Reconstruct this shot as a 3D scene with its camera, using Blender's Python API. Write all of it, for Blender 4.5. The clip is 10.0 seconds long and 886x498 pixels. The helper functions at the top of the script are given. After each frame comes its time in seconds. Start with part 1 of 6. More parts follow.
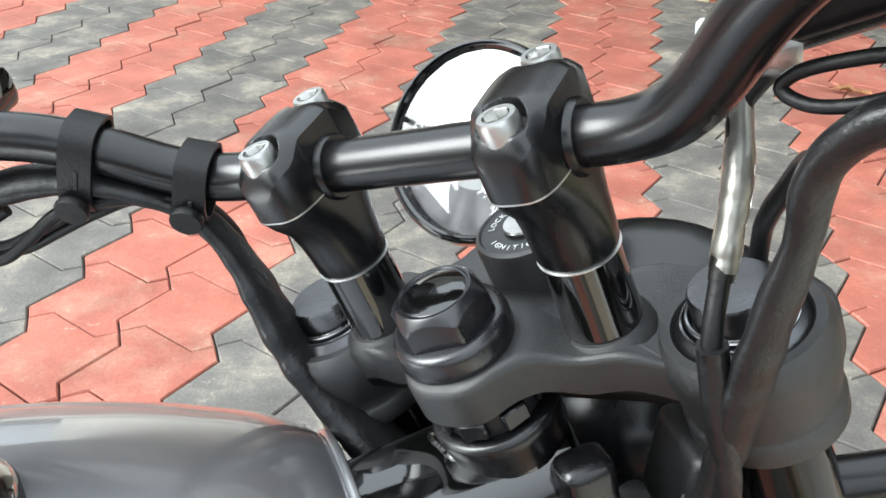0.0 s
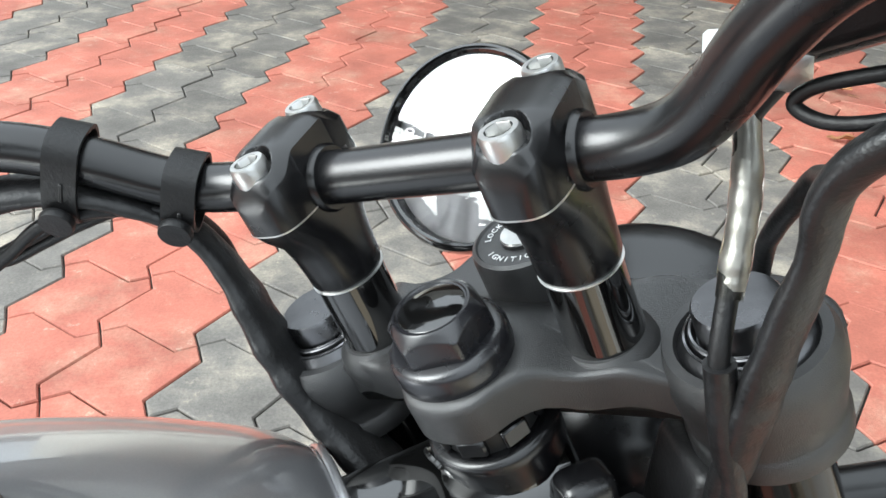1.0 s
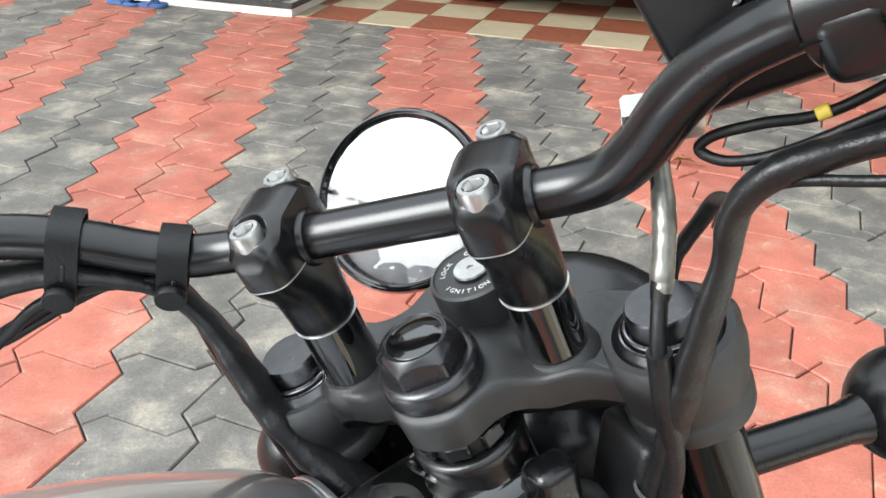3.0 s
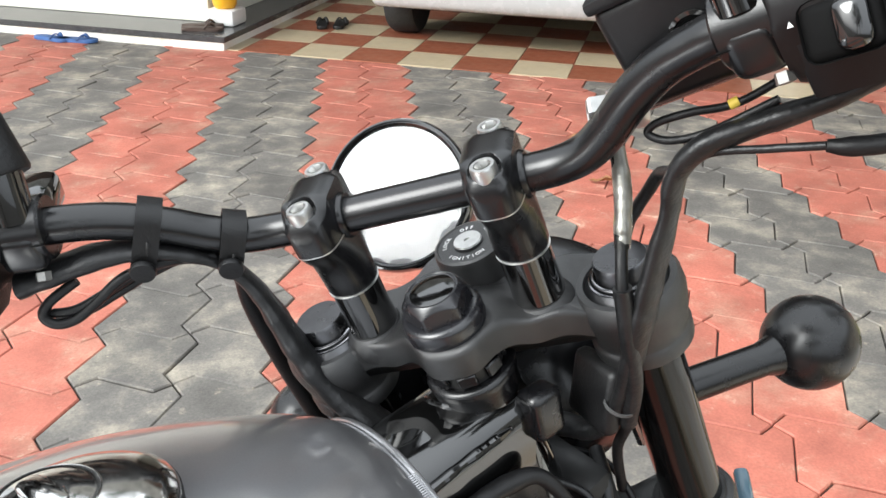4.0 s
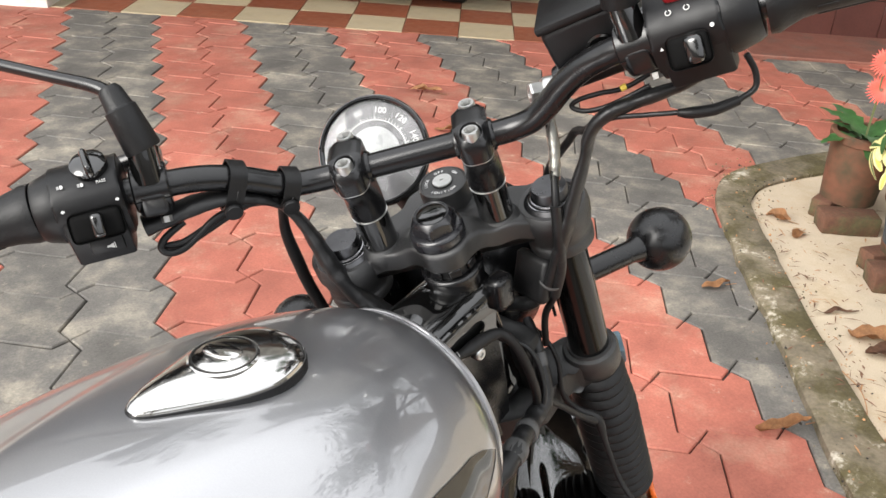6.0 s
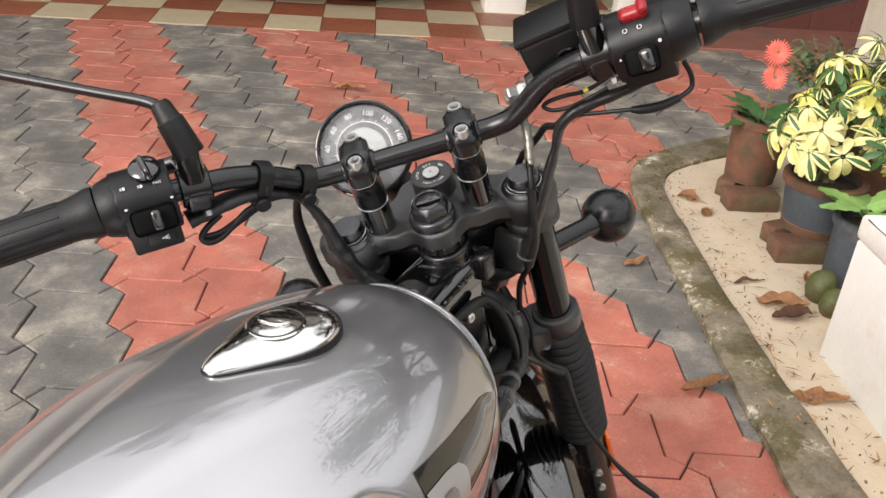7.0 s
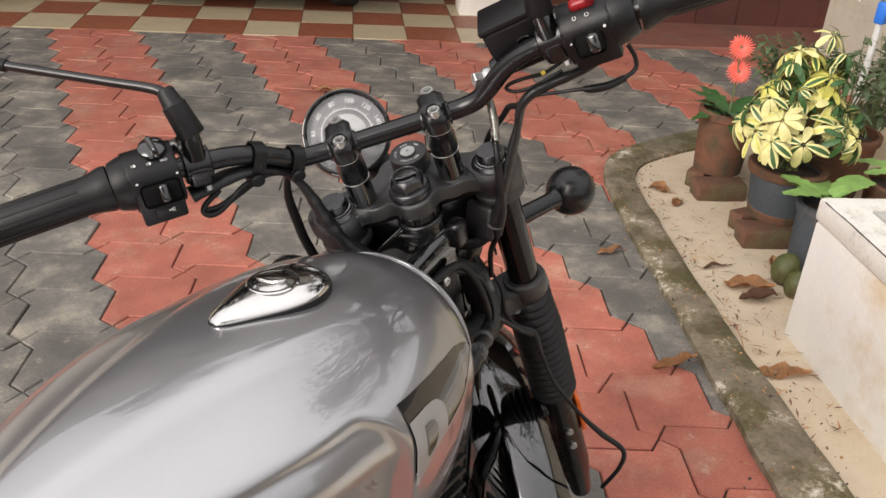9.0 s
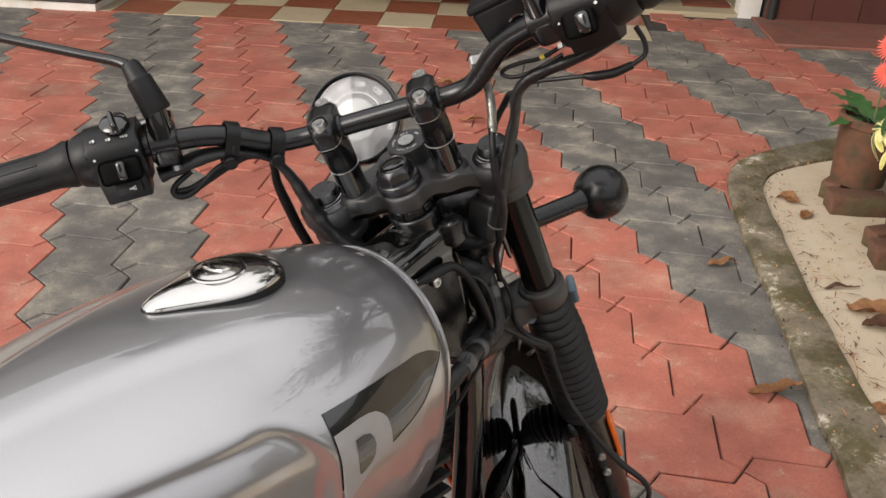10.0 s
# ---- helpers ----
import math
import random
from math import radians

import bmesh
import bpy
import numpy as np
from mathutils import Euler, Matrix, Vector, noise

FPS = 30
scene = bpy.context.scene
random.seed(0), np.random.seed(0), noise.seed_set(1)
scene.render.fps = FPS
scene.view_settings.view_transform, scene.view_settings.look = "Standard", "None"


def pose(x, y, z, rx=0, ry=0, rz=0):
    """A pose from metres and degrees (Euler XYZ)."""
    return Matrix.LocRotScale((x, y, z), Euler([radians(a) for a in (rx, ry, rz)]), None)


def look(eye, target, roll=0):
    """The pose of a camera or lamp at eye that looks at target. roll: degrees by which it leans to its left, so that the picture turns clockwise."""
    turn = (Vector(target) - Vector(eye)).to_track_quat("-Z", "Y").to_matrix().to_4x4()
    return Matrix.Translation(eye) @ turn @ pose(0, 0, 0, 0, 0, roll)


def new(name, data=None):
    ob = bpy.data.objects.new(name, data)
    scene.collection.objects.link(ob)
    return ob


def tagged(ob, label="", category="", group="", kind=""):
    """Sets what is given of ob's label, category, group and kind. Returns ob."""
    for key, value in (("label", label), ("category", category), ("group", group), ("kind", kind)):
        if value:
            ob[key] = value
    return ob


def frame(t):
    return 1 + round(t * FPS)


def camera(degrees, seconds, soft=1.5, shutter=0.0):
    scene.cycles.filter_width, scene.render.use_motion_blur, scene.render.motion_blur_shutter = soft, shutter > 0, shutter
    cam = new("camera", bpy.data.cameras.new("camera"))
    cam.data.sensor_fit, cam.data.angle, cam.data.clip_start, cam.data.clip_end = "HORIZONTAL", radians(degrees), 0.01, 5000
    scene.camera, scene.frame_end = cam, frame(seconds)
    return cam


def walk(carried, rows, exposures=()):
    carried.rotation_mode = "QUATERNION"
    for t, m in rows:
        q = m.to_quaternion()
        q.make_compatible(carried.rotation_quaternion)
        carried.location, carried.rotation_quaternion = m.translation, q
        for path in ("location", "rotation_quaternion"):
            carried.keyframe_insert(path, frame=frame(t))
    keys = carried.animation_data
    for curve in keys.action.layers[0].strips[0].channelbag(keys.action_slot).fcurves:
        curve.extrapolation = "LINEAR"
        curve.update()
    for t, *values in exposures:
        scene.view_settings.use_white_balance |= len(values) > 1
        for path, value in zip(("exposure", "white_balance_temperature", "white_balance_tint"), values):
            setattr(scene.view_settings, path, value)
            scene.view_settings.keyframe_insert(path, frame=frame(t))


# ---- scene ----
cam = camera(53.9, 10.0)
PATH = [
    (0, (0.023, 0.034, 1.216), (0.084, 1.75, 0.189), 0.8),
    (0.5, (0.019, 0.045, 1.216), (0.093, 1.756, 0.184), 1.0),
    (1, (0.017, 0.045, 1.218), (0.12, 1.752, 0.182), 1.3),
    (1.5, (0.008, 0.049, 1.223), (0.172, 1.754, 0.192), 1.4),
    (2, (-0.003, 0.043, 1.227), (0.245, 1.751, 0.216), 1.3),
    (2.5, (-0.02, 0.026, 1.237), (0.326, 1.734, 0.256), 1.0),
    (4, (-0.113, -0.103, 1.269), (0.484, 1.593, 0.393), 1.4),
    (4.5, (-0.175, -0.161, 1.284), (0.507, 1.503, 0.408), 2.0),
    (5, (-0.229, -0.202, 1.31), (0.533, 1.411, 0.406), 2.7),
    (5.5, (-0.268, -0.234, 1.337), (0.578, 1.315, 0.397), 3.4),
    (7, (-0.469, -0.33, 1.417), (0.632, 1.035, 0.457), 4.6),
    (7.5, (-0.52, -0.359, 1.429), (0.628, 0.975, 0.479), 4.5),
    (8, (-0.552, -0.379, 1.433), (0.616, 0.942, 0.489), 4.5),
    (8.5, (-0.56, -0.395, 1.435), (0.609, 0.926, 0.493), 4.6),
    (9, (-0.532, -0.422, 1.431), (0.605, 0.924, 0.483), 3.9),
    (9.5, (-0.45, -0.44, 1.418), (0.573, 0.988, 0.462), 2.8),
    (10, (-0.337, -0.459, 1.4), (0.512, 1.07, 0.431), 2.1),
]
EXPOSURES = [(0.0, 1.03, 6000, 3), (2.5, 1.0, 6050, 4), (4.5, 0.91, 6250, 7), (5.5, 0.82, 6400, 8), (7.0, 0.46, 6700, 12), (8.0, 0.27, 6750, 13), (9.0, 0.13, 6800, 13), (10.0, 0.08, 6800, 12)]
walk(cam, [(t, look(eye, target, roll)) for t, eye, target, roll in PATH], EXPOSURES)

# ---- light ----
world = bpy.data.worlds.new("world")
scene.world = world
world.use_nodes = True
wn = world.node_tree
sky = wn.nodes.new("ShaderNodeTexSky")
sky.sky_type = "NISHITA"
sky.sun_disc = False
SUN_EL, SUN_AZ = 31.0, 260.0
sky.sun_elevation = radians(SUN_EL)
sky.sun_rotation = radians(SUN_AZ)
sky.air_density, sky.dust_density, sky.ozone_density = 1.0, 6.0, 1.0
# thin cloud: the blue of the clear sky is mostly washed out
wash = wn.nodes.new("ShaderNodeHueSaturation")
wash.inputs["Saturation"].default_value = 0.25
wn.links.new(sky.outputs[0], wash.inputs["Color"])
# overcast: an even veil of white cloud over the sky's own gradient
veil = wn.nodes.new("ShaderNodeMix")
veil.data_type = "RGBA"
veil.inputs[0].default_value = 0.6
# a clouded sky is about twice as bright overhead as at its foot
sky_at = wn.nodes.new("ShaderNodeTexCoord")
sky_split = wn.nodes.new("ShaderNodeSeparateXYZ")
sky_ramp = wn.nodes.new("ShaderNodeMix")
sky_ramp.data_type = "RGBA"
sky_ramp.inputs[6].default_value = (4.6, 4.7, 4.9, 1)
sky_ramp.inputs[7].default_value = (14.0, 14.1, 14.4, 1)
wn.links.new(sky_at.outputs["Generated"], sky_split.inputs[0])
wn.links.new(sky_split.outputs[2], sky_ramp.inputs[0])
wn.links.new(sky_ramp.outputs[2], veil.inputs[7])
wn.links.new(wash.outputs[0], veil.inputs[6])
wn.links.new(veil.outputs[2], wn.nodes["Background"].inputs[0])
wn.nodes["Background"].inputs[1].default_value = 0.15
sun = new("sun", bpy.data.lights.new("sun", "SUN"))
sun.data.energy, sun.data.angle, sun.data.color = 1.5, radians(34), (1.0, 0.97, 0.93)
sa, se = radians(SUN_AZ), radians(SUN_EL)
sun.matrix_world = look((0, 0, 8), Vector((0, 0, 8)) - Vector((math.sin(sa) * math.cos(se), math.cos(sa) * math.cos(se), math.sin(se))))


# ---- materials ----
def material(name, colour, rough=0.5, metal=0.0, var=0.12, scale=8.0, fine=80.0, bump=0.0, bump_scale=200.0, coat=0.0,
             rough_var=0.08, piece=0.0, second=None, second_at=(0.55, 0.75), second_scale=3.0, spec=0.5, coords="Object", speck=None, speck_at=(0.6, 0.7), speck_scale=25.0):
    """A surface with broad and fine variation of colour and gloss; second: a stain colour in patches; speck: a finer, sharper one; piece: spread from piece to piece."""
    m = bpy.data.materials.new(name)
    m.use_nodes = True
    n, l = m.node_tree.nodes, m.node_tree.links
    b = n["Principled BSDF"]
    tc = n.new("ShaderNodeTexCoord")
    if coords == "World":
        g = n.new("ShaderNodeNewGeometry")
        src = g.outputs["Position"]
    else:
        src = tc.outputs["Object"]

    def tex(s, detail=4.0, rgh=0.6):
        t = n.new("ShaderNodeTexNoise")
        t.inputs["Scale"].default_value = s
        t.inputs["Detail"].default_value = detail
        t.inputs["Roughness"].default_value = rgh
        l.new(src, t.inputs["Vector"])
        return t

    def mix(kind, fac, a, c):
        x = n.new("ShaderNodeMix")
        x.data_type, x.blend_type = "RGBA", kind
        for sock, v in ((x.inputs[0], fac), (x.inputs[6], a), (x.inputs[7], c)):
            if hasattr(v, "links"):
                l.new(v, sock)
            else:
                sock.default_value = v if not isinstance(v, tuple) else (*v[:3], 1)
        return x.outputs[2]

    def ramp(v, lo, hi):
        r = n.new("ShaderNodeMapRange")
        r.inputs[1].default_value, r.inputs[2].default_value = 0.3, 0.7
        r.inputs[3].default_value, r.inputs[4].default_value = lo, hi
        l.new(v, r.inputs[0])
        return r.outputs[0]

    broad, grain = tex(scale), tex(fine, 3.0)
    val = n.new("ShaderNodeMath")
    val.operation = "MULTIPLY"
    l.new(ramp(broad.outputs[0], 1 - var, 1 + var), val.inputs[0])
    l.new(ramp(grain.outputs[0], 1 - var * 0.6, 1 + var * 0.6), val.inputs[1])
    out = val.outputs[0]
    if piece:
        oi = n.new("ShaderNodeObjectInfo")
        pr = n.new("ShaderNodeMapRange")
        pr.inputs[3].default_value, pr.inputs[4].default_value = 1 - piece, 1 + piece
        l.new(oi.outputs["Random"], pr.inputs[0])
        v2 = n.new("ShaderNodeMath")
        v2.operation = "MULTIPLY"
        l.new(out, v2.inputs[0])
        l.new(pr.outputs[0], v2.inputs[1])
        out = v2.outputs[0]
    base = (*colour[:3], 1)
    if second:
        st = tex(second_scale, 6.0, 0.7)
        r = n.new("ShaderNodeMapRange")
        r.inputs[1].default_value, r.inputs[2].default_value = second_at
        r.clamp = True
        l.new(st.outputs[0], r.inputs[0])
        base = mix("MIX", r.outputs[0], tuple(colour), tuple(second))
    if speck:
        st = tex(speck_scale, 8.0, 0.75)
        r = n.new("ShaderNodeMapRange")
        r.inputs[1].default_value, r.inputs[2].default_value = speck_at
        r.clamp = True
        l.new(st.outputs[0], r.inputs[0])
        base = mix("MIX", r.outputs[0], base, tuple(speck))
    comb = n.new("ShaderNodeCombineColor")
    for i in range(3):
        l.new(out, comb.inputs[i])
    l.new(mix("MULTIPLY", 1.0, base if not isinstance(base, tuple) else tuple(base), comb.outputs[0]), b.inputs["Base Color"])
    l.new(ramp(tex(scale * 2.3).outputs[0], max(0.0, rough - rough_var), min(1.0, rough + rough_var)), b.inputs["Roughness"])
    b.inputs["Metallic"].default_value = metal
    b.inputs["Coat Weight"].default_value = coat
    b.inputs["Coat Roughness"].default_value = 0.02
    b.inputs["Specular IOR Level"].default_value = spec
    if bump:
        bt = tex(bump_scale, 4.0)
        bm_ = n.new("ShaderNodeBump")
        bm_.inputs["Strength"].default_value = bump
        bm_.inputs["Distance"].default_value = 0.002
        l.new(bt.outputs[0], bm_.inputs["Height"])
        l.new(bm_.outputs[0], b.inputs["Normal"])
    return m


def deep_coat(m, ior):
    m.node_tree.nodes["Principled BSDF"].inputs["Coat IOR"].default_value = ior


SATIN = material("satin_black_paint", (0.0045, 0.0045, 0.0051), 0.25, spec=0.6, rough_var=0.05, var=0.15, scale=12, bump=0.04, bump_scale=900)
CAST = material("textured_black_powder_coat", (0.008, 0.008, 0.0083), 0.40, spec=1.0, var=0.12, scale=20, bump=0.30, bump_scale=1700)
ANODISED = material("dark_anodised_aluminium", (0.12, 0.12, 0.125), 0.33, metal=1.0, var=0.15, scale=30, bump=0.06, bump_scale=900)
GLOSS = material("gloss_black_paint", (0.003, 0.003, 0.003), 0.1, rough_var=0.05, var=0.2, scale=15, coat=0.8)
deep_coat(GLOSS, 1.65)
PLASTIC = material("black_moulded_plastic", (0.0055, 0.0055, 0.006), 0.36, spec=0.36, var=0.15, scale=25, bump=0.15, bump_scale=1500)
NUT = material("black_plated_steel", (0.009, 0.009, 0.011), 0.27, spec=0.8, rough_var=0.04, var=0.15, scale=12)
RUBBER = material("black_rubber", (0.006, 0.006, 0.0064), 0.45, spec=0.38, var=0.2, scale=18, bump=0.2, bump_scale=500)
MATT = material("matt_black_enamel", (0.006, 0.006, 0.0065), 0.27, var=0.12, rough_var=0.03, scale=20)
SLEEVE = material("black_vinyl_sleeve", (0.010, 0.010, 0.0105), 0.40, spec=0.45, var=0.25, scale=30, bump=0.5, bump_scale=120)
BOLT = material("galvanised_steel", (0.60, 0.60, 0.585), 0.36, metal=1.0, var=0.15, scale=60, bump=0.1, bump_scale=800)
CHROME = material("chrome", (0.70, 0.69, 0.67), 0.11, metal=1.0, var=0.03, scale=20, rough_var=0.03)
TANK = material("metallic_grey_paint", (0.40, 0.40, 0.413), 0.31, metal=0.85, var=0.05, scale=5, fine=900, coat=1.0, rough_var=0.03)
deep_coat(TANK, 1.95)
MIRROR_BLACK = material("polished_black_lacquer", (0.003, 0.003, 0.003), 0.06, rough_var=0.03, var=0.2, scale=15, coat=1.0, spec=1.0)
deep_coat(MIRROR_BLACK, 2.6)
STANCHION = material("black_anodised_tube", (0.0025, 0.0025, 0.0025), 0.12, rough_var=0.03, var=0.1, spec=0.3)
# near-black that stands in for shade in switch recesses and the perch split
SHADE_BLACK = material("black_for_shaded_gaps", (0.002, 0.002, 0.002), 0.8, spec=0.15, var=0.1)
DARK = material("blackened_steel", (0.009, 0.009, 0.009), 0.5, var=0.3, scale=20)
WHITE_MARK = material("white_print", (0.58, 0.58, 0.57), 0.5, var=0.05)
SILVER_PRINT = material("silver_grey_print", (0.30, 0.29, 0.28), 0.35, var=0.05)
RED_PLASTIC = material("red_switch_plastic", (0.28, 0.012, 0.016), 0.28, var=0.1, scale=30)
ORANGE = material("orange_reflector_plastic", (0.75, 0.14, 0.02), 0.2, var=0.08, scale=60)
DIAL = material("grey_dial_face", (0.155, 0.155, 0.162), 0.5, var=0.03)
DIAL_MARK = material("bright_dial_print", (0.82, 0.82, 0.82), 0.5, var=0.03)
LCD = material("lcd_panel", (0.36, 0.37, 0.37), 0.25, var=0.03)
YELLOW_TAPE = material("yellow_tape", (0.75, 0.55, 0.08), 0.5)
TAPE = material("grey_cloth_tape", (0.07, 0.07, 0.07), 0.55, var=0.25, scale=60)
LENS = material("blue_tinted_plastic", (0.09, 0.15, 0.19), 0.2, var=0.1)

PAVER_RED = material("red_concrete_paver", (0.385, 0.124, 0.086), 0.72, var=0.23, scale=5, fine=140, bump=0.45, bump_scale=260, piece=0.12,
                     second=(0.43, 0.23, 0.162), second_at=(0.50, 0.72), second_scale=4.0, coords="World",
                     speck=(0.55, 0.37, 0.28), speck_at=(0.60, 0.74), speck_scale=16)
PAVER_GREY = material("grey_concrete_paver", (0.145, 0.135, 0.122), 0.72, var=0.30, scale=5, fine=140, bump=0.5, bump_scale=260, piece=0.16,
                      second=(0.27, 0.24, 0.19), second_at=(0.48, 0.70), second_scale=5.0, coords="World",
                      speck=(0.40, 0.35, 0.27), speck_at=(0.60, 0.74), speck_scale=18)
JOINT = material("joint_grit", (0.05, 0.045, 0.038), 0.95, var=0.3, scale=30, coords="World")
CEMENT = material("mossy_cement", (0.20, 0.165, 0.115), 0.85, var=0.32, scale=9, bump=1.0, bump_scale=120,
                  second=(0.095, 0.078, 0.034), second_at=(0.42, 0.58), second_scale=5.5, coords="World",
                  speck=(0.42, 0.38, 0.31), speck_at=(0.57, 0.66), speck_scale=9)
COPING = material("stained_white_coping", (0.74, 0.72, 0.66), 0.8, var=0.08, scale=6, bump=0.4, bump_scale=70,
                  second=(0.42, 0.38, 0.31), second_at=(0.52, 0.72), second_scale=9, coords="World", speck=(0.16, 0.15, 0.13), speck_at=(0.64, 0.72), speck_scale=22)
SAND = material("pale_sand", (0.56, 0.465, 0.345), 0.95, var=0.12, scale=6, fine=300, bump=0.6, bump_scale=160, coords="World",
                second=(0.43, 0.34, 0.23), second_at=(0.47, 0.70), second_scale=6, speck=(0.27, 0.19, 0.12), speck_at=(0.66, 0.74), speck_scale=45)
WHITE_WALL = material("white_lime_wash", (0.78, 0.76, 0.71), 0.8, var=0.05, scale=3, bump=0.25, bump_scale=60,
                      second=(0.64, 0.50, 0.32), second_at=(0.52, 0.74), second_scale=2.2, coords="World")
CEMENT_TOP = material("grey_cement_screed", (0.42, 0.41, 0.385), 0.8, var=0.12, scale=6, bump=0.3, bump_scale=90, coords="World")
TILE_CREAM = material("cream_floor_tile", (0.47, 0.39, 0.26), 0.4, var=0.08, scale=9, piece=0.05)
TILE_RED = material("terracotta_floor_tile", (0.26, 0.085, 0.045), 0.42, var=0.12, scale=9, piece=0.1)
GRANITE = material("dark_polished_granite", (0.055, 0.055, 0.056), 0.2, var=0.3, scale=40, fine=300)
STAINED = material("stained_cream_plaster", (0.46, 0.41, 0.33), 0.85, var=0.12, scale=2.5, bump=0.3, bump_scale=50, coords="World", second=(0.30, 0.26, 0.2), second_at=(0.48, 0.7), second_scale=2.5)
CREAM_PAINT = material("cream_wall_paint", (0.72, 0.70, 0.62), 0.7, var=0.05, scale=2, bump=0.1, bump_scale=40, coords="World")
MAROON = material("maroon_tile", (0.10, 0.035, 0.027), 0.45, var=0.15, scale=4, coords="World", piece=0.15)
OXIDE = material("red_oxide_cement", (0.22, 0.085, 0.06), 0.75, var=0.18, scale=4, bump=0.3, bump_scale=90, coords="World", second=(0.15, 0.10, 0.08), second_at=(0.5, 0.7), second_scale=3)
CAR_PAINT = material("white_car_paint", (0.47, 0.47, 0.465), 0.25, var=0.02, coat=0.8)
CAR_UNDER = material("black_car_plastic", (0.02, 0.02, 0.02), 0.6, var=0.2)
TERRACOTTA = material("terracotta", (0.21, 0.078, 0.042), 0.8, var=0.2, scale=9, bump=0.3, bump_scale=90,
                      second=(0.06, 0.045, 0.024), second_at=(0.34, 0.58), second_scale=5)
GREY_POT = material("weathered_grey_pot", (0.055, 0.065, 0.075), 0.7, var=0.2, scale=8, bump=0.2, bump_scale=90,
                    second=(0.2, 0.13, 0.09), second_at=(0.55, 0.72), second_scale=4)
BRICK = material("old_red_brick", (0.13, 0.06, 0.036), 0.9, var=0.25, scale=18, bump=0.8, bump_scale=110,
                 second=(0.085, 0.075, 0.035), second_at=(0.44, 0.62), second_scale=8)
SOIL = material("potting_soil", (0.05, 0.035, 0.025), 0.95, var=0.4, scale=40, bump=0.8, bump_scale=150)
BARK = material("grey_brown_bark", (0.13, 0.105, 0.08), 0.9, var=0.3, scale=6, bump=0.8, bump_scale=40)
LEAF = material("green_leaf", (0.04, 0.10, 0.03), 0.4, var=0.25, scale=18, spec=0.4)
LEAF_LIGHT = material("light_green_leaf", (0.21, 0.36, 0.10), 0.45, var=0.2, scale=18)
LEAF_YELLOW = material("cream_yellow_leaf", (0.66, 0.61, 0.27), 0.45, var=0.15, scale=22)
# dark tone chosen to darken the roof's reflection in the tank
SOFFIT = material("dark_soffit", (0.13, 0.125, 0.115), 0.85, var=0.25, scale=2.0, bump=0.3, bump_scale=60)
# dark tone chosen so the unseen walls mirror dark in paint and glass
DARK_PLASTER = material("patchy_dark_plaster", (0.17, 0.165, 0.15), 0.85, var=0.3, scale=1.5, bump=0.3, bump_scale=60, second=(0.07, 0.07, 0.06), second_at=(0.45, 0.65), second_scale=1.2)
LEAF_LIME = material("yellow_green_leaf", (0.56, 0.53, 0.12), 0.42, var=0.15, scale=20)
LEAF_GREY = material("dull_green_leaf", (0.09, 0.13, 0.06), 0.55, var=0.25, scale=18)
STEM = material("plant_stem", (0.13, 0.15, 0.06), 0.6, var=0.2)
PETAL = material("coral_petal", (0.85, 0.12, 0.08), 0.5, var=0.1, scale=60)
DRY_LEAF = material("dry_brown_leaf", (0.43, 0.22, 0.10), 0.75, var=0.3, scale=25, bump=0.4, bump_scale=150)
DRY_LEAF_DARK = material("dark_dry_leaf", (0.17, 0.085, 0.05), 0.75, var=0.3, scale=25, bump=0.4, bump_scale=150)
TYRE = material("tyre_rubber", (0.022, 0.022, 0.022), 0.75, var=0.2, scale=30, bump=0.3, bump_scale=200)
BLUE_RUBBER = material("blue_rubber", (0.05, 0.12, 0.3), 0.55, var=0.15)
BROWN_LEATHER = material("brown_leather", (0.07, 0.045, 0.035), 0.55, var=0.2)
YELLOW_PLASTIC = material("yellow_plastic", (0.8, 0.42, 0.02), 0.35, var=0.05)
WHITE_PLASTIC = material("white_plastic", (0.75, 0.75, 0.73), 0.45, var=0.05)
BLUE_PLASTIC = material("blue_plastic", (0.02, 0.16, 0.62), 0.35, var=0.05)
COCONUT = material("green_coconut_husk", (0.075, 0.085, 0.022), 0.6, var=0.35, scale=12, bump=0.5, bump_scale=60, second=(0.06, 0.04, 0.02), second_at=(0.48, 0.66), second_scale=14)

GLASS = bpy.data.materials.new("clear_gauge_glass")
GLASS.use_nodes = True
gb = GLASS.node_tree.nodes["Principled BSDF"]
gb.inputs["Base Color"].default_value = (1, 1, 1, 1)
gb.inputs["Transmission Weight"].default_value = 1.0
gb.inputs["Roughness"].default_value = 0.01
gb.inputs["IOR"].default_value = 1.5
CLEAR = bpy.data.materials.new("clear_plastic_sleeve")
CLEAR.use_nodes = True
cb = CLEAR.node_tree.nodes["Principled BSDF"]
cb.inputs["Base Color"].default_value = (0.97, 0.96, 0.90, 1)
cb.inputs["Transmission Weight"].default_value = 1.0
cb.inputs["Roughness"].default_value = 0.12
cb.inputs["IOR"].default_value = 1.2
CRIMP = material("dull_steel_crimp", (0.35, 0.345, 0.33), 0.38, metal=0.75, var=0.2, scale=60, bump=0.1, bump_scale=400)
BEZEL = material("dark_chrome", (0.30, 0.30, 0.31), 0.2, metal=1.0, var=0.1, scale=30)


# ---- mesh helpers ----
def mesh_of(name, bm, mats, smooth=True, flat_angle=38):
    me = bpy.data.meshes.new(name)
    bmesh.ops.recalc_face_normals(bm, faces=bm.faces)
    bm.to_mesh(me)
    bm.free()
    for m in (mats if isinstance(mats, (list, tuple)) else [mats]):
        me.materials.append(m)
    if smooth:
        me.polygons.foreach_set("use_smooth", [True] * len(me.polygons))
        me.set_sharp_from_angle(angle=radians(flat_angle))
    return me


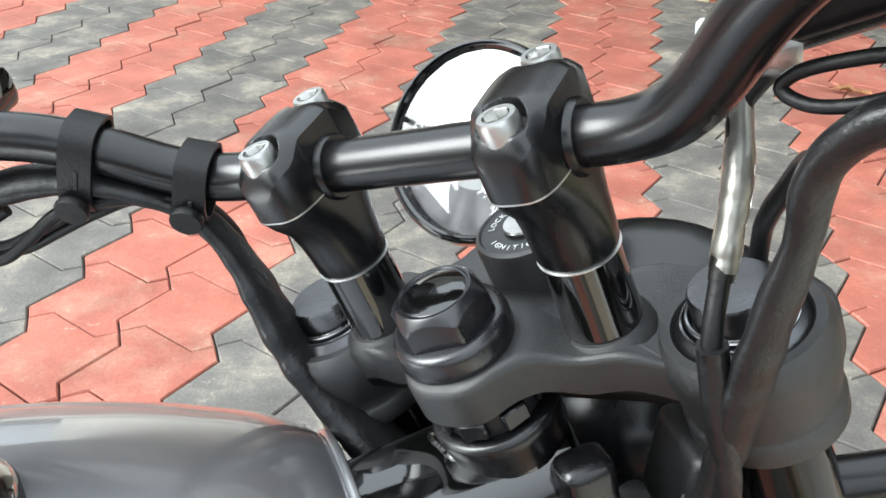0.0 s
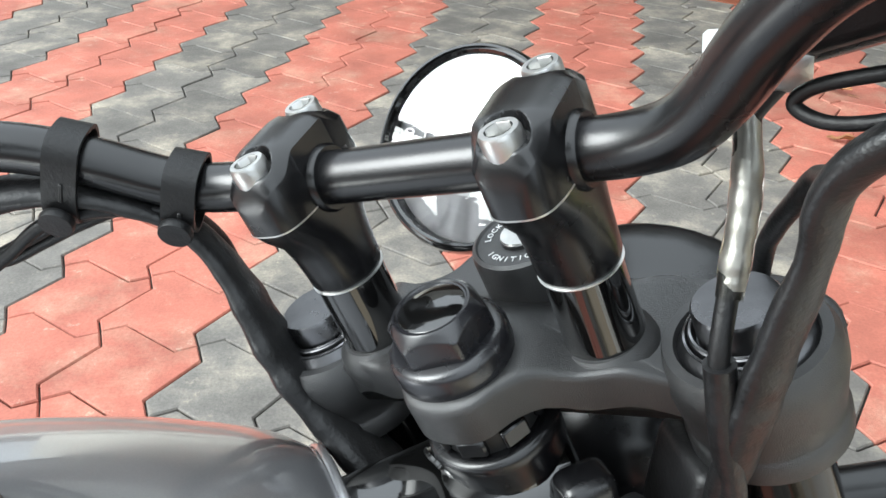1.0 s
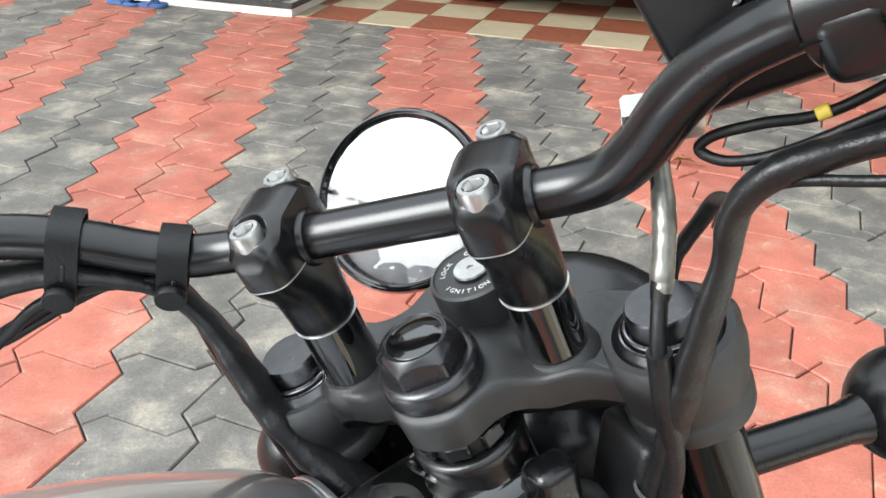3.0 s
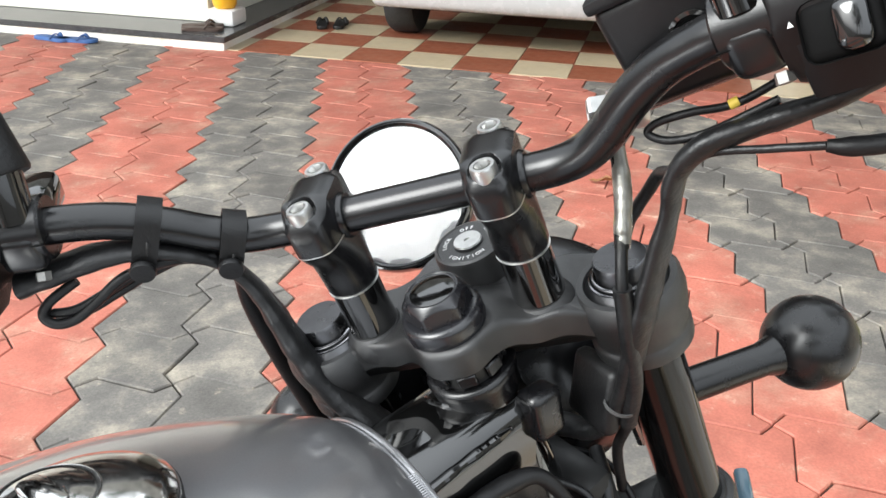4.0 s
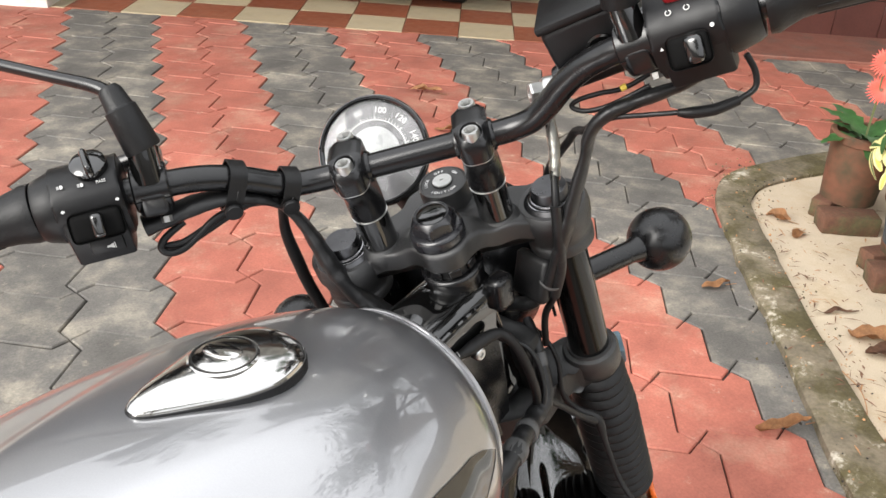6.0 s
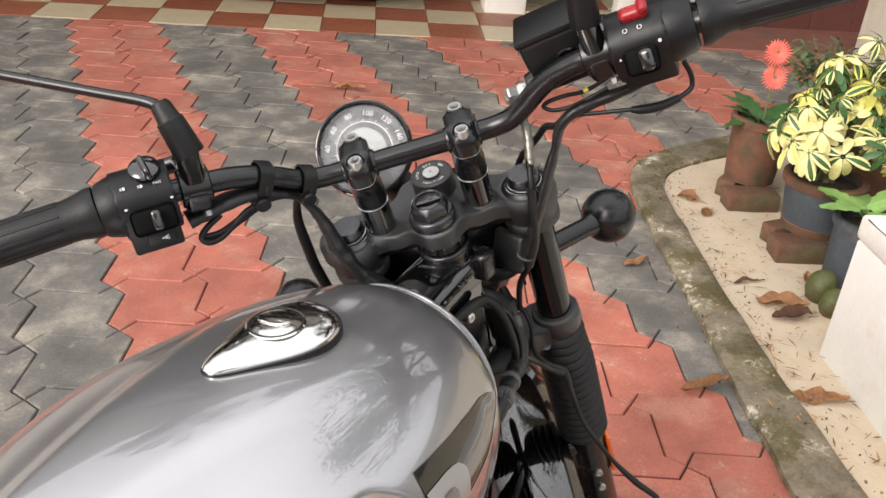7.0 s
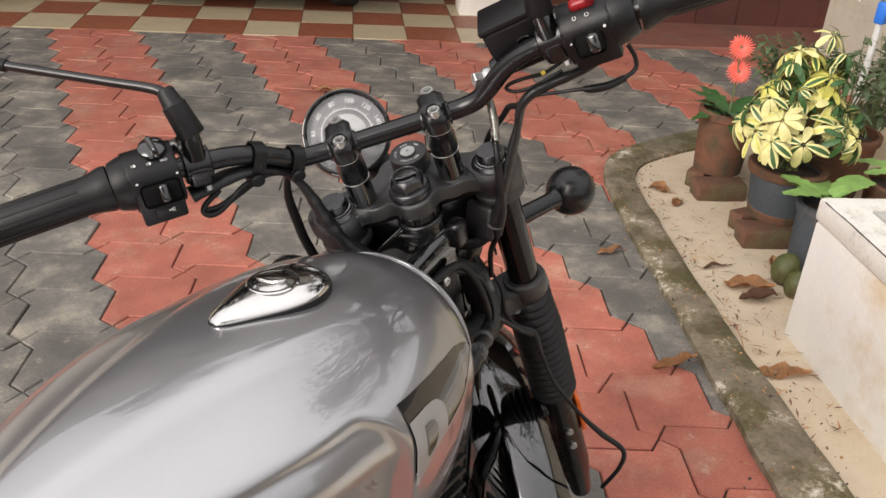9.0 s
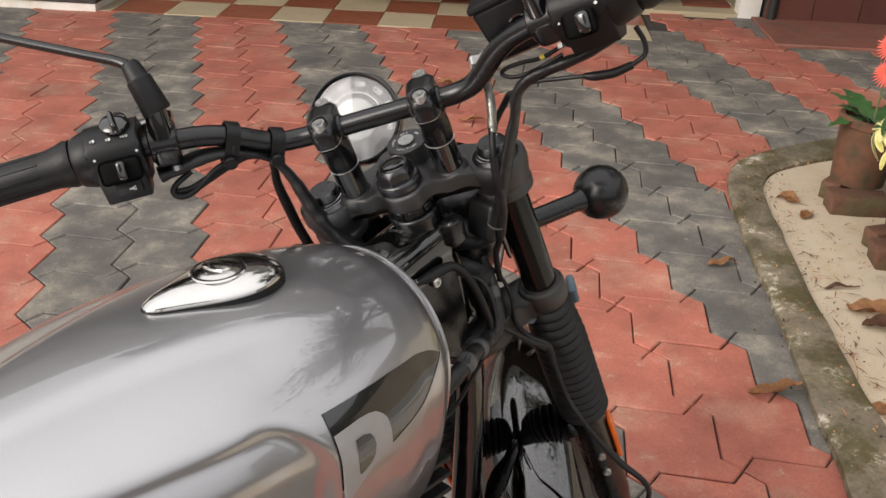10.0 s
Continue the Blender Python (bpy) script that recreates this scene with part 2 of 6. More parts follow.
def part(name, bm, mats, parent=None, at=None, label="", smooth=True, flat_angle=38):
    """One mesh object; at: its pose in the world; parent: the thing or part that it belongs to."""
    ob = new(name, mesh_of(name, bm, mats, smooth, flat_angle))
    m = at if at is not None else Matrix.Identity(4)
    if parent is not None:
        ob.parent = parent
        ob.matrix_basis = WORLD_OF[parent.name].inverted() @ m
    else:
        ob.matrix_basis = m
    WORLD_OF[ob.name] = m.copy()
    if label:
        tagged(ob, label)
    return ob


WORLD_OF = {}


def thing(name, label, category, at=None, group="", kind=""):
    """An Empty at a thing's base, for its parts."""
    ob = new(name)
    ob.empty_display_size = 0.05
    m = at if at is not None else Matrix.Identity(4)
    ob.matrix_basis = m
    WORLD_OF[ob.name] = m.copy()
    return tagged(ob, label, category, group, kind)


def smooth_path(pts, steps=8):
    """A Catmull-Rom curve through the points."""
    p = [Vector(q) for q in pts]
    p = [p[0] * 2 - p[1]] + p + [p[-1] * 2 - p[-2]]
    out = []
    for i in range(1, len(p) - 2):
        a, b, c, d = p[i - 1:i + 3]
        for k in range(steps):
            t = k / steps
            out.append(0.5 * ((2 * b) + (c - a) * t + (2 * a - 5 * b + 4 * c - d) * t * t + (3 * b - a - 3 * c + d) * t ** 3))
    out.append(p[-2])
    return out


def tube(pts, radius, seg=16, steps=8, flat=1.0, bm=None, smooth=True, twist=0.0, caps=True, wob=0.0):
    """A swept tube; radius: one number or one per point; flat: the cross-section's second axis as a share of the first."""
    bm = bm or bmesh.new()
    path = smooth_path(pts, steps) if smooth else [Vector(q) for q in pts]
    n = len(path)
    if isinstance(radius, (int, float)):
        rad = [radius] * n
    else:
        rad = [float(np.interp(i / (n - 1) * (len(radius) - 1), range(len(radius)), radius)) for i in range(n)]
    side, rings = None, []
    for i, p in enumerate(path):
        d = (path[min(i + 1, n - 1)] - path[max(i - 1, 0)]).normalized()
        if side is None:
            side = d.cross(Vector((0, 0, 1)) if abs(d.z) < 0.9 else Vector((1, 0, 0))).normalized()
            side = Matrix.Rotation(twist, 3, d) @ side
        side = (side - d * side.dot(d)).normalized()
        up = d.cross(side)
        r = rad[i] * (1 + wob * noise.noise(p * 90))
        rings.append([bm.verts.new(p + side * math.cos(a) * r + up * math.sin(a) * r * flat) for a in (2 * math.pi * k / seg for k in range(seg))])
    for a, b in zip(rings, rings[1:]):
        for k in range(seg):
            bm.faces.new((a[k], a[(k + 1) % seg], b[(k + 1) % seg], b[k]))
    if caps:
        bm.faces.new(rings[0][::-1])
        bm.faces.new(rings[-1])
    return bm


def lathe(profile, seg=32, bm=None, m=None, closed=False, caps=True):
    """A body turned round z from (radius, height) pairs."""
    bm = bm or bmesh.new()
    m = m or Matrix.Identity(4)
    rings = []
    for r, z in profile:
        if r < 1e-6:
            rings.append([bm.verts.new(m @ Vector((0, 0, z)))])
        else:
            rings.append([bm.verts.new(m @ Vector((r * math.cos(2 * math.pi * k / seg), r * math.sin(2 * math.pi * k / seg), z))) for k in range(seg)])
    pairs = list(zip(rings, rings[1:]))
    if closed:
        pairs.append((rings[-1], rings[0]))
    for a, b in pairs:
        for k in range(seg):
            q = [a[k % len(a)], a[(k + 1) % len(a)], b[(k + 1) % len(b)], b[k % len(b)]]
            u = []
            for v in q:
                if v not in u:
                    u.append(v)
            if len(u) > 2:
                bm.faces.new(u)
    if caps and not closed:
        for ring in (rings[0], rings[-1]):
            if len(ring) > 2:
                bm.faces.new(ring)
    return bm


def rbox(sx, sy, sz, bevel=0.003, seg=2, m=None, bm=None, taper=1.0):
    """A box with rounded edges, centred on m; taper scales the top."""
    b2 = bmesh.new()
    bmesh.ops.create_cube(b2, size=1.0)
    for v in b2.verts:
        k = taper if v.co.z > 0 else 1.0
        v.co = Vector((v.co.x * sx * k, v.co.y * sy * k, v.co.z * sz))
    if bevel:
        bmesh.ops.bevel(b2, geom=list(b2.edges), offset=bevel, segments=seg, affect="EDGES", profile=0.5)
    if m is not None:
        bmesh.ops.transform(b2, matrix=m, verts=b2.verts)
    if bm is None:
        return b2
    return join(bm, b2)


def join(bm, other):
    me = bpy.data.meshes.new("tmp")
    other.to_mesh(me)
    other.free()
    bm.from_mesh(me)
    bpy.data.meshes.remove(me)
    return bm


def slab(outline, z0, z1, bevel=0.0, seg=2, bm=None, m=None):
    """An extruded outline, its rims rounded."""
    b2 = bmesh.new()
    lo = [b2.verts.new((x, y, z0)) for x, y in outline]
    hi = [b2.verts.new((x, y, z1)) for x, y in outline]
    b2.faces.new(lo[::-1])
    b2.faces.new(hi)
    n = len(lo)
    for k in range(n):
        b2.faces.new((lo[k], lo[(k + 1) % n], hi[(k + 1) % n], hi[k]))
    if bevel:
        e = [x for x in b2.edges if abs(x.verts[0].co.z - x.verts[1].co.z) < 1e-7]
        bmesh.ops.bevel(b2, geom=e, offset=bevel, segments=seg, affect="EDGES", profile=0.5)
    if m is not None:
        bmesh.ops.transform(b2, matrix=m, verts=b2.verts)
    return b2 if bm is None else join(bm, b2)


def rounded(outline, steps=5):
    """A smooth closed outline through 2D points."""
    n = len(outline)
    out = []
    for i in range(n):
        a, b, c, d = (Vector(outline[(i + k - 1) % n]) for k in range(4))
        for k in range(steps):
            t = k / steps
            v = 0.5 * ((2 * b) + (c - a) * t + (2 * a - 5 * b + 4 * c - d) * t * t + (3 * b - a - 3 * c + d) * t ** 3)
            out.append((v.x, v.y))
    return out


def between(p, q):
    """A pose at p whose z axis points to q."""
    d = Vector(q) - Vector(p)
    return Matrix.Translation(p) @ d.to_track_quat("Z", "Y").to_matrix().to_4x4()


def text_mesh(text, size, m, depth=0.0002):
    cu = bpy.data.curves.new("text", "FONT")
    cu.body, cu.size, cu.extrude, cu.align_x, cu.align_y = text, size, depth, "CENTER", "CENTER"
    cu.resolution_u = 2
    ob = bpy.data.objects.new("text", cu)
    scene.collection.objects.link(ob)
    bpy.context.view_layer.update()
    me = bpy.data.meshes.new_from_object(ob.evaluated_get(bpy.context.evaluated_depsgraph_get()))
    bpy.data.objects.remove(ob)
    bm = bmesh.new()
    bm.from_mesh(me)
    bpy.data.meshes.remove(me)
    bmesh.ops.transform(bm, matrix=m, verts=bm.verts)
    return bm

# ---- the yard ----
E1, E2 = Vector((0.8395, -0.5433, 0)), Vector((0.5433, 0.8395, 0))      # along the house front, and into the house
HOUSE = Matrix(((E1.x, E2.x, 0, 0.359), (E1.y, E2.y, 0, 5.33), (0, 0, 1, 0), (0, 0, 0, 1)))

# paving lattice: origin, one paver across, one paver along
TH = radians(-14.0)
PA, PB = Vector((math.cos(TH), math.sin(TH))) * 0.241, Vector((-math.sin(TH), math.cos(TH))) * 0.241
PO = Vector((0.131, 2.041))

bm = bmesh.new()
bmesh.ops.create_grid(bm, x_segments=2, y_segments=2, size=400)
tagged(part("ground", bm, JOINT, at=pose(0, 0, -0.012)), "dark grit bed under the paving", "ground", kind="structure")


def paver_outline(gap=0.0022):
    """One zigzag paver round its lattice corner, in metres, with the joint's width taken off."""
    side = [(0.03, -0.045), (0.0, 0.0), (0.06, 0.147)]
    pts = side + [(0.03, 0.196), (0.078, 0.232), (0.2285, 0.1655)]
    pts += [(0.271, 0.196), (0.301, 0.147), (0.241, 0.0), (0.271, -0.045), (0.2285, -0.0755), (0.078, -0.009)]
    n, out = len(pts), []
    for i in range(n):
        a, b, c = Vector(pts[i - 1]), Vector(pts[i]), Vector(pts[(i + 1) % n])
        d1, d2 = (b - a).normalized(), (c - b).normalized()
        n1, n2 = Vector((d1.y, -d1.x)), Vector((d2.y, -d2.x))
        k = (n1 + n2) / max(0.4, 1 + n1.dot(n2))
        out.append(b + k * gap)
    return out


PAVER_IN, PAVER_TOP = paver_outline(), paver_outline(0.0052)


def paver_verts(bump=0.0):
    """Bottom ring, shoulder ring and chamfered top ring of a paver."""
    v = [(p.x, p.y, -0.03) for p in PAVER_IN] + [(p.x, p.y, -0.004) for p in PAVER_IN] + [(p.x, p.y, 0.0) for p in PAVER_TOP]
    f = []
    for r in (0, 12):
        f += [(r + k, r + 12 + k, r + 12 + (k + 1) % 12, r + (k + 1) % 12) for k in range(12)]
    # the top, as an inner quad ring so that the concave outline closes cleanly
    f += [tuple(range(35, 23, -1))]
    return v, f


def paver_colour(i):
    return PAVER_RED if i % 4 in (0, 1) else PAVER_GREY


# strips along the drive: index across and along, kept off the house floor and the sand bed
def paver_here(i, j):
    c = PO + PA * (i + 0.6) + PB * (j + 0.3)
    q = HOUSE.inverted() @ Vector((c.x, c.y, 0))
    if q.y > (0.22 if -3.0 < q.x < 3.47 else 0.74 if 3.47 < q.x < 4.2 else 0.14 if q.x > 4.2 else 0.3):
        return None
    # inside of the sand bed: right of the kerb line
    if c.x > 2.55 and c.y < 1.72 or (c.x - 1.62) * 0.82 - (c.y - 0.8) * 0.573 > 0.2 and c.y < 1.62:
        return None
    return c


# ---- cement band and sand ----
OUTER = [(-0.55, -2.10), (0.10, -1.18), (0.66, -0.38), (1.0, 0.09), (1.195, 0.36), (1.40, 0.67), (1.60, 0.955), (1.863, 1.345), (2.10, 1.665), (2.24, 1.81), (2.42, 1.895), (2.65, 1.91), (3.0, 1.885), (3.6, 1.82)]
INNER = [(-0.40, -2.20), (0.25, -1.28), (0.81, -0.48), (1.15, -0.02), (1.345, 0.29), (1.545, 0.62), (1.735, 0.91), (1.985, 1.28), (2.20, 1.58), (2.30, 1.68), (2.44, 1.74), (2.65, 1.745), (3.0, 1.715), (3.6, 1.65)]

OUTER, INNER = ([(x * 0.985 + 0.009, y * 0.99 + 0.012) for x, y in q] for q in (OUTER, INNER))


def strip_mesh(a, b, z, thick, wob=0.004):
    """A low band between two lines, slightly uneven, with rounded edges."""
    a = smooth_path([(x, y, 0) for x, y in a], 6)
    b = smooth_path([(x, y, 0) for x, y in b], 6)
    bm, rows = bmesh.new(), []
    for p, q in zip(a, b):
        row = []
        for k, (s, dz) in enumerate(((0.0, -thick), (0.0, -0.006), (0.06, 0.0), (0.3, 0.002), (0.6, 0.001), (0.94, 0.0), (1.0, -0.006), (1.0, -thick))):
            v = p.lerp(q, s)
            v.x += wob * noise.noise(v * 7) * (k not in (3, 4))
            v.z = z + dz + (0.003 * noise.noise(v * 5) if 0 < k < 7 else 0)
            row.append(bm.verts.new(v))
        rows.append(row)
    for r, s in zip(rows, rows[1:]):
        for k in range(7):
            bm.faces.new((r[k], r[k + 1], s[k + 1], s[k]))
    return bm


tagged(part("kerb", strip_mesh(OUTER, INNER, 0.026, 0.05, 0.014), CEMENT), "flush mossy cement kerb band round the sand bed", "kerb", kind="structure")

bm = bmesh.new()
inner = [p.to_2d() for p in smooth_path([(x, y, 0) for x, y in INNER], 6)]
far = [p + Vector((2.6, -1.6)) for p in inner]
rows = []
for p, q in zip(inner, far):
    row = []
    for k in range(25):
        s = (k / 24) ** 1.6
        v = p.lerp(q, s)
        h = 0.0065 + 0.010 * noise.noise(Vector((v.x * 3, v.y * 3, 1))) * min(1, s * 8) + 0.004 * noise.noise(Vector((v.x * 14, v.y * 14, 4)))
        row.append(bm.verts.new((v.x, v.y, h)))
    rows.append(row)
for r, s in zip(rows, rows[1:]):
    for k in range(24):
        bm.faces.new((r[k], r[k + 1], s[k + 1], s[k]))
tagged(part("sand_bed", bm, SAND), "pale trodden sand bed beside the paving", "sand", kind="structure")

# ---- house front: tiled porch floor, steps, pillar, plinth, roof slab ----
T = 0.333
bm = bmesh.new()
rbox(3.92, 5.2, 0.06, 0.0, m=HOUSE @ pose(1.46, 2.6, -0.042), bm=bm)
rbox(5.08, 4.5, 0.06, 0.0, m=HOUSE @ pose(5.96, 2.95, -0.042), bm=bm)
porch = tagged(part("porch_floor", bm, JOINT, smooth=False), "tiled car porch floor in cream and terracotta checks", "floor", kind="structure")


def tile_mesh():
    return rbox(T - 0.004, T - 0.004, 0.02, 0.0015, 1)


tile_me = [mesh_of("tile", tile_mesh(), TILE_CREAM), mesh_of("tile", tile_mesh(), TILE_RED)]
# cream and terracotta squares, the first corner at 1.075 m along the front
for j in range(7):
    for i in range(-4, 7 if j < 3 else 10):
        ob = new("tile", tile_me[(i + j) % 2])
        ob.parent = porch
        ob.matrix_basis = HOUSE @ pose(1.085 + (i + 0.5) * T, 0.02 + (j + 0.5) * T, -0.004)

# low step with a granite tread, then a cream riser and a second tread
def step_block(name, x0, x1, y0, y1, z0, z1, mat, label):
    bm = rbox(x1 - x0, y1 - y0, z1 - z0, 0.004, 1, m=HOUSE @ pose((x0 + x1) / 2, (y0 + y1) / 2, (z0 + z1) / 2))
    return tagged(part(name, bm, mat), label, "step", kind="structure")


step_block("step_plinth", -6.0, 0.0, 0.0, 2.4, -0.02, 0.05, WHITE_WALL, "white plastered plinth of the lowest house step")
step_block("step_tread", -6.0, 0.012, -0.012, 2.4, 0.05, 0.085, GRANITE, "dark polished granite tread of the lowest step")
step_block("step_riser", -6.0, -0.28, 0.36, 2.4, 0.085, 0.26, CREAM_PAINT, "cream painted riser of the upper house step")
step_block("upper_tread", -6.0, -0.26, 0.34, 2.4, 0.26, 0.29, GRANITE, "dark granite tread of the upper house step")

bm = rbox(0.28, 0.28, 2.7, 0.008, 2, m=HOUSE @ pose(3.29, 0.85, 1.34))
tagged(part("pillar", bm, WHITE_WALL), "white painted square porch pillar", "pillar", kind="structure")
bm = rbox(0.72, 0.16, 0.07, 0.004, 1, m=HOUSE @ pose(3.79, 0.80, -0.012))
tagged(part("threshold", bm, TILE_CREAM), "cream threshold strip at the edge of the porch", "threshold", kind="structure")
bm = rbox(4.25, 0.66, 0.07, 0.006, 1, m=HOUSE @ pose(6.27, 0.380, -0.018))
tagged(part("apron", bm, OXIDE), "red oxide cement apron along the plinth", "floor", kind="structure")
bm = rbox(4.2, 0.3, 0.5, 0.0, m=HOUSE @ pose(6.32, 0.83, 0.23))
plinth = tagged(part("plinth_wall", bm, JOINT), "low plinth wall faced with dark maroon tiles", "wall", kind="structure")
facing = mesh_of("facing_tile", rbox(0.296, 0.014, 0.235, 0.002, 1), MAROON)
for i in range(13):
    for j in range(2):
        ob = new("facing_tile", facing)
        ob.parent = plinth
        ob.matrix_basis = HOUSE @ pose(4.37 + 0.3 * i, 0.675, 0.13 + 0.24 * j)
bm = rbox(0.14, 0.14, 2.7, 0.006, 2, m=HOUSE @ pose(4.13, 0.78, 1.34))
tagged(part("post", bm, WHITE_WALL), "slim white post at the end of the porch", "post", kind="structure")
tagged(part("downpipe", tube([(0, 0, 0), (0, 0, 1.3), (0, 0, 2.7)], 0.028, 16, 2), CAR_UNDER, at=HOUSE @ pose(4.26, 0.66, 0.0)), "black downpipe beside the white post", "pipe")
bm = rbox(12.6, 0.2, 3.0, 0.0, m=HOUSE @ pose(1.0, 5.3, 1.46))
tagged(part("wall_north", bm, CREAM_PAINT), "cream painted house wall at the back of the porch", "wall", kind="structure")
bm = rbox(5.2, 0.2, 2.7, 0.0, m=HOUSE @ pose(-3.2, 1.6, 1.4))
tagged(part("wall_west", bm, CREAM_PAINT), "cream painted house wall behind the entrance steps", "wall", kind="structure")
# unseen slab; deep overhang and dark colour shade the porch and darken reflections
bm = rbox(12.6, 7.2, 0.15, 0.01, 1, m=HOUSE @ pose(1.0, 2.10, 2.85))
tagged(part("ceiling", bm, SOFFIT), "flat dark roof slab over the car porch, unseen, deepened for shade", "roof", kind="structure")

# unseen wall added to cut off sky and mirror dark in the tank
bm = rbox(8.9, 0.2, 2.6, 0.0, m=HOUSE @ pose(-0.85, 0.4, 4.23))
tagged(part("wall_upper", bm, DARK_PLASTER), "unseen dark grey wall above the porch roof, added for reflections", "wall", kind="structure")

# boundary wall behind the pots
WALL_A, WALL_B = Vector((4.50, 2.14, 0)), Vector((2.75, -1.5, 0))
d = (WALL_B - WALL_A)
bm = rbox(d.length, 0.12, 1.7, 0.006, 1, m=Matrix.Translation((WALL_A + WALL_B) / 2 + Vector((0, 0, 0.83))) @ pose(0, 0, 0, 0, 0, math.degrees(math.atan2(d.y, d.x))))
tagged(part("wall_east", bm, STAINED), "weathered cream plaster boundary wall behind the pots", "wall", kind="structure")

# plain unseen wall closing the yard to the east, added dark for reflections
bm = rbox(0.2, 14.0, 4.2, 0.0, m=pose(7.6, -2.0, 2.08, 0, 0, -12))
tagged(part("wall_far_east", bm, DARK_PLASTER), "plain unseen dark wall east of the yard, added for reflections", "wall", kind="structure")

def leaf_blade(bm, base, direction, up, length, width, bend=0.25, mat_index=0, cells=6, edge=None, fold=0.15, ruffle=0.0, blunt=1.0):
    """One leaf: a curved blade with a midrib fold; edge: material index of its margin."""
    d, u = Vector(direction).normalized(), Vector(up)
    u = (u - d * u.dot(d))
    u = u.normalized() if u.length > 1e-4 else d.orthogonal().normalized()
    s = d.cross(u)
    rows = []
    for k in range(cells + 1):
        t = k / cells
        w = width * 0.5 * (math.sin(math.pi * min(1, t * 0.94 + 0.03) ** blunt) ** (0.75 / blunt))
        c = Vector(base) + d * length * t + u * (-bend * length * t * t)
        rows.append([bm.verts.new(c + s * w * q * (1 + ruffle * 0.35 * math.sin(k * 2.3 + q)) + u * (abs(q) * w * fold + ruffle * w * 0.3 * q * q * math.sin(k * 2.1 + q * 2))) for q in (-1, -0.45, 0, 0.45, 1)])
    for a, b in zip(rows, rows[1:]):
        for k in range(4):
            f = bm.faces.new((a[k], a[k + 1], b[k + 1], b[k]))
            f.material_index = (edge if edge is not None and k in (0, 3) else mat_index)
            f.smooth = True


# ---- trees out of view, added to darken and break up reflections ----
def broad_tree(x, y, height, spread, seed, label):
    """A tapered trunk with limbs and a loose crown of small leaves in clumps."""
    rnd = random.Random(seed)
    at = pose(x, y, 0)
    t = thing("tree", label, "tree", at)
    bm, lv = bmesh.new(), bmesh.new()
    tube([(0, 0, -0.1), (0.05, 0.03, height * 0.3), (-0.04, 0.06, height * 0.62), (0.0, 0.0, height * 0.9)], [0.17, 0.13, 0.09, 0.03], 12, 5, bm=bm)
    for k in range(46):
        a, e = rnd.uniform(0, 2 * math.pi), rnd.random() ** 0.5
        tip = Vector((math.cos(a) * spread * e, math.sin(a) * spread * e, height * (0.55 + 0.45 * (1 - e * e) * rnd.uniform(0.4, 1.0)) + rnd.uniform(-0.3, 0.3)))
        root = Vector((0, 0, height * rnd.uniform(0.35, 0.6)))
        tube([root, root.lerp(tip, 0.5) + Vector((0, 0, 0.2)), tip], [0.045, 0.028, 0.008], 6, 3, bm=bm)
        for i in range(55):
            p = tip + Vector((rnd.gauss(0, 0.32), rnd.gauss(0, 0.32), rnd.gauss(0, 0.22)))
            b = rnd.uniform(0, 2 * math.pi)
            leaf_blade(lv, p, (math.cos(b), math.sin(b), rnd.uniform(-0.6, 0.4)), (0, 0, 1), rnd.uniform(0.12, 0.22), rnd.uniform(0.05, 0.085), 0.3, 0, 2)
    part("trunk", bm, BARK, t, at)
    part("crown", lv, LEAF, t, at, smooth=False)


def palm(x, y, height, seed, label):
    """A coconut palm: a slender ringed trunk and drooping fronds of narrow leaflets."""
    rnd = random.Random(seed)
    at = pose(x, y, 0)
    t = thing("palm_tree", label, "tree", at)
    top = Vector((rnd.uniform(-0.8, 0.8), rnd.uniform(-0.8, 0.8), height))
    part("trunk", tube([(0, 0, -0.1), (top.x * 0.2, top.y * 0.2, height * 0.4), (top.x * 0.6, top.y * 0.6, height * 0.75), top], [0.19, 0.14, 0.12, 0.10], 12, 10), BARK, t, at)
    lv = bmesh.new()
    for k in range(22):
        a, rise = 2 * math.pi * k / 22 * 2.62, rnd.uniform(-0.25, 1.3)
        d = Vector((math.cos(a), math.sin(a), 0))
        L = rnd.uniform(2.4, 3.1)
        rib = [top + d * L * q * (1 - 0.12 * q) + Vector((0, 0, rise * L * q * 0.7 - 1.5 * q * q)) for q in (0, 0.25, 0.5, 0.75, 1.0)]
        path = smooth_path(rib, 7)
        tube(rib, [0.03, 0.022, 0.015, 0.01, 0.004], 5, 5, bm=lv)
        side = d.cross(Vector((0, 0, 1)))
        for i, p in enumerate(path[3:]):
            for sg in (-1, 1):
                leaf_blade(lv, p, side * sg + d * 0.55 + Vector((0, 0, -0.35)), (0, 0, 1), 0.75 * (1 - 0.6 * abs(i / 26 - 0.4)), 0.06, 0.35, 0, 3)
    part("crown", lv, LEAF, t, at, smooth=False)


# unseen broad trees put where the glass and paint should mirror dark
broad_tree(-3.9, -5.0, 7.0, 2.3, 41, "unseen broad leafy tree beyond the yard, added to darken reflections")
broad_tree(4.9, 1.0, 8.2, 2.3, 47, "unseen leafy tree behind the boundary wall, added to darken the tank reflection")
broad_tree(-7.5, -6.5, 6.5, 2.6, 43, "unseen broad leafy tree beside the yard, added for reflections")
for hx_, hy_, hh, sd in ((-2.2, 6.6, 11.5, 51), (2.6, 7.2, 13.0, 52), (6.2, 6.3, 11.0, 53)):
    q = HOUSE @ Vector((hx_, hy_, 0))
    palm(q.x, q.y, hh, sd, "tall coconut palm rising behind the house")

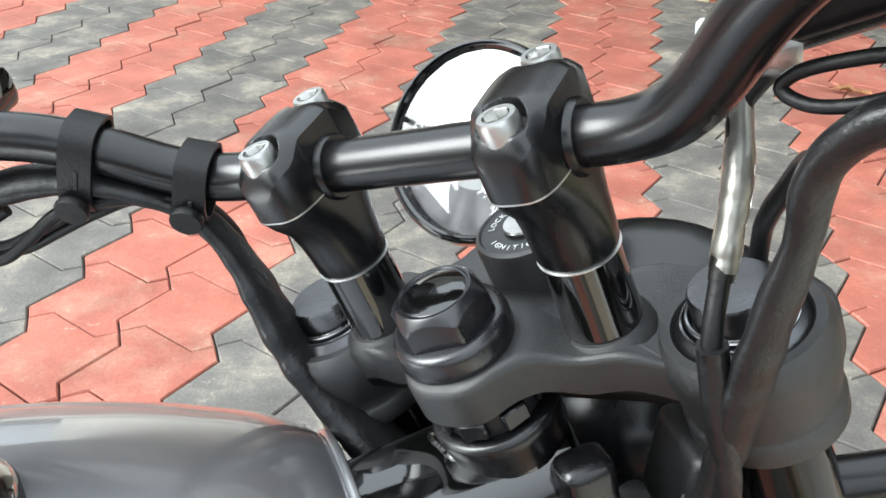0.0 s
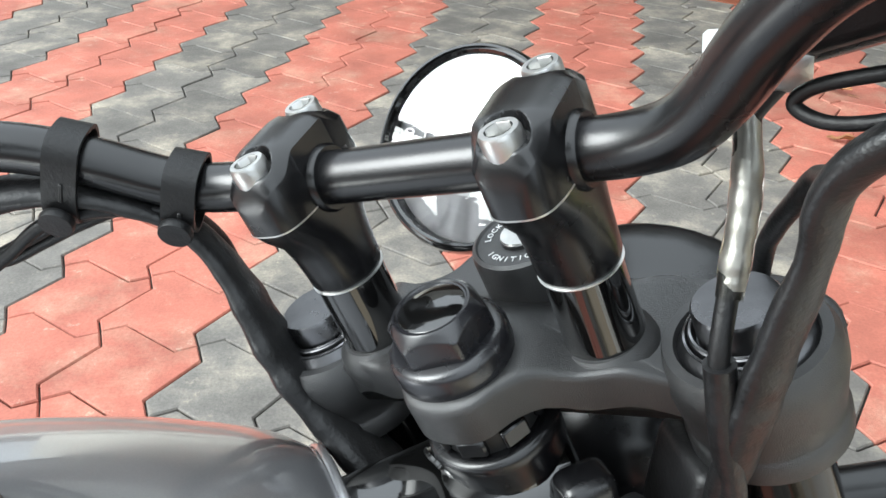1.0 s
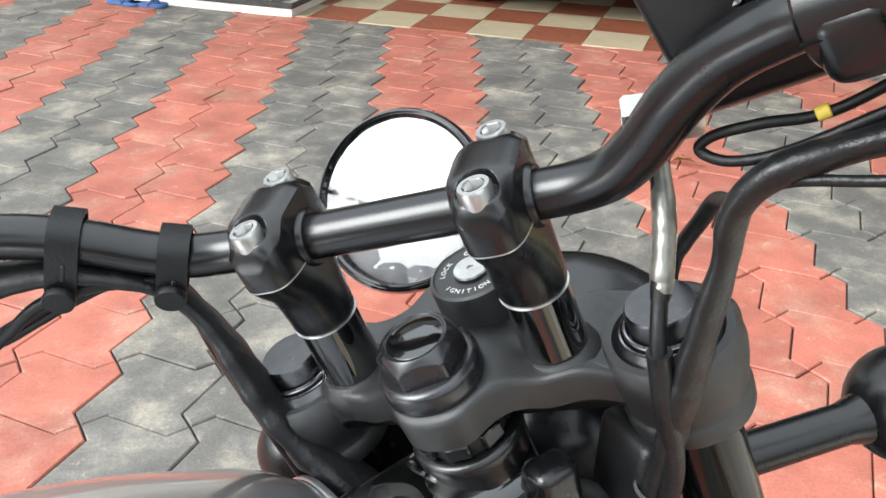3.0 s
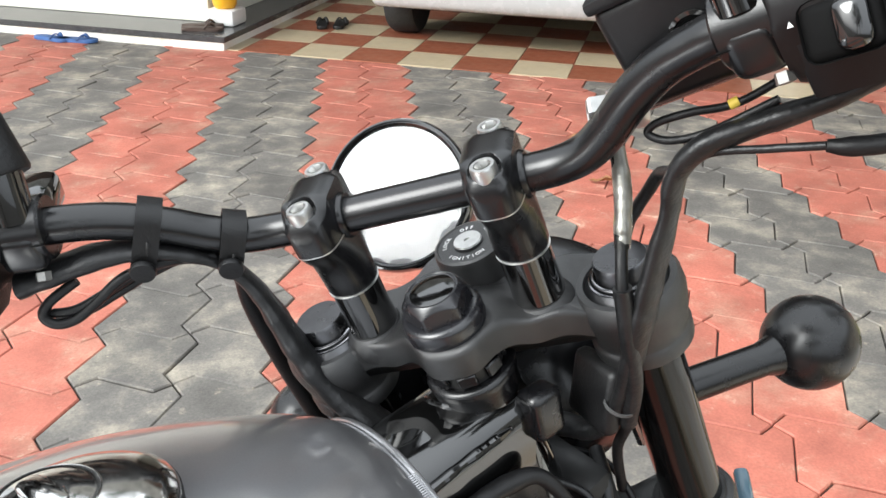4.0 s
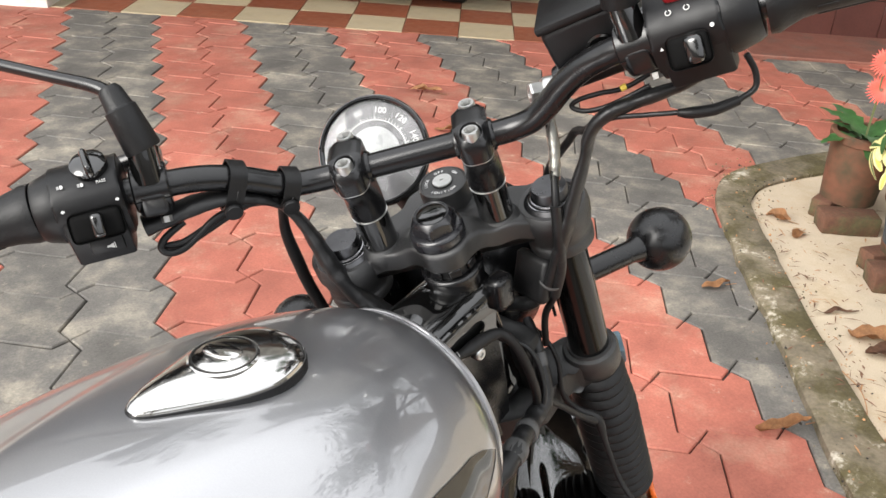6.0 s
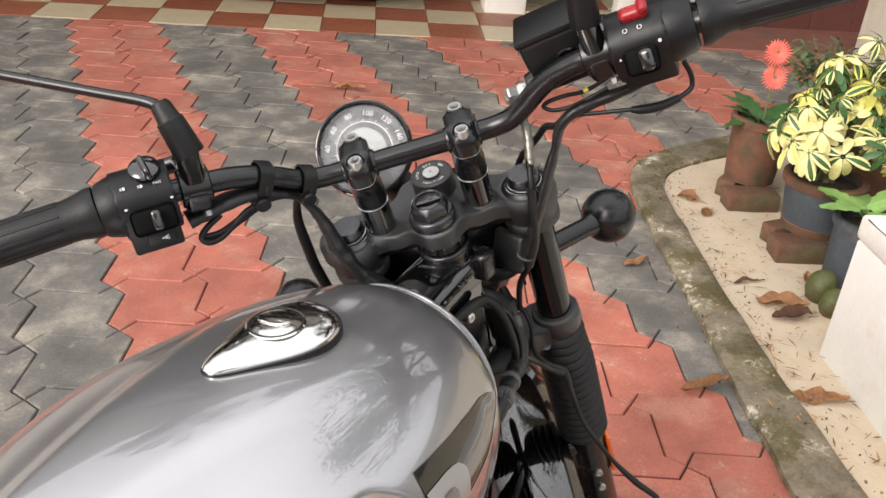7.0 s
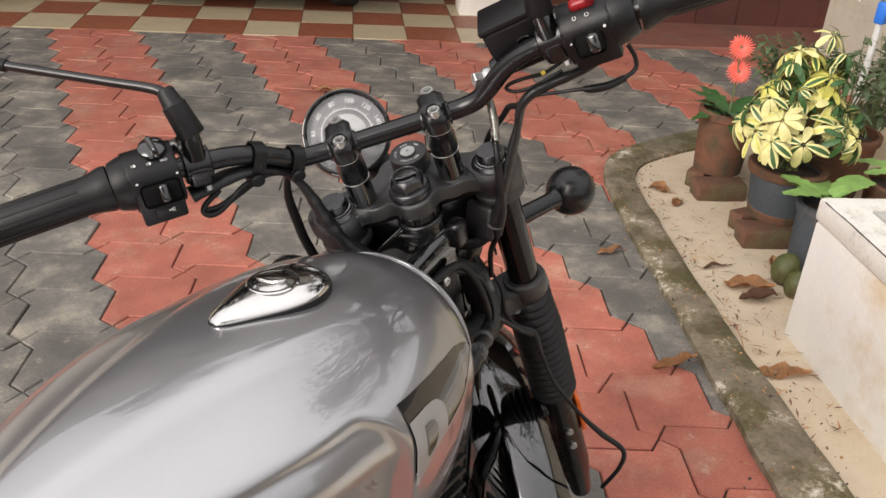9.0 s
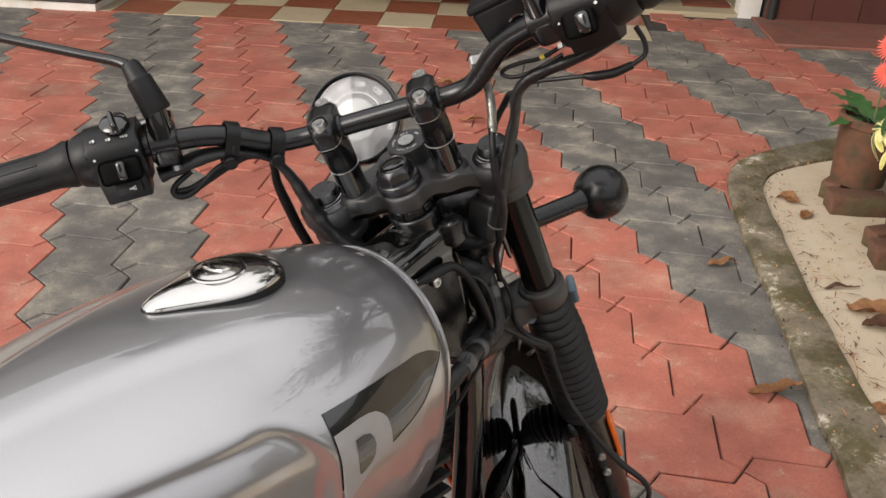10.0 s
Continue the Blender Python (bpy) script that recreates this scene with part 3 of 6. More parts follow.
# ---- low white tank wall beside the sand ----
C1 = Vector((1.738, 0.628, 0))
BOX = Matrix(((E1.x, E2.x, 0, C1.x), (E1.y, E2.y, 0, C1.y), (0, 0, 1, 0), (0, 0, 0, 1)))
low = thing("low_wall", "low white lime-washed masonry block with a grey cement top", "wall", BOX, kind="structure")
bm = rbox(1.3, 1.9, 0.40, 0.012, 2, m=pose(0.65, -0.95, 0.19))
part("body", bm, WHITE_WALL, low, BOX)
bm = rbox(1.31, 1.91, 0.07, 0.012, 2, m=pose(0.650, -0.950, 0.425))
part("coping", bm, COPING, low, BOX, "stained white coping")
part("crack", tube([(-0.0035 + 0.004 * noise.noise(Vector((k * 1.7, 0, 0))), -0.03 - 0.062 * k, 0.4575 + 0.002 * noise.noise(Vector((0, k * 1.3, 0)))) for k in range(30)], 0.0017, 6, 3, wob=0.6), JOINT, low, BOX)
bm = rbox(1.1, 1.71, 0.02, 0.004, 1, m=pose(0.645, -0.95, 0.455))
part("top", bm, CEMENT_TOP, low, BOX, "grey cement screed top")


# ---- pots ----
def pot(name, label, x, y, z, r_top, r_bot, h, mat, rim=0.02, group=""):
    at = pose(x, y, z)
    t = thing(name, label, "plant pot", at, group)
    w = 0.012
    bm = lathe([(r_bot, 0), (r_bot + (r_top - r_bot) * 0.6, h * 0.55), (r_top - 0.004, h - rim * 1.6), (r_top + 0.006, h - rim * 1.4), (r_top + 0.008, h - 0.004), (r_top + 0.003, h),
                (r_top - w, h), (r_top - w - 0.004, h - 0.04), (0, h - 0.042)], 40)
    for v in bm.verts:
        v.co += Vector((1, 1, 0)) * 0.004 * noise.noise(v.co * 9)
    part("body", bm, mat, t, at)
    if mat is GREY_POT and r_top > 0.1:
        part("worn_rim", lathe([(r_top + 0.0075, h - rim * 1.5), (r_top + 0.0105, h - rim * 1.1), (r_top + 0.0105, h - 0.004), (r_top + 0.004, h + 0.002), (r_top - w - 0.002, h + 0.001), (r_top - w - 0.003, h - 0.02)], 40, caps=False), TERRACOTTA, t, at, "rim worn to bare terracotta")
        part("worn_foot", lathe([(r_bot - 0.01, -0.0005), (r_bot + 0.003, 0.0), (r_bot + 0.0075, 0.030), (r_bot + 0.005, 0.033)], 40, caps=False), TERRACOTTA, t, at, "foot worn to bare terracotta")
    bm = lathe([(r_top - w - 0.002, h - 0.045), (r_top - w - 0.004, h - 0.03), (r_top * 0.5, h - 0.02), (0, h - 0.018)], 24)
    for v in bm.verts:
        v.co.z += 0.008 * noise.noise(v.co * 60)
    part("soil", bm, SOIL, t, at, "dark potting soil")
    return t


def brick(x, y, z, rz, label, s=(0.22, 0.1, 0.07)):
    bm = rbox(*s, 0.008, 2)
    for v in bm.verts:
        v.co += 0.006 * Vector((noise.noise(v.co * 20), noise.noise(v.co * 20 + Vector((5, 0, 0))), noise.noise(v.co * 20 + Vector((0, 5, 0)))))
    return tagged(part("brick", bm, BRICK, at=pose(x, y, z + s[2] / 2, 0, 0, rz)), label, "brick", "bricks under the pots")


def schefflera(x, y, z, height, spread, seed):
    """Umbrella plant: whorls of cream-yellow leaflets with green hearts on thin stems."""
    rnd = random.Random(seed)
    at = pose(x, y, z)
    t = thing("umbrella_plant", "variegated umbrella plant with cream-yellow and green leaflets", "plant", at)
    stems, leaves = bmesh.new(), bmesh.new()
    for k in range(98):
        a = rnd.uniform(0, 2 * math.pi)
        e = rnd.random() ** 0.62
        hgt = height * (0.10 + 0.90 * (1 - 0.80 * e ** 1.6) * rnd.uniform(0.5, 1.0))
        tip = Vector((math.cos(a) * spread * e, math.sin(a) * spread * e, hgt))
        if k < 26:
            tube([(rnd.uniform(-0.03, 0.03), rnd.uniform(-0.03, 0.03), -0.03), (tip.x * 0.35, tip.y * 0.35, hgt * 0.5), tip], [0.007, 0.004, 0.002], 6, 4, bm=stems)
        axis = (Vector((tip.x, tip.y, 0)) * 1.9 + Vector((rnd.uniform(-0.12, 0.12), rnd.uniform(-0.12, 0.12), 0.16 + 0.35 * (hgt / height)))).normalized()
        n = rnd.choice((6, 7, 8))
        green = rnd.random() < 0.34
        fresh = not green and hgt > 0.55 * height and rnd.random() < 0.55
        big = rnd.uniform(0.85, 1.2) * (0.85 if green else 1.0)
        o = axis.orthogonal().normalized()
        for i in range(n):
            q = Matrix.Rotation(2 * math.pi * i / n + rnd.uniform(-0.2, 0.2), 3, axis) @ o
            dirn = (q + axis * rnd.uniform(-0.5, 0.2)).normalized()
            heart = 1 if green or rnd.random() < 0.2 else 2 if fresh or rnd.random() < 0.3 else 0
            leaf_blade(leaves, tip + q * 0.008, dirn, axis, rnd.uniform(0.052, 0.072) * big, rnd.uniform(0.024, 0.032) * big, rnd.uniform(0.3, 1.0),
                       heart, 7, edge=None if green and rnd.random() < 0.7 else 2 if fresh else 0, blunt=1.6)
    part("stem", stems, STEM, t, at)
    part("foliage", leaves, [LEAF_YELLOW, LEAF, LEAF_LIME], t, at, smooth=False)
    return t


def gerbera(x, y, z, seed):
    rnd = random.Random(seed)
    at = pose(x, y, z)
    t = thing("gerbera_plant", "gerbera with two coral-red flowers on thin stalks", "plant", at)
    bm = bmesh.new()
    for k in range(17):
        a = rnd.uniform(0, 2 * math.pi)
        dirn = Vector((math.cos(a), math.sin(a), rnd.uniform(0.35, 1.3)))
        L = rnd.uniform(0.12, 0.2)
        leaf_blade(bm, (0.01 * math.cos(a), 0.01 * math.sin(a), 0), dirn, (0, 0, 1), L, L * 0.38, rnd.uniform(0.35, 0.7), 0, 12, ruffle=0.5)
    part("foliage", bm, LEAF, t, at, smooth=False)
    for (fx, fy, fz) in GERBERA_FLOWERS:
        top = Vector((fx, fy, fz))
        part("stalk", tube([(0, 0, 0), (fx * 0.3, fy * 0.3, fz * 0.5), top], [0.0035, 0.0028, 0.0028], 8, 6), STEM, t, at)
        bm = bmesh.new()
        nrm = (Vector((-0.75, -0.55, 0.38))).normalized()
        o = nrm.orthogonal().normalized()
        for ring, (cnt, L) in enumerate(((26, 0.045), (24, 0.038), (18, 0.024))):
            for i in range(cnt):
                q = Matrix.Rotation(2 * math.pi * (i + 0.5 * ring) / cnt, 3, nrm) @ o
                leaf_blade(bm, top + nrm * 0.002 * ring + q * 0.006, q + nrm * (0.08 + 0.14 * ring), nrm, L * rnd.uniform(0.9, 1.08), 0.0056, 0.1, 0, 3)
        fl = part("flower", bm, PETAL, t, at, "coral-red daisy flower", smooth=False)
        bm = lathe([(0.009, 0), (0.008, 0.004), (0, 0.006)], 14, m=between(top, top + nrm))
        part("flower_heart", bm, DRY_LEAF_DARK, fl, at)
    return t


def leafy(x, y, z, seed, name, label, mat, count, L, w, up=(0.3, 1.2), bend=(0.3, 0.8)):
    rnd = random.Random(seed)
    at = pose(x, y, z)
    t = thing(name, label, "plant", at)
    bm = bmesh.new()
    for k in range(count):
        a = 2 * math.pi * k / count * 2.4 + rnd.uniform(-0.4, 0.4)
        dirn = Vector((math.cos(a), math.sin(a), rnd.uniform(*up)))
        l = L * rnd.uniform(0.7, 1.1)
        leaf_blade(bm, (0.012 * math.cos(a), 0.012 * math.sin(a), rnd.uniform(0, 0.03)), dirn, (0, 0, 1), l, l * w, rnd.uniform(*bend), 0, 14, ruffle=0.35 if w > 0.3 else 0.0, blunt=1.7 if w > 0.3 else 1.0)
    part("foliage", bm, mat, t, at, smooth=False)
    return t


def bushy(x, y, z, seed, name, label, mat, count, height, spread, L):
    """A loose shrub: thin stems with many small leaves."""
    rnd = random.Random(seed)
    at = pose(x, y, z)
    t = thing(name, label, "plant", at)
    st, lv = bmesh.new(), bmesh.new()
    for k in range(count):
        a, e = rnd.uniform(0, 2 * math.pi), rnd.random() ** 0.6
        tip = Vector((math.cos(a) * spread * e, math.sin(a) * spread * e, height * rnd.uniform(0.45, 1.0) * (1 - 0.3 * e)))
        mid = Vector((tip.x * 0.3, tip.y * 0.3, tip.z * 0.55))
        tube([(0, 0, -0.02), mid, tip], [0.004, 0.003, 0.0012], 5, 3, bm=st)
        for i in range(9):
            s = rnd.uniform(0.3, 1.0)
            p = mid.lerp(tip, s)
            b = rnd.uniform(0, 2 * math.pi)
            leaf_blade(lv, p, (math.cos(b), math.sin(b), rnd.uniform(-0.3, 0.8)), (0, 0, 1), L * rnd.uniform(0.6, 1.2), L * 0.36, rnd.uniform(0.1, 0.6), 0, 4)
    part("stem", st, STEM, t, at)
    part("foliage", lv, mat, t, at, smooth=False)
    return t


POT_A, POT_B = (2.515, 1.455), (2.335, 1.055)
brick(2.409, 1.362, 0.0, -32.5, "old red brick lying under the gerbera pot", (0.206, 0.10, 0.075))
brick(2.496, 1.505, 0.0, 17.5, "old red brick end under the gerbera pot", (0.22, 0.076, 0.075))
brick(2.210, 1.016, 0.0, -34.6, "old chipped brick under the grey pot", (0.192, 0.10, 0.075))
brick(2.300, 1.120, 0.0, -12, "mossy brick end under the grey pot", (0.20, 0.072, 0.075))
pot("plant_pot", "weathered terracotta pot with a gerbera, on bricks", *POT_A, 0.074, 0.113, 0.096, 0.256, TERRACOTTA)
pot("plant_pot", "grey-blue painted pot with an umbrella plant, on bricks", *POT_B, 0.074, 0.132, 0.104, 0.20, GREY_POT)
GERBERA_FLOWERS = ((0.0, 0.01, 0.28), (0.005, 0.0, 0.185))
gerbera(*POT_A, 0.30, 5)
schefflera(*POT_B, 0.26, 0.53, 0.225, 8)
pot("plant_pot", "bright terracotta pot behind the umbrella plant", 2.80, 1.12, 0.0, 0.15, 0.11, 0.30, TERRACOTTA)
bushy(2.80, 1.12, 0.28, 3, "shrub", "loose dull-green shrub in a terracotta pot", LEAF_GREY, 22, 0.5, 0.26, 0.06)
pot("plant_pot", "dark grey pot with a broad-leaved seedling beside the low wall", 2.215, 0.825, 0.0, 0.092, 0.08, 0.24, GREY_POT)
leafy(2.215, 0.825, 0.22, 11, "leafy_plant", "light green broad-leaved plant in a dark pot", LEAF_LIGHT, 11, 0.14, 0.56, (0.9, 2.4), (0.6, 1.2))
pot("plant_pot", "terracotta pot with broad green leaves", 2.55, 0.72, 0.0, 0.14, 0.11, 0.28, TERRACOTTA)
leafy(2.55, 0.72, 0.26, 12, "leafy_plant", "light green broad-leaved plant in a terracotta pot", LEAF_LIGHT, 9, 0.16, 0.46, (0.5, 1.4), (0.4, 0.8))
pot("plant_pot", "small terracotta pot by the boundary wall", 3.25, 1.65, 0.0, 0.12, 0.09, 0.22, TERRACOTTA)
bushy(3.25, 1.65, 0.2, 15, "shrub", "low variegated shrub by the boundary wall", LEAF_GREY, 24, 0.36, 0.26, 0.06)
pot("plant_pot", "terracotta pot with tall spear leaves", 3.05, 0.85, 0.0, 0.13, 0.1, 0.25, TERRACOTTA)
leafy(3.05, 0.85, 0.22, 18, "spear_plant", "snake plant with tall stiff spear-shaped leaves", LEAF, 10, 0.55, 0.1, (2.0, 5.0), (0.0, 0.1))
bushy(3.35, 1.25, 0.0, 21, "shrub", "wiry grey-green shrub against the boundary wall", LEAF_GREY, 30, 0.75, 0.3, 0.07)
# garden tap on a white standpipe
at = pose(3.14, 1.25, 0)
tap = thing("garden_tap", "white plastic standpipe with a blue tap by the wall", "tap", at)
part("pipe", tube([(0.14, 0.07, 0), (0.07, 0.035, 0.32), (0.0, 0.0, 0.66)], 0.014, 12, 4), WHITE_PLASTIC, tap, at)
part("tap_body", rbox(0.045, 0.045, 0.09, 0.01, 2, m=pose(0, 0, 0.70)), BLUE_PLASTIC, tap, at, "blue plastic tap body")
part("spout", tube([(0, 0, 0.74), (-0.03, 0.02, 0.765), (-0.08, 0.06, 0.762), (-0.09, 0.065, 0.742)], 0.008, 12, 5), BOLT, tap, at, "metal spout")

# green coconuts beside the pots
for cx, cy, s in ((2.015, 0.805, 0.72), (1.965, 0.73, 0.62)):
    bm = bmesh.new()
    bmesh.ops.create_icosphere(bm, subdivisions=3, radius=0.065 * s)
    for v in bm.verts:
        v.co.z *= 1.25
        v.co += v.normal * 0.006 * noise.noise(v.co * 22)
    tagged(part("coconut", bm, COCONUT, at=pose(cx, cy, 0.075 * s, 10, 14, 30)), "green coconut husk lying on the sand", "coconut", "coconuts")


def fallen_leaf(x, y, z, rz, L, w, mat, label, curl=0.5, tilt=4, seed=0):
    bm = bmesh.new()
    leaf_blade(bm, (-L / 2, 0, 0), (1, 0, 0.05), (0, 0, 1), L, w, -0.06, 0, 9, fold=curl)
    for v in bm.verts:
        v.co += Vector((0.3, 0.5, 1.0)) * 0.016 * noise.noise(v.co * 30 + Vector((seed, 0, 0)))
        v.co.z = max(v.co.z + 0.006, 0.001)
    tube([(L / 2 - 0.01, 0, 0.006), (L / 2 + 0.03, 0.006, 0.004)], [0.0016, 0.001], 5, 3, bm=bm)
    bmesh.ops.solidify(bm, geom=list(bm.faces), thickness=0.0008)
    tagged(part("fallen_leaf", bm, mat, at=pose(x, y, z, tilt, 0, rz)), label, "leaf", "fallen leaves")


fallen_leaf(1.30, 0.70, 0.008, -18, 0.15, 0.03, DRY_LEAF, "curled tan dry leaf on the red paving", 1.3, seed=1)
fallen_leaf(1.53, 0.50, 0.006, -40, 0.17, 0.05, DRY_LEAF, "flat orange-brown dry leaf at the kerb edge", 0.2, seed=2)
fallen_leaf(1.86, 0.84, 0.007, -55, 0.16, 0.06, DRY_LEAF, "crumpled brown dry leaf on the sand", 0.9, seed=3)
fallen_leaf(1.83, 0.78, 0.007, -30, 0.13, 0.05, DRY_LEAF_DARK, "crumpled dark brown dry leaf on the sand", 0.9, seed=4)
fallen_leaf(1.87, 1.00, 0.008, -22, 0.13, 0.012, DRY_LEAF_DARK, "thin dry twig-like leaf on the sand", 0.3, seed=5)
fallen_leaf(2.24, 1.52, 0.008, -70, 0.09, 0.05, DRY_LEAF, "small dry leaf in the corner of the sand bed", 0.8, seed=6)
fallen_leaf(2.20, 1.40, 0.008, 10, 0.07, 0.04, DRY_LEAF, "small dry leaf on the sand", 0.8, seed=7)
fallen_leaf(1.66, 1.27, 0.006, -20, 0.09, 0.03, DRY_LEAF, "small dry leaf on the grey paving", 0.8, seed=8)
fallen_leaf(1.56, 2.72, 0.006, -35, 0.14, 0.03, DRY_LEAF, "curled orange dry leaf on the grey paving", 0.9, seed=9)
fallen_leaf(1.718, 3.213, 0.006, -50, 0.16, 0.035, DRY_LEAF, "curled orange dry leaf on the red paving", 0.9, seed=21)
fallen_leaf(2.06, 0.87, 0.008, 40, 0.1, 0.05, DRY_LEAF, "crumpled dry leaf beside the coconuts", 0.9, seed=10)
bm = tube([(1.46, 0.60, 0.02), (1.53, 0.63, 0.02), (1.60, 0.70, 0.02), (1.63, 0.78, 0.02)], 0.0014, 6, 6)
tagged(part("grass_stem", bm, DRY_LEAF), "thin dry grass stem lying across the kerb", "grass stem")

# crumbs of leaf litter and grit
rnd = random.Random(77)
bm = bmesh.new()
for k in range(420):
    s = rnd.random()
    p = Vector(INNER[4]).lerp(Vector(INNER[9]), rnd.random()) + Vector((0.82, -0.573)) * rnd.uniform(-0.16, 0.6) * rnd.random()
    a = rnd.uniform(0, 6.28)
    leaf_blade(bm, (p.x, p.y, 0.016 if (p.x - 1.735) * 0.82 - (p.y - 0.91) * 0.573 > 0.02 else 0.029), (math.cos(a), math.sin(a), 0.1), (0, 0, 1), rnd.choice((0.006, 0.009, 0.014, 0.03, 0.05)) * rnd.uniform(0.7, 1.2), rnd.uniform(0.0015, 0.007), 0.1, rnd.choice((0, 0, 1)), 2)
tagged(part("leaf_litter", bm, [DRY_LEAF_DARK, DRY_LEAF], smooth=False), "crumbs of dry leaf litter on the sand and kerb", "litter", kind="stuff")


# grit and chips of cement along both edges of the kerb
rnd = random.Random(31)
bm = bmesh.new()
lines = [[p for p in smooth_path([(x, y, 0) for x, y in q], 6)] for q in (OUTER, INNER)]
for k in range(520):
    q = rnd.choice(lines)
    i = rnd.randrange(12, len(q) - 13)
    p = q[i].lerp(q[i + 1], rnd.random()) + Vector((rnd.gauss(0, 0.035), rnd.gauss(0, 0.035), 0))
    r = rnd.choice((0.0015, 0.002, 0.003, 0.0045)) * rnd.uniform(0.7, 1.3)
    m = pose(p.x, p.y, 0.027 + r * 0.2, rnd.uniform(0, 360), rnd.uniform(0, 360), rnd.uniform(0, 360))
    vs = [bm.verts.new(m @ (Vector(v) * r * rnd.uniform(0.7, 1.3))) for v in ((1, 0, 0), (-1, 0, 0), (0, 1, 0), (0, -1, 0), (0, 0, 0.8), (0, 0, -0.8))]
    mi = rnd.choice((0, 0, 1, 2))
    for a in (0, 1):
        for b in (2, 3):
            for c in (4, 5):
                bm.faces.new((vs[a], vs[b], vs[c])).material_index = mi
tagged(part("grit", bm, [CEMENT, JOINT, DRY_LEAF], smooth=False), "grit and cement chips scattered along the kerb", "grit", kind="stuff")


# ---- things on the porch ----
car = thing("car", "white car parked in the porch", "car", HOUSE @ pose(1.63, 0.2, 0))
CAR = HOUSE @ pose(1.63, 0.2, 0)
bm = rbox(1.72, 3.7, 0.5, 0.12, 4, m=pose(0, 2.05, 0.56), taper=0.97)
part("body", bm, CAR_PAINT, car, CAR)
bm = rbox(1.66, 0.5, 0.16, 0.06, 3, m=pose(0, 0.42, 0.33))
part("bumper", bm, CAR_PAINT, car, CAR, "white front bumper")
bm = rbox(1.36, 3.2, 0.52, 0.2, 4, m=pose(0, 2.3, 1.02), taper=0.82)
part("cabin", bm, GLOSS, car, CAR, "dark glazed cabin")
bm = rbox(1.5, 3.3, 0.12, 0.02, 1, m=pose(0, 2.1, 0.26))
part("underbody", bm, CAR_UNDER, car, CAR, "black plastic underbody")
for wx in (-0.73, 0.73):
    for wy in (0.72, 3.2):
        m = CAR @ pose(wx, wy, 0.3, 0, 90, 0)
        w = part("wheel", lathe([(0.19, -0.08), (0.28, -0.095), (0.298, -0.07), (0.3, 0), (0.298, 0.07), (0.28, 0.095), (0.19, 0.08)], 40), TYRE, car, m, "black tyre")
        part("rim", lathe([(0.19, -0.06), (0.12, -0.07), (0, -0.075), (0, 0.075), (0.12, 0.07), (0.19, 0.06)], 24), BOLT, w, m, "steel rim")

at = HOUSE @ pose(-0.16, 0.36, 0.085)
stool = thing("plinth_block", "white plastic block on the granite step", "block", at)
part("body", rbox(0.2, 0.2, 0.1, 0.02, 2, m=pose(0, 0, 0.05)), WHITE_PLASTIC, stool, at)
bm = lathe([(0.06, 0), (0.075, 0.02), (0.08, 0.07), (0.072, 0.1), (0.066, 0.1), (0.06, 0.03), (0, 0.02)], 28)
tagged(part("bowl", bm, YELLOW_PLASTIC, at=HOUSE @ pose(-0.16, 0.36, 0.187)), "yellow plastic bowl on the white block", "bowl")


def slipper(m, mat, strap, label):
    t = thing("slipper", label, "slipper", m, "slippers by the steps")
    sole = rounded([(-0.035, -0.11), (0.0, -0.13), (0.033, -0.11), (0.03, -0.03), (0.043, 0.06), (0.03, 0.115), (-0.01, 0.128), (-0.042, 0.09), (-0.035, 0.0)], 4)
    part("sole", slab(sole, 0, 0.022, 0.006), mat, t, m)
    part("strap", tube([(-0.04, 0.01, 0.015), (-0.02, 0.045, 0.045), (0.0, 0.07, 0.028), (0.022, 0.045, 0.046), (0.04, 0.01, 0.015)], 0.009, 10, 5, flat=0.5), strap, t, m)


slipper(HOUSE @ pose(-0.20, 0.12, 0.086, 0, 0, -72), BROWN_LEATHER, BROWN_LEATHER, "brown leather slipper on the granite step")
slipper(HOUSE @ pose(-0.24, 0.2, 0.086, 0, 0, -60), BROWN_LEATHER, BROWN_LEATHER, "brown leather slipper on the granite step")
slipper(HOUSE @ pose(-1.12, -0.10, 0.004, 0, 0, -95), BLUE_RUBBER, BLUE_RUBBER, "blue rubber slipper on the paving by the step")
slipper(HOUSE @ pose(-0.95, -0.09, 0.004, 0, 0, -80), BLUE_RUBBER, BLUE_RUBBER, "blue rubber slipper on the paving by the step")
slipper(HOUSE @ pose(0.30, 0.86, 0.008, 0, 0, 20), DARK, DARK, "black slipper on the porch tiles")
slipper(HOUSE @ pose(0.42, 0.90, 0.008, 0, 0, 10), DARK, DARK, "black slipper on the porch tiles")

# ---- motorcycle ----
# two working frames: BK follows the leaning bike (x right, y ahead), ST the turned fork and bars (x along the bars, z up the fork)
def axes(x, y, z, o):
    return Matrix(((x[0], y[0], z[0], o[0]), (x[1], y[1], z[1], o[1]), (x[2], y[2], z[2], o[2]), (0, 0, 0, 1)))


HEAD = Vector((0.031, 0.319, 1.026))
bh, bl = radians(17), radians(5)
fwd, left = Vector((math.cos(bh), math.sin(bh), 0)), Vector((-math.sin(bh), math.cos(bh), 0))
BK = axes(-left * math.cos(bl) + Vector((0, 0, math.sin(bl))), fwd, Vector((0, 0, math.cos(bl))) + left * math.sin(bl), HEAD)
zs = Vector((-0.3918, -0.0335, 0.9185)).normalized()
xs = Vector((0.8146, -0.4797, 0.33))
xs = (xs - zs * xs.dot(zs)).normalized()
ST = axes(xs, zs.cross(xs), zs, HEAD)
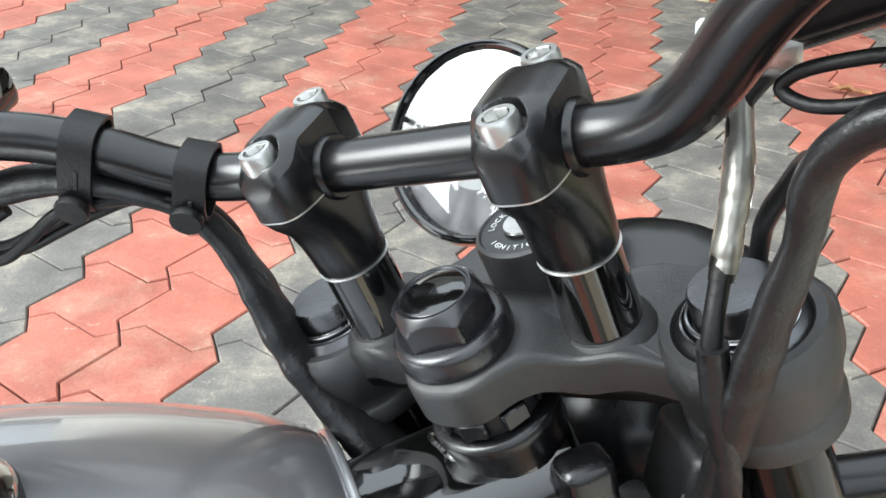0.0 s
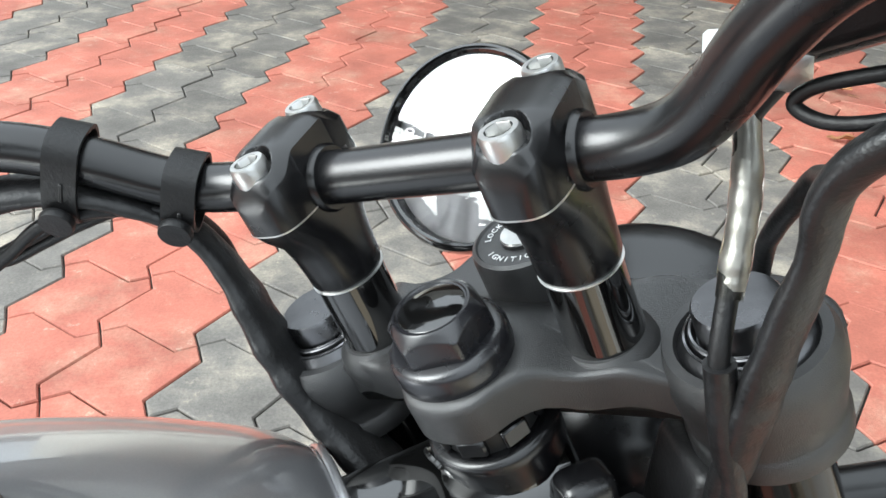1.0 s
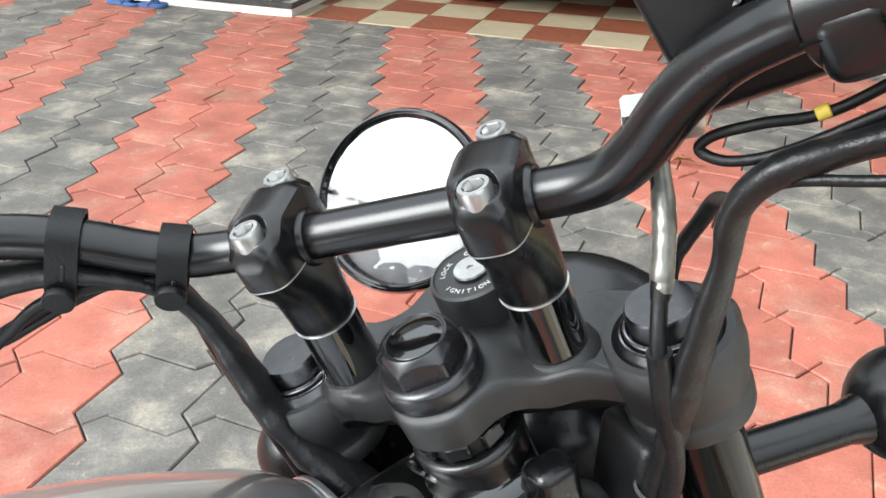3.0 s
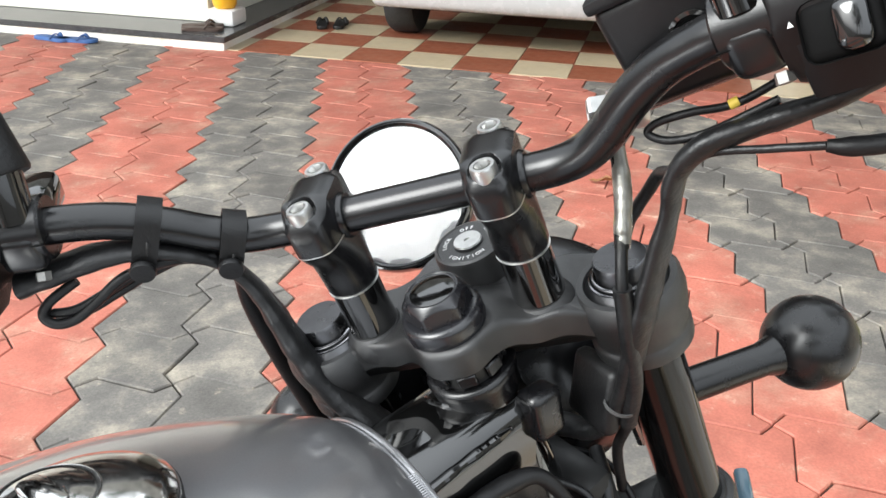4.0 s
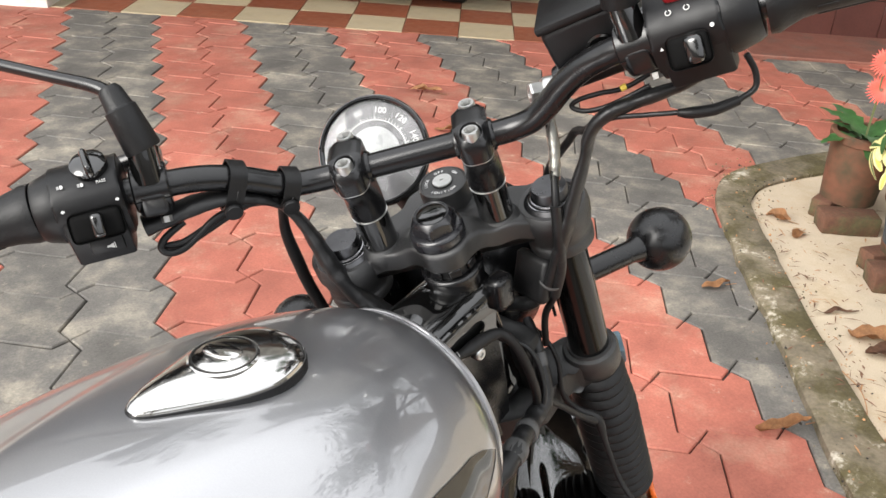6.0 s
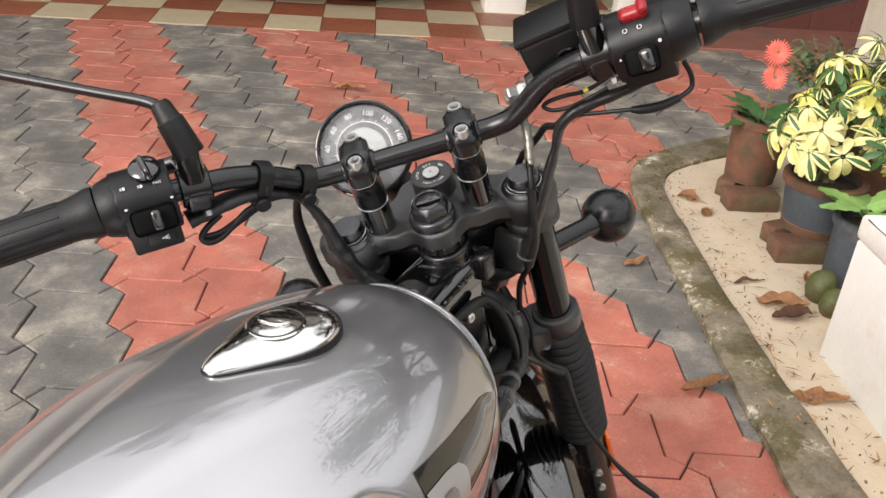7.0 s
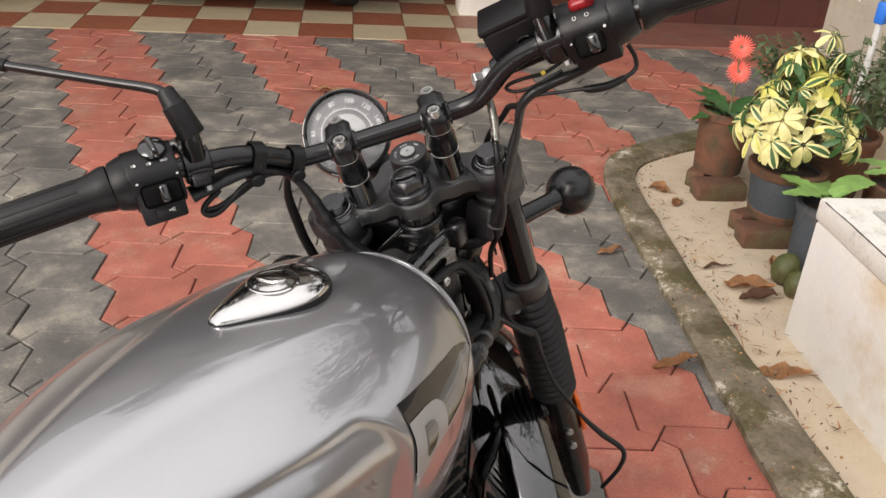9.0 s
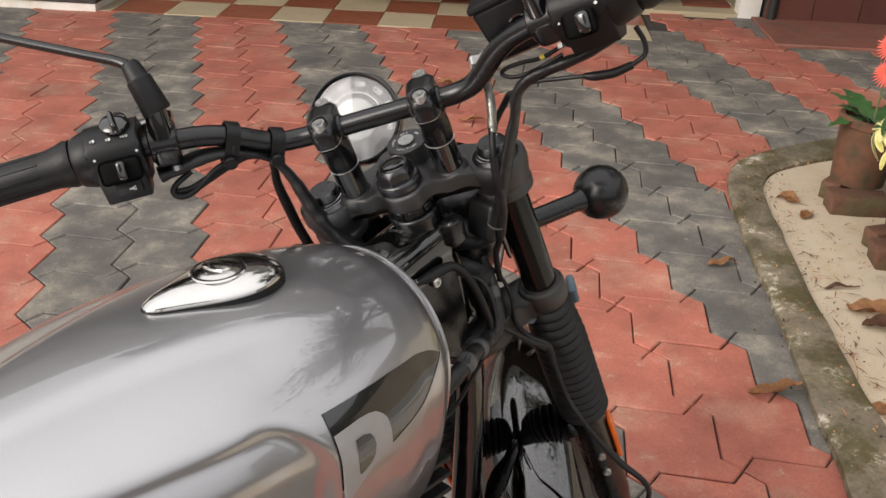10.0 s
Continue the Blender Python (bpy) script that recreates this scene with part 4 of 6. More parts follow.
# FK follows the fork tubes: origin between the fork caps, z up the tubes
fz = Vector((-0.012, 0.018, 1.0)).normalized()
fx = (Vector((1, 0, 0)) - fz * fz.x).normalized()
FKL = axes(fx, fz.cross(fx), fz, Vector((0.0030, 0.0297, -0.0325)))

bike = thing("motorcycle", "parked grey and black motorcycle with its bars on full lock", "motorcycle", pose(0.15, 0.25, 0))


def st(name, bm, mat, parent=None, label="", **k):
    return part(name, bm, mat, parent or bike, ST, label, **k)


def bk(name, bm, mat, parent=None, label="", **k):
    return part(name, bm, mat, parent or bike, BK, label, **k)


def mirror_pts(pts):
    return [(-x, y, z) for x, y, z in pts]


# top yoke
half = [(0.0, -0.029), (0.014, -0.0255), (0.024, -0.014), (0.034, -0.005), (0.046, 0.0), (0.062, 0.004), (0.085, 0.008), (0.107, 0.005), (0.126, 0.015), (0.135, 0.036), (0.130, 0.058), (0.108, 0.072),
        (0.08, 0.066), (0.058, 0.058), (0.040, 0.066), (0.028, 0.086)]
outline = half + [(0.0, 0.096)] + [(-x, y) for x, y in half[:0:-1]]
outline = rounded(outline, 4)


def ease(a, b, v):
    k = min(1.0, max(0.0, (v - a) / (b - a)))
    return k * k * (3 - 2 * k)


def yoke_drop(x, y):
    """The yoke is highest at the stem and steps down to the fork eyes."""
    r = math.hypot(x, y)
    return 0.011 * ease(0.024, 0.05, r) + 0.011 * ease(0.060, 0.088, abs(x))


bm = bmesh.new()
levels = [(1.0, -0.0185), (1.0, -0.0035), (0.985, -0.001), (0.96, 0.0)] + [(k / 12, 0.0) for k in range(11, 0, -1)]
rings = []
for q, dz in levels:
    rings.append([bm.verts.new((x * q, 0.03 + (y - 0.03) * q, -0.027 + dz - yoke_drop(x * q, 0.03 + (y - 0.03) * q))) for x, y in outline])
for a, b in zip(rings, rings[1:]):
    for k in range(len(a)):
        bm.faces.new((a[k], a[(k + 1) % len(a)], b[(k + 1) % len(a)], b[k]))
bm.faces.new(rings[-1])
bm.faces.new(rings[0])
yoke = st("top_yoke", bm, CAST, label="black powder-coated cast top yoke", flat_angle=50)
for s in (-1, 1):
    fm = FKL @ pose(s * 0.1, 0, 0.04)
    bm = lathe([(0.0215, -0.1000), (0.0300, -0.0998), (0.0314, -0.0985), (0.0316, -0.0900), (0.0306, -0.0884), (0.0300, -0.0868), (0.0312, -0.080), (0.0330, -0.070), (0.0338, -0.062), (0.0330, -0.055), (0.0305, -0.0505), (0.0265, -0.0505), (0.0255, -0.053), (0.02, -0.053)], 44, m=fm)
    st("fork_clamp", bm, CAST, yoke)
    st("cap_ring", lathe([(0.0262, -0.054), (0.0228, -0.0490), (0.0215, -0.0470), (0.0200, -0.049), (0.0200, -0.0455), (0.0185, -0.0445), (0.0175, -0.046), (0.0175, -0.054)], 40, m=fm), ANODISED, yoke, "machined ring round the fork cap")
    # two thin bright rings stand in for the narrow highlights on the cap ring
    for rr_ in (0.0189, 0.0216):
        st("bright_edge", lathe([(rr_ - 0.0004, -0.05), (rr_ - 0.0004, -0.0444 if rr_ < 0.02 else -0.0468), (rr_ + 0.0005, -0.0447 if rr_ < 0.02 else -0.0471), (rr_ + 0.0005, -0.05)], 40, m=fm), BEZEL, yoke, "thin bright ring painted as the highlight on the cap ring")
    st("fork_cap", lathe([(0.0168, -0.052), (0.0168, -0.0355), (0.0158, -0.034), (0, -0.034)], 40, m=fm), ANODISED, yoke, "flat dark grey fork cap")

# stem nut
NX = -0.0022
nut = st("stem_nut", lathe([(0.0244, -0.031), (0.0252, -0.0245), (0.0252, -0.0190), (0.0246, -0.0166), (0.0230, -0.0152), (0.0216, -0.0148), (0.014, -0.0146)], 56, m=pose(NX, 0, 0)), NUT, label="black domed stem nut")
bm = bmesh.new()
rings = [[] for _ in range(9)]
for k in range(96):
    a = 2 * math.pi * k / 96
    m_ = (a - 0.3) % (math.pi / 3) - math.pi / 6
    r_hex = min(0.0186 / math.cos(m_), 0.0211)
    z_cut = -0.0052 * (r_hex - 0.0162) / 0.0049
    for ring, (rr, z) in zip(rings, ((r_hex, -0.0150), (r_hex, z_cut - 0.0012), (r_hex - 0.0002, z_cut - 0.0004), (r_hex - 0.0007, z_cut + 0.0004), (0.0168, -0.0006), (0.0161, 0.0), (0.0152, 0.0), (0.0147, -0.0006), (0.0060, -0.0014))):
        ring.append(bm.verts.new((NX + rr * math.cos(a), rr * math.sin(a), z)))
for a, b in zip(rings, rings[1:]):
    for k in range(96):
        bm.faces.new((a[k], a[(k + 1) % 96], b[(k + 1) % 96], b[k]))
bm.faces.new(rings[-1])
hx = st("hexagon", bm, NUT, nut, "black hexagon head", flat_angle=24)
st("nut_disc", lathe([(0.0143, -0.0030), (0.0142, -0.0008), (0.0134, -0.0003), (0.008, 0.0002), (0, 0.0004)], 48, m=pose(NX, 0, 0)), GLOSS, hx, "glossy black disc")

# risers and clamps
BAR_X, BAR_Y, BAR_Z = -0.004, 0.0284, 0.045
SEAM = BAR_Z - 0.004


def oval(a, b, n, z, x0, y0, seg=56):
    out = []
    for k in range(seg):
        t_ = 2 * math.pi * k / seg
        c_, s_ = math.cos(t_), math.sin(t_)
        out.append((x0 + a * math.copysign(abs(c_) ** (2 / n), c_), y0 + b * math.copysign(abs(s_) ** (2 / n), s_), z))
    return out


def loft(rings, bm=None, cap0=True, cap1=True):
    bm = bm or bmesh.new()
    vr = [[bm.verts.new(p) for p in r_] for r_ in rings]
    for a, b in zip(vr, vr[1:]):
        for k in range(len(a)):
            bm.faces.new((a[k], a[(k + 1) % len(a)], b[(k + 1) % len(a)], b[k]))
    if cap0:
        bm.faces.new(vr[0])
    if cap1:
        bm.faces.new(vr[-1])
    return bm


def cap_height(x, y):
    """Top of the clamp cap over its own centre, with round pockets for the two bolts."""
    h = 0.0290 * max(0.0, 1 - abs(y / 0.0325) ** 4.0) ** (1 / 2.2) * (1 - (0.12 + 0.35 * ease(0.010, 0.024, abs(y))) * min(1.0, abs(x / 0.0152)) ** 3)
    for by in (-0.0208, 0.0208):
        d_ = math.hypot(x, y - by)
        if d_ < 0.0099:
            h = min(h, 0.0224) + (h - min(h, 0.0224)) * ease(0.0090, 0.0099, d_)
    return h


for s in (-1, 1):
    x = BAR_X + s * 0.0553
    r = st("riser", loft([oval(rr, rr, 2, z, x, 0.0240 + (z + 0.045) * 0.05, 40) for rr, z in ((0.0170, -0.05), (0.0164, -0.034), (0.0160, -0.024), (0.0158, -0.001))]), GLOSS, label="glossy black handlebar riser tube")
    st("riser_boss", loft([oval(rr, rr * 1.06, 2, z, x + s * dx, 0.0240, 44) for rr, z, dx in ((0.0195, -0.054, 0.001), (0.0205, -0.0465, 0.0015), (0.0196, -0.0415, 0.0010), (0.0181, -0.0385, 0.0003), (0.0166, -0.0362, 0))]), CAST, r)
    # seam ring and parting line are drawn in bright steel
    st("seam_ring", lathe([(0.0158, -0.0004), (0.0169, 0), (0.0169, 0.0005), (0.0158, 0.0009)], 40, m=pose(x, 0.0262, -0.0022)), BOLT, r, "bright seam ring")
    st("riser_cup", loft([oval(a, b, n, z, x, y0) for a, b, n, z, y0 in ((0.0160, 0.0160, 2, -0.0016, 0.0262), (0.0168, 0.0168, 2, 0.0008, 0.0262), (0.0170, 0.0176, 2, 0.008, 0.0265), (0.0168, 0.0190, 2.1, 0.017, 0.0268),
                                                                        (0.0158, 0.0222, 2.4, 0.026, 0.0278), (0.0154, 0.0284, 2.9, 0.034, 0.0284), (0.0151, 0.0318, 3.2, SEAM - 0.0006, 0.0284))]), SATIN, r)
    st("seam_line", loft([oval(0.0153, 0.0321, 3.2, z, x, BAR_Y) for z in (SEAM - 0.0007, SEAM)]), BOLT, r, "bright parting line")
    # clamp cap, ring by ring from its rim to the crown
    bm = bmesh.new()
    rings = [[bm.verts.new((px, py, SEAM)) for px, py, _ in oval(0.0151, 0.0320, 3.2, 0, x, BAR_Y, 160)]]
    for q in [1.0 - 0.02 * k * k / 4 for k in range(1, 4)] + [0.955 - 0.0236 * k for k in range(1, 38)]:
        rings.append([bm.verts.new((px, py, SEAM + cap_height(px - x, py - BAR_Y))) for px, py, _ in oval(0.0151 * q, 0.0320 * q, 2 + 1.2 * q, 0, x, BAR_Y, 160)])
    for a, b in zip(rings, rings[1:]):
        for k in range(160):
            bm.faces.new((a[k], a[(k + 1) % 160], b[(k + 1) % 160], b[k]))
    bm.faces.new(rings[-1])
    cl = st("clamp_cap", bm, SATIN, r, "satin black handlebar clamp cap", flat_angle=55)
    st("collar", lathe([(0.0108, -0.0178), (0.0130, -0.0178), (0.0141, -0.016), (0.0141, 0.016), (0.0130, 0.0178), (0.0108, 0.0178)], 36, m=Matrix.Translation((x, BAR_Y, BAR_Z)) @ pose(0, 0, 0, 0, 90, 0)), SATIN, r)
    for by in (-0.0208, 0.0208):
        bm = lathe([(0.0072, 0.010), (0.0075, 0.0115), (0.0075, 0.0228), (0.0068, 0.0243), (0.0049, 0.0243)], 28, m=pose(x, BAR_Y + by, BAR_Z), caps=False)
        lathe([(0.0049, 0.0243), (0.0045, 0.0238), (0.0043, 0.0175), (0, 0.0170)], 6, m=pose(x, BAR_Y + by, BAR_Z), bm=bm, caps=False)
        st("clamp_bolt", bm, BOLT, cl, "bright socket-head bolt")

# handlebar
BAR_R = [(0.0, BAR_Y, BAR_Z), (0.035, BAR_Y, BAR_Z), (0.070, BAR_Y, BAR_Z), (0.090, 0.0274, 0.0462), (0.107, 0.0227, 0.0512), (0.122, 0.0165, 0.0618), (0.138, 0.0085, 0.0775), (0.155, 0.0010, 0.0908), (0.172, -0.0062, 0.1005), (0.192, -0.0145, 0.1085), (0.245, -0.0295, 0.1215), (0.33, -0.052, 0.136), (0.44, -0.080, 0.150)]
BAR_RIGHT = [(x, y + 0.0095 * ease(0.09, 0.16, x), z + 0.0065 * ease(0.09, 0.16, x)) for x, y, z in BAR_R]
bars = st("handlebar", tube([(x + BAR_X, y, z) for x, y, z in mirror_pts(BAR_R[:0:-1]) + BAR_RIGHT], 0.0110, 32, 8), SATIN, label="satin black tubular handlebar")


def bar_frame(s, x, lift=0.0):
    """A pose on the bar at x metres from the middle, its x axis outwards along the bar on side s, z up."""
    pts = smooth_path([Vector(p) for p in (BAR_R if s < 0 else BAR_RIGHT)], 8)
    xv = [p.x for p in pts]
    k = max(1, min(len(pts) - 2, int(np.searchsorted(xv, x))))
    c = pts[k - 1].lerp(pts[k], (x - xv[k - 1]) / max(1e-6, xv[k] - xv[k - 1]))
    d = (pts[k + 1] - pts[k - 1]).normalized()
    if s < 0:
        c, d = Vector((-c.x, c.y, c.z)), Vector((-d.x, d.y, d.z))
    c.x += BAR_X
    ex = d if s > 0 else -d
    ez = Vector((0, 0, 1))
    ey = ez.cross(ex).normalized()
    ez = ex.cross(ey)
    return axes(ex, ey, ez, c)


# grips
for s in (-1, 1):
    m = bar_frame(s, 0.345) @ pose(0, 0, 0, 0, 90 * s, 0)
    bm = lathe([(0.0235, -0.062), (0.0240, -0.056), (0.0215 if s > 0 else 0.0225, -0.050), (0.0180 if s > 0 else 0.0203, -0.040), (0.0172 if s > 0 else 0.0196, -0.030), (0.0172 if s > 0 else 0.0196, 0.075), (0.0172, 0.081), (0.019, 0.083), (0.019, 0.088), (0.0165, 0.090), (0.0165, 0.104), (0.013, 0.108)], 32, m=m)
    g = st("grip", bm, RUBBER, bars, "black rubber grip")
    for k in range(10):
        a = 2 * math.pi * k / 10
        st("grip_rib", rbox(0.0012, 0.003, 0.105, 0.0004, 1, m=m @ pose(0, 0, 0, 0, 0, math.degrees(a)) @ pose(0.0172 if s > 0 else 0.0196, 0, 0.022)), RUBBER, g)

# ---- left switch cluster ----
ML = bar_frame(-1, 0.2455)                    # x points to the right of the bike
prof = rounded([(-0.030, -0.004), (-0.029, 0.014), (-0.016, 0.027), (0.006, 0.030), (0.024, 0.021), (0.030, 0.0), (0.024, -0.02), (0.0, -0.03), (-0.022, -0.026)], 4)
SWM = Matrix(((0, 0, 1, 0), (1, 0, 0, 0), (0, 1, 0, 0), (0, 0, 0, 1)))
bm = slab(prof, -0.026, 0.026, 0.003, 2, m=ML @ SWM)
swl = st("switch_housing", bm, PLASTIC, bars, "black plastic left switch housing")
lower = [(-0.0335, -0.005), (-0.030, 0.006), (-0.010, 0.004), (0.012, -0.012), (0.010, -0.036), (-0.010, -0.043), (-0.0285, -0.040)]
st("switch_base", slab(lower, -0.024, 0.022, 0.003, 2, m=ML @ SWM @ pose(0, 0, 0)), PLASTIC, swl)
st("housing_flare", lathe([(0.0238, -0.042), (0.0258, -0.039), (0.0288, -0.029), (0.0290, -0.024)], 36, m=ML @ pose(0, 0, 0, 0, 90, 0)), PLASTIC, swl)


def face_mark(name, bm, mat, m, parent, label=""):
    bmesh.ops.transform(bm, matrix=m, verts=bm.verts)
    return st(name, bm, mat, parent, label)


FLs = ML @ pose(0, -0.0275, 0.010, 60, 0, 0)
# no hollow is cut: a black panel paints the recess shade
face_mark("switch_recess", rbox(0.041, 0.024, 0.006, 0.0055, 3), SHADE_BLACK, FLs @ pose(0.002, -0.014, 0.0014), swl, "raised black panel painted as the shaded recess of the turn-signal switch")
face_mark("turn_switch", join(rbox(0.026, 0.004, 0.004, 0.0015, 2, m=pose(0, -0.001, 0.0022)), rbox(0.0095, 0.019, 0.014, 0.0035, 3, m=pose(0, 0, 0.007))), GLOSS, FLs @ pose(0.004, -0.014, 0.0), swl, "turn-signal thumb slider")
face_mark("horn_button", rbox(0.026, 0.014, 0.006, 0.002, 2), PLASTIC, ML @ pose(0.003, -0.0325, -0.0235, 84, 0, 0), swl, "black horn button")
bm = slab([(-0.0045, -0.0011), (-0.0015, -0.0011), (0.0026, -0.0030), (0.0026, 0.0030), (-0.0015, 0.0011), (-0.0045, 0.0011)], 0, 0.0005)
rbox(0.0008, 0.0072, 0.0005, 0.0, m=pose(0.0038, 0, 0.0002), bm=bm)
face_mark("horn_symbol", bm, WHITE_MARK, ML @ pose(0.006, -0.0358, -0.0232, 84, 0, 0) @ Matrix.Scale(0.75, 4), swl, "white horn symbol")
face_mark("light_knob", lathe([(0.0135, -0.003), (0.0145, 0.004), (0.0138, 0.008), (0.010, 0.0105), (0, 0.0112)], 32), GLOSS, ML @ pose(0.007, -0.003, 0.0285, 16, 0, 0), swl, "round black light switch knob")
face_mark("knob_bar", rbox(0.0075, 0.031, 0.011, 0.0035, 3, taper=0.7), GLOSS, ML @ pose(0.007, -0.008, 0.0390, 16, 0, 8), swl)
TOPL = ML @ pose(0, -0.0185, 0.0265, 38, 0, 0)
st("pass_marking", text_mesh("PASS", 0.0035, TOPL @ pose(0.014, -0.0015, 0.0008)), WHITE_MARK, swl, "white PASS lettering", smooth=False)


def beam_symbol(m, parent):
    bm = bmesh.new()
    ring = [(0.0016 + 0.0014 * math.cos(a), 0.0022 * math.sin(a)) for a in (math.pi * (k / 8 - 0.5) for k in range(9))]
    ring += [(-0.0002, 0.0022), (-0.0002, -0.0022)][:2]
    slab(ring, 0, 0.0003, bm=bm)
    m = m @ Matrix.Scale(0.68, 4)
    for k in (-1, 0, 1):
        rbox(0.0028, 0.0006, 0.0004, 0, m=pose(-0.0024, 0.0014 * k, 0.0001), bm=bm)
    face_mark("beam_symbol", bm, WHITE_MARK, m, parent, "white headlamp symbol")


beam_symbol(TOPL @ pose(-0.016, 0.001, 0.0008), swl)
beam_symbol(TOPL @ pose(-0.001, -0.001, 0.0008), swl)
for mx in (-0.017, 0.02):
    sg = 1 if mx > 0 else -1
    face_mark("arrow_symbol", slab([(0.0024 * sg, 0), (0, 0.0022 ), (0, 0.0009), (-0.0018 * sg, 0.0009), (-0.0018 * sg, -0.0009), (0, -0.0009), (0, -0.0022)][::sg], 0, 0.0004), WHITE_MARK, FLs @ pose(mx * 1.1, 0.0015, 0.0035) @ Matrix.Scale(0.72, 4), swl, "white turn arrow")

# ---- right switch cluster ----
MR = bar_frame(1, 0.2345)
swr = st("switch_housing", slab(prof, -0.026, 0.026, 0.003, 2, m=MR @ SWM), PLASTIC, bars, "black plastic right switch housing")
lower_r = [(-0.030, -0.005), (-0.028, 0.004), (-0.010, 0.004), (0.020, -0.008), (0.020, -0.034), (-0.004, -0.042), (-0.024, -0.034)]
st("switch_base", slab(lower_r, -0.022, 0.026, 0.003, 2, m=MR @ SWM), PLASTIC, swr)
st("housing_flare", lathe([(0.0295, 0.024), (0.0295, 0.03), (0.026, 0.045), (0.0235, 0.05)], 36, m=MR @ pose(0, 0, 0, 0, 90, 0)), PLASTIC, swr)
FR = MR @ pose(0, -0.0275, 0.010, 60, 0, 0)
# a black panel paints the shade of the start switch hollow
face_mark("switch_recess", rbox(0.031, 0.025, 0.006, 0.0055, 3), SHADE_BLACK, FR @ pose(0.0, -0.012, 0.0012), swr, "raised black panel painted as the shaded recess of the start switch")
face_mark("start_switch", rbox(0.014, 0.021, 0.014, 0.005, 3), GLOSS, FR @ pose(0.004, -0.012, 0.003), swr, "glossy black start switch")
bm = rbox(0.026, 0.014, 0.013, 0.005, 3)
rbox(0.010, 0.016, 0.009, 0.004, 2, m=pose(0.009, 0, 0.006, 0, -18, 0), bm=bm)
face_mark("kill_switch", bm, RED_PLASTIC, MR @ pose(0.002, -0.006, 0.032, 15, 0, 0), swr, "red engine stop switch")
TOPR = MR @ pose(0, -0.0185, 0.0265, 38, 0, 0)
face_mark("hazard_symbol", slab([(-0.0013, -0.0011), (0.0013, -0.0011), (0, 0.0013)], 0, 0.0004), WHITE_MARK, FR @ pose(-0.018, -0.006, 0.0033), swr, "white warning triangle")
face_mark("dot_symbol", lathe([(0.0016, 0), (0.0016, 0.0004), (0, 0.0004)], 16), WHITE_MARK, FR @ pose(0.019, 0.0005, 0.0033), swr, "white dot")
for kx in (-0.008, 0.005):
    bm = bmesh.new()
    tube([(0.0019 * math.cos(a), 0.0019 * math.sin(a), 0) for a in (math.radians(d_) for d_ in range(110, 431, 40))], 0.00045, 6, 3, bm=bm)
    face_mark("run_symbol", bm, WHITE_MARK, TOPR @ pose(kx, -0.002, 0.0006), swr, "white circular arrow")

# lever perches with the mirror stems
def perch(s, x):
    m = bar_frame(s, x)
    p = st("lever_perch", lathe([(0.0115, -0.0145), (0.0176, -0.0145), (0.0190, -0.0130), (0.0190, 0.0130), (0.0176, 0.0145), (0.0115, 0.0145)], 40, m=m @ pose(0, 0, 0, 0, 90, 0)), SATIN, bars, "glossy black lever perch")
    st("perch_arm", rbox(0.026, 0.045, 0.022, 0.006, 2, m=m @ pose(0, 0.024, 0.004)), GLOSS, p)
    st("perch_block", rbox(0.0260, 0.026, 0.026, 0.007, 4, m=m @ pose(0, -0.0070, -0.0065)), SATIN, p)
    st("split_line", rbox(0.0294, 0.0385, 0.0009, 0.0003, 1, m=m @ pose(0, -0.0004, -0.001)), SHADE_BLACK, p)
    st("pinch_bolt", lathe([(0.0045, 0), (0.0045, 0.005), (0.0028, 0.0055), (0, 0.0045)], 6, m=m @ pose(0.006, -0.0135, -0.0215, 150, 0, 0)), CRIMP, p, "steel pinch bolt")
    st("mirror_boss", tube([m @ Vector((0, -0.006, 0.010)), m @ Vector((0, -0.003, 0.0245)), m @ Vector((0, 0.001, 0.039))], [0.0120, 0.0114, 0.0110], 28, 4), GLOSS, p)
    return m


mL = perch(-1, 0.2030)
JL = Vector((-0.2045, 0.0028, 0.1860))
b0 = mL @ Vector((0.002, 0.000, 0.036))
mir = st("mirror_stem", tube([b0 - (JL - b0) * 0.1, b0.lerp(JL, 0.5), JL - Vector((0.002, 0.0015, 0.003)), (-0.214, 0.008, 0.194), (-0.26, 0.030, 0.207), (-0.338, 0.066, 0.229), (-0.41, 0.100, 0.249)], [0.006, 0.006, 0.006, 0.0055, 0.0050, 0.0050, 0.0050], 14, 6), SATIN, label="black tubular mirror stem")
st("rubber_boot", lathe([(0.0135, -0.002), (0.0145, 0.0), (0.0128, 0.034), (0.0118, 0.0345), (0.0110, 0.036), (0.0095, 0.049), (0.0068, 0.053)], 28, m=between(b0, JL)), RUBBER, mir, "black rubber boot")
a_, b_ = Vector((-0.362, 0.0773, 0.2357)), Vector((-0.41, 0.100, 0.249))
st("stem_sleeve", lathe([(0.006, 0), (0.0068, 0.001), (0.0072, (b_ - a_).length), (0.005, (b_ - a_).length + 0.001)], 20, m=between(a_, b_)), RUBBER, mir)

mR = perch(1, 0.1980)
r0 = mR @ Vector((0, 0.000, 0.036))
r1 = r0 + Vector((0.0, 0.018, 0.075))
mir = st("mirror_stem", tube([r0 - (r1 - r0) * 0.1, r0.lerp(r1, 0.5), r1, r1 + Vector((0.03, 0.02, 0.02)), r1 + Vector((0.1, 0.05, 0.035))], [0.006, 0.006, 0.006, 0.005, 0.005], 14, 6), GLOSS, label="black tubular mirror stem")
st("rubber_boot", lathe([(0.0135, -0.002), (0.0145, 0.0), (0.0128, 0.036), (0.0118, 0.0365), (0.0110, 0.038), (0.0095, 0.062), (0.0068, 0.066)], 28, m=between(r0, r1)), RUBBER, mir, "black rubber boot")

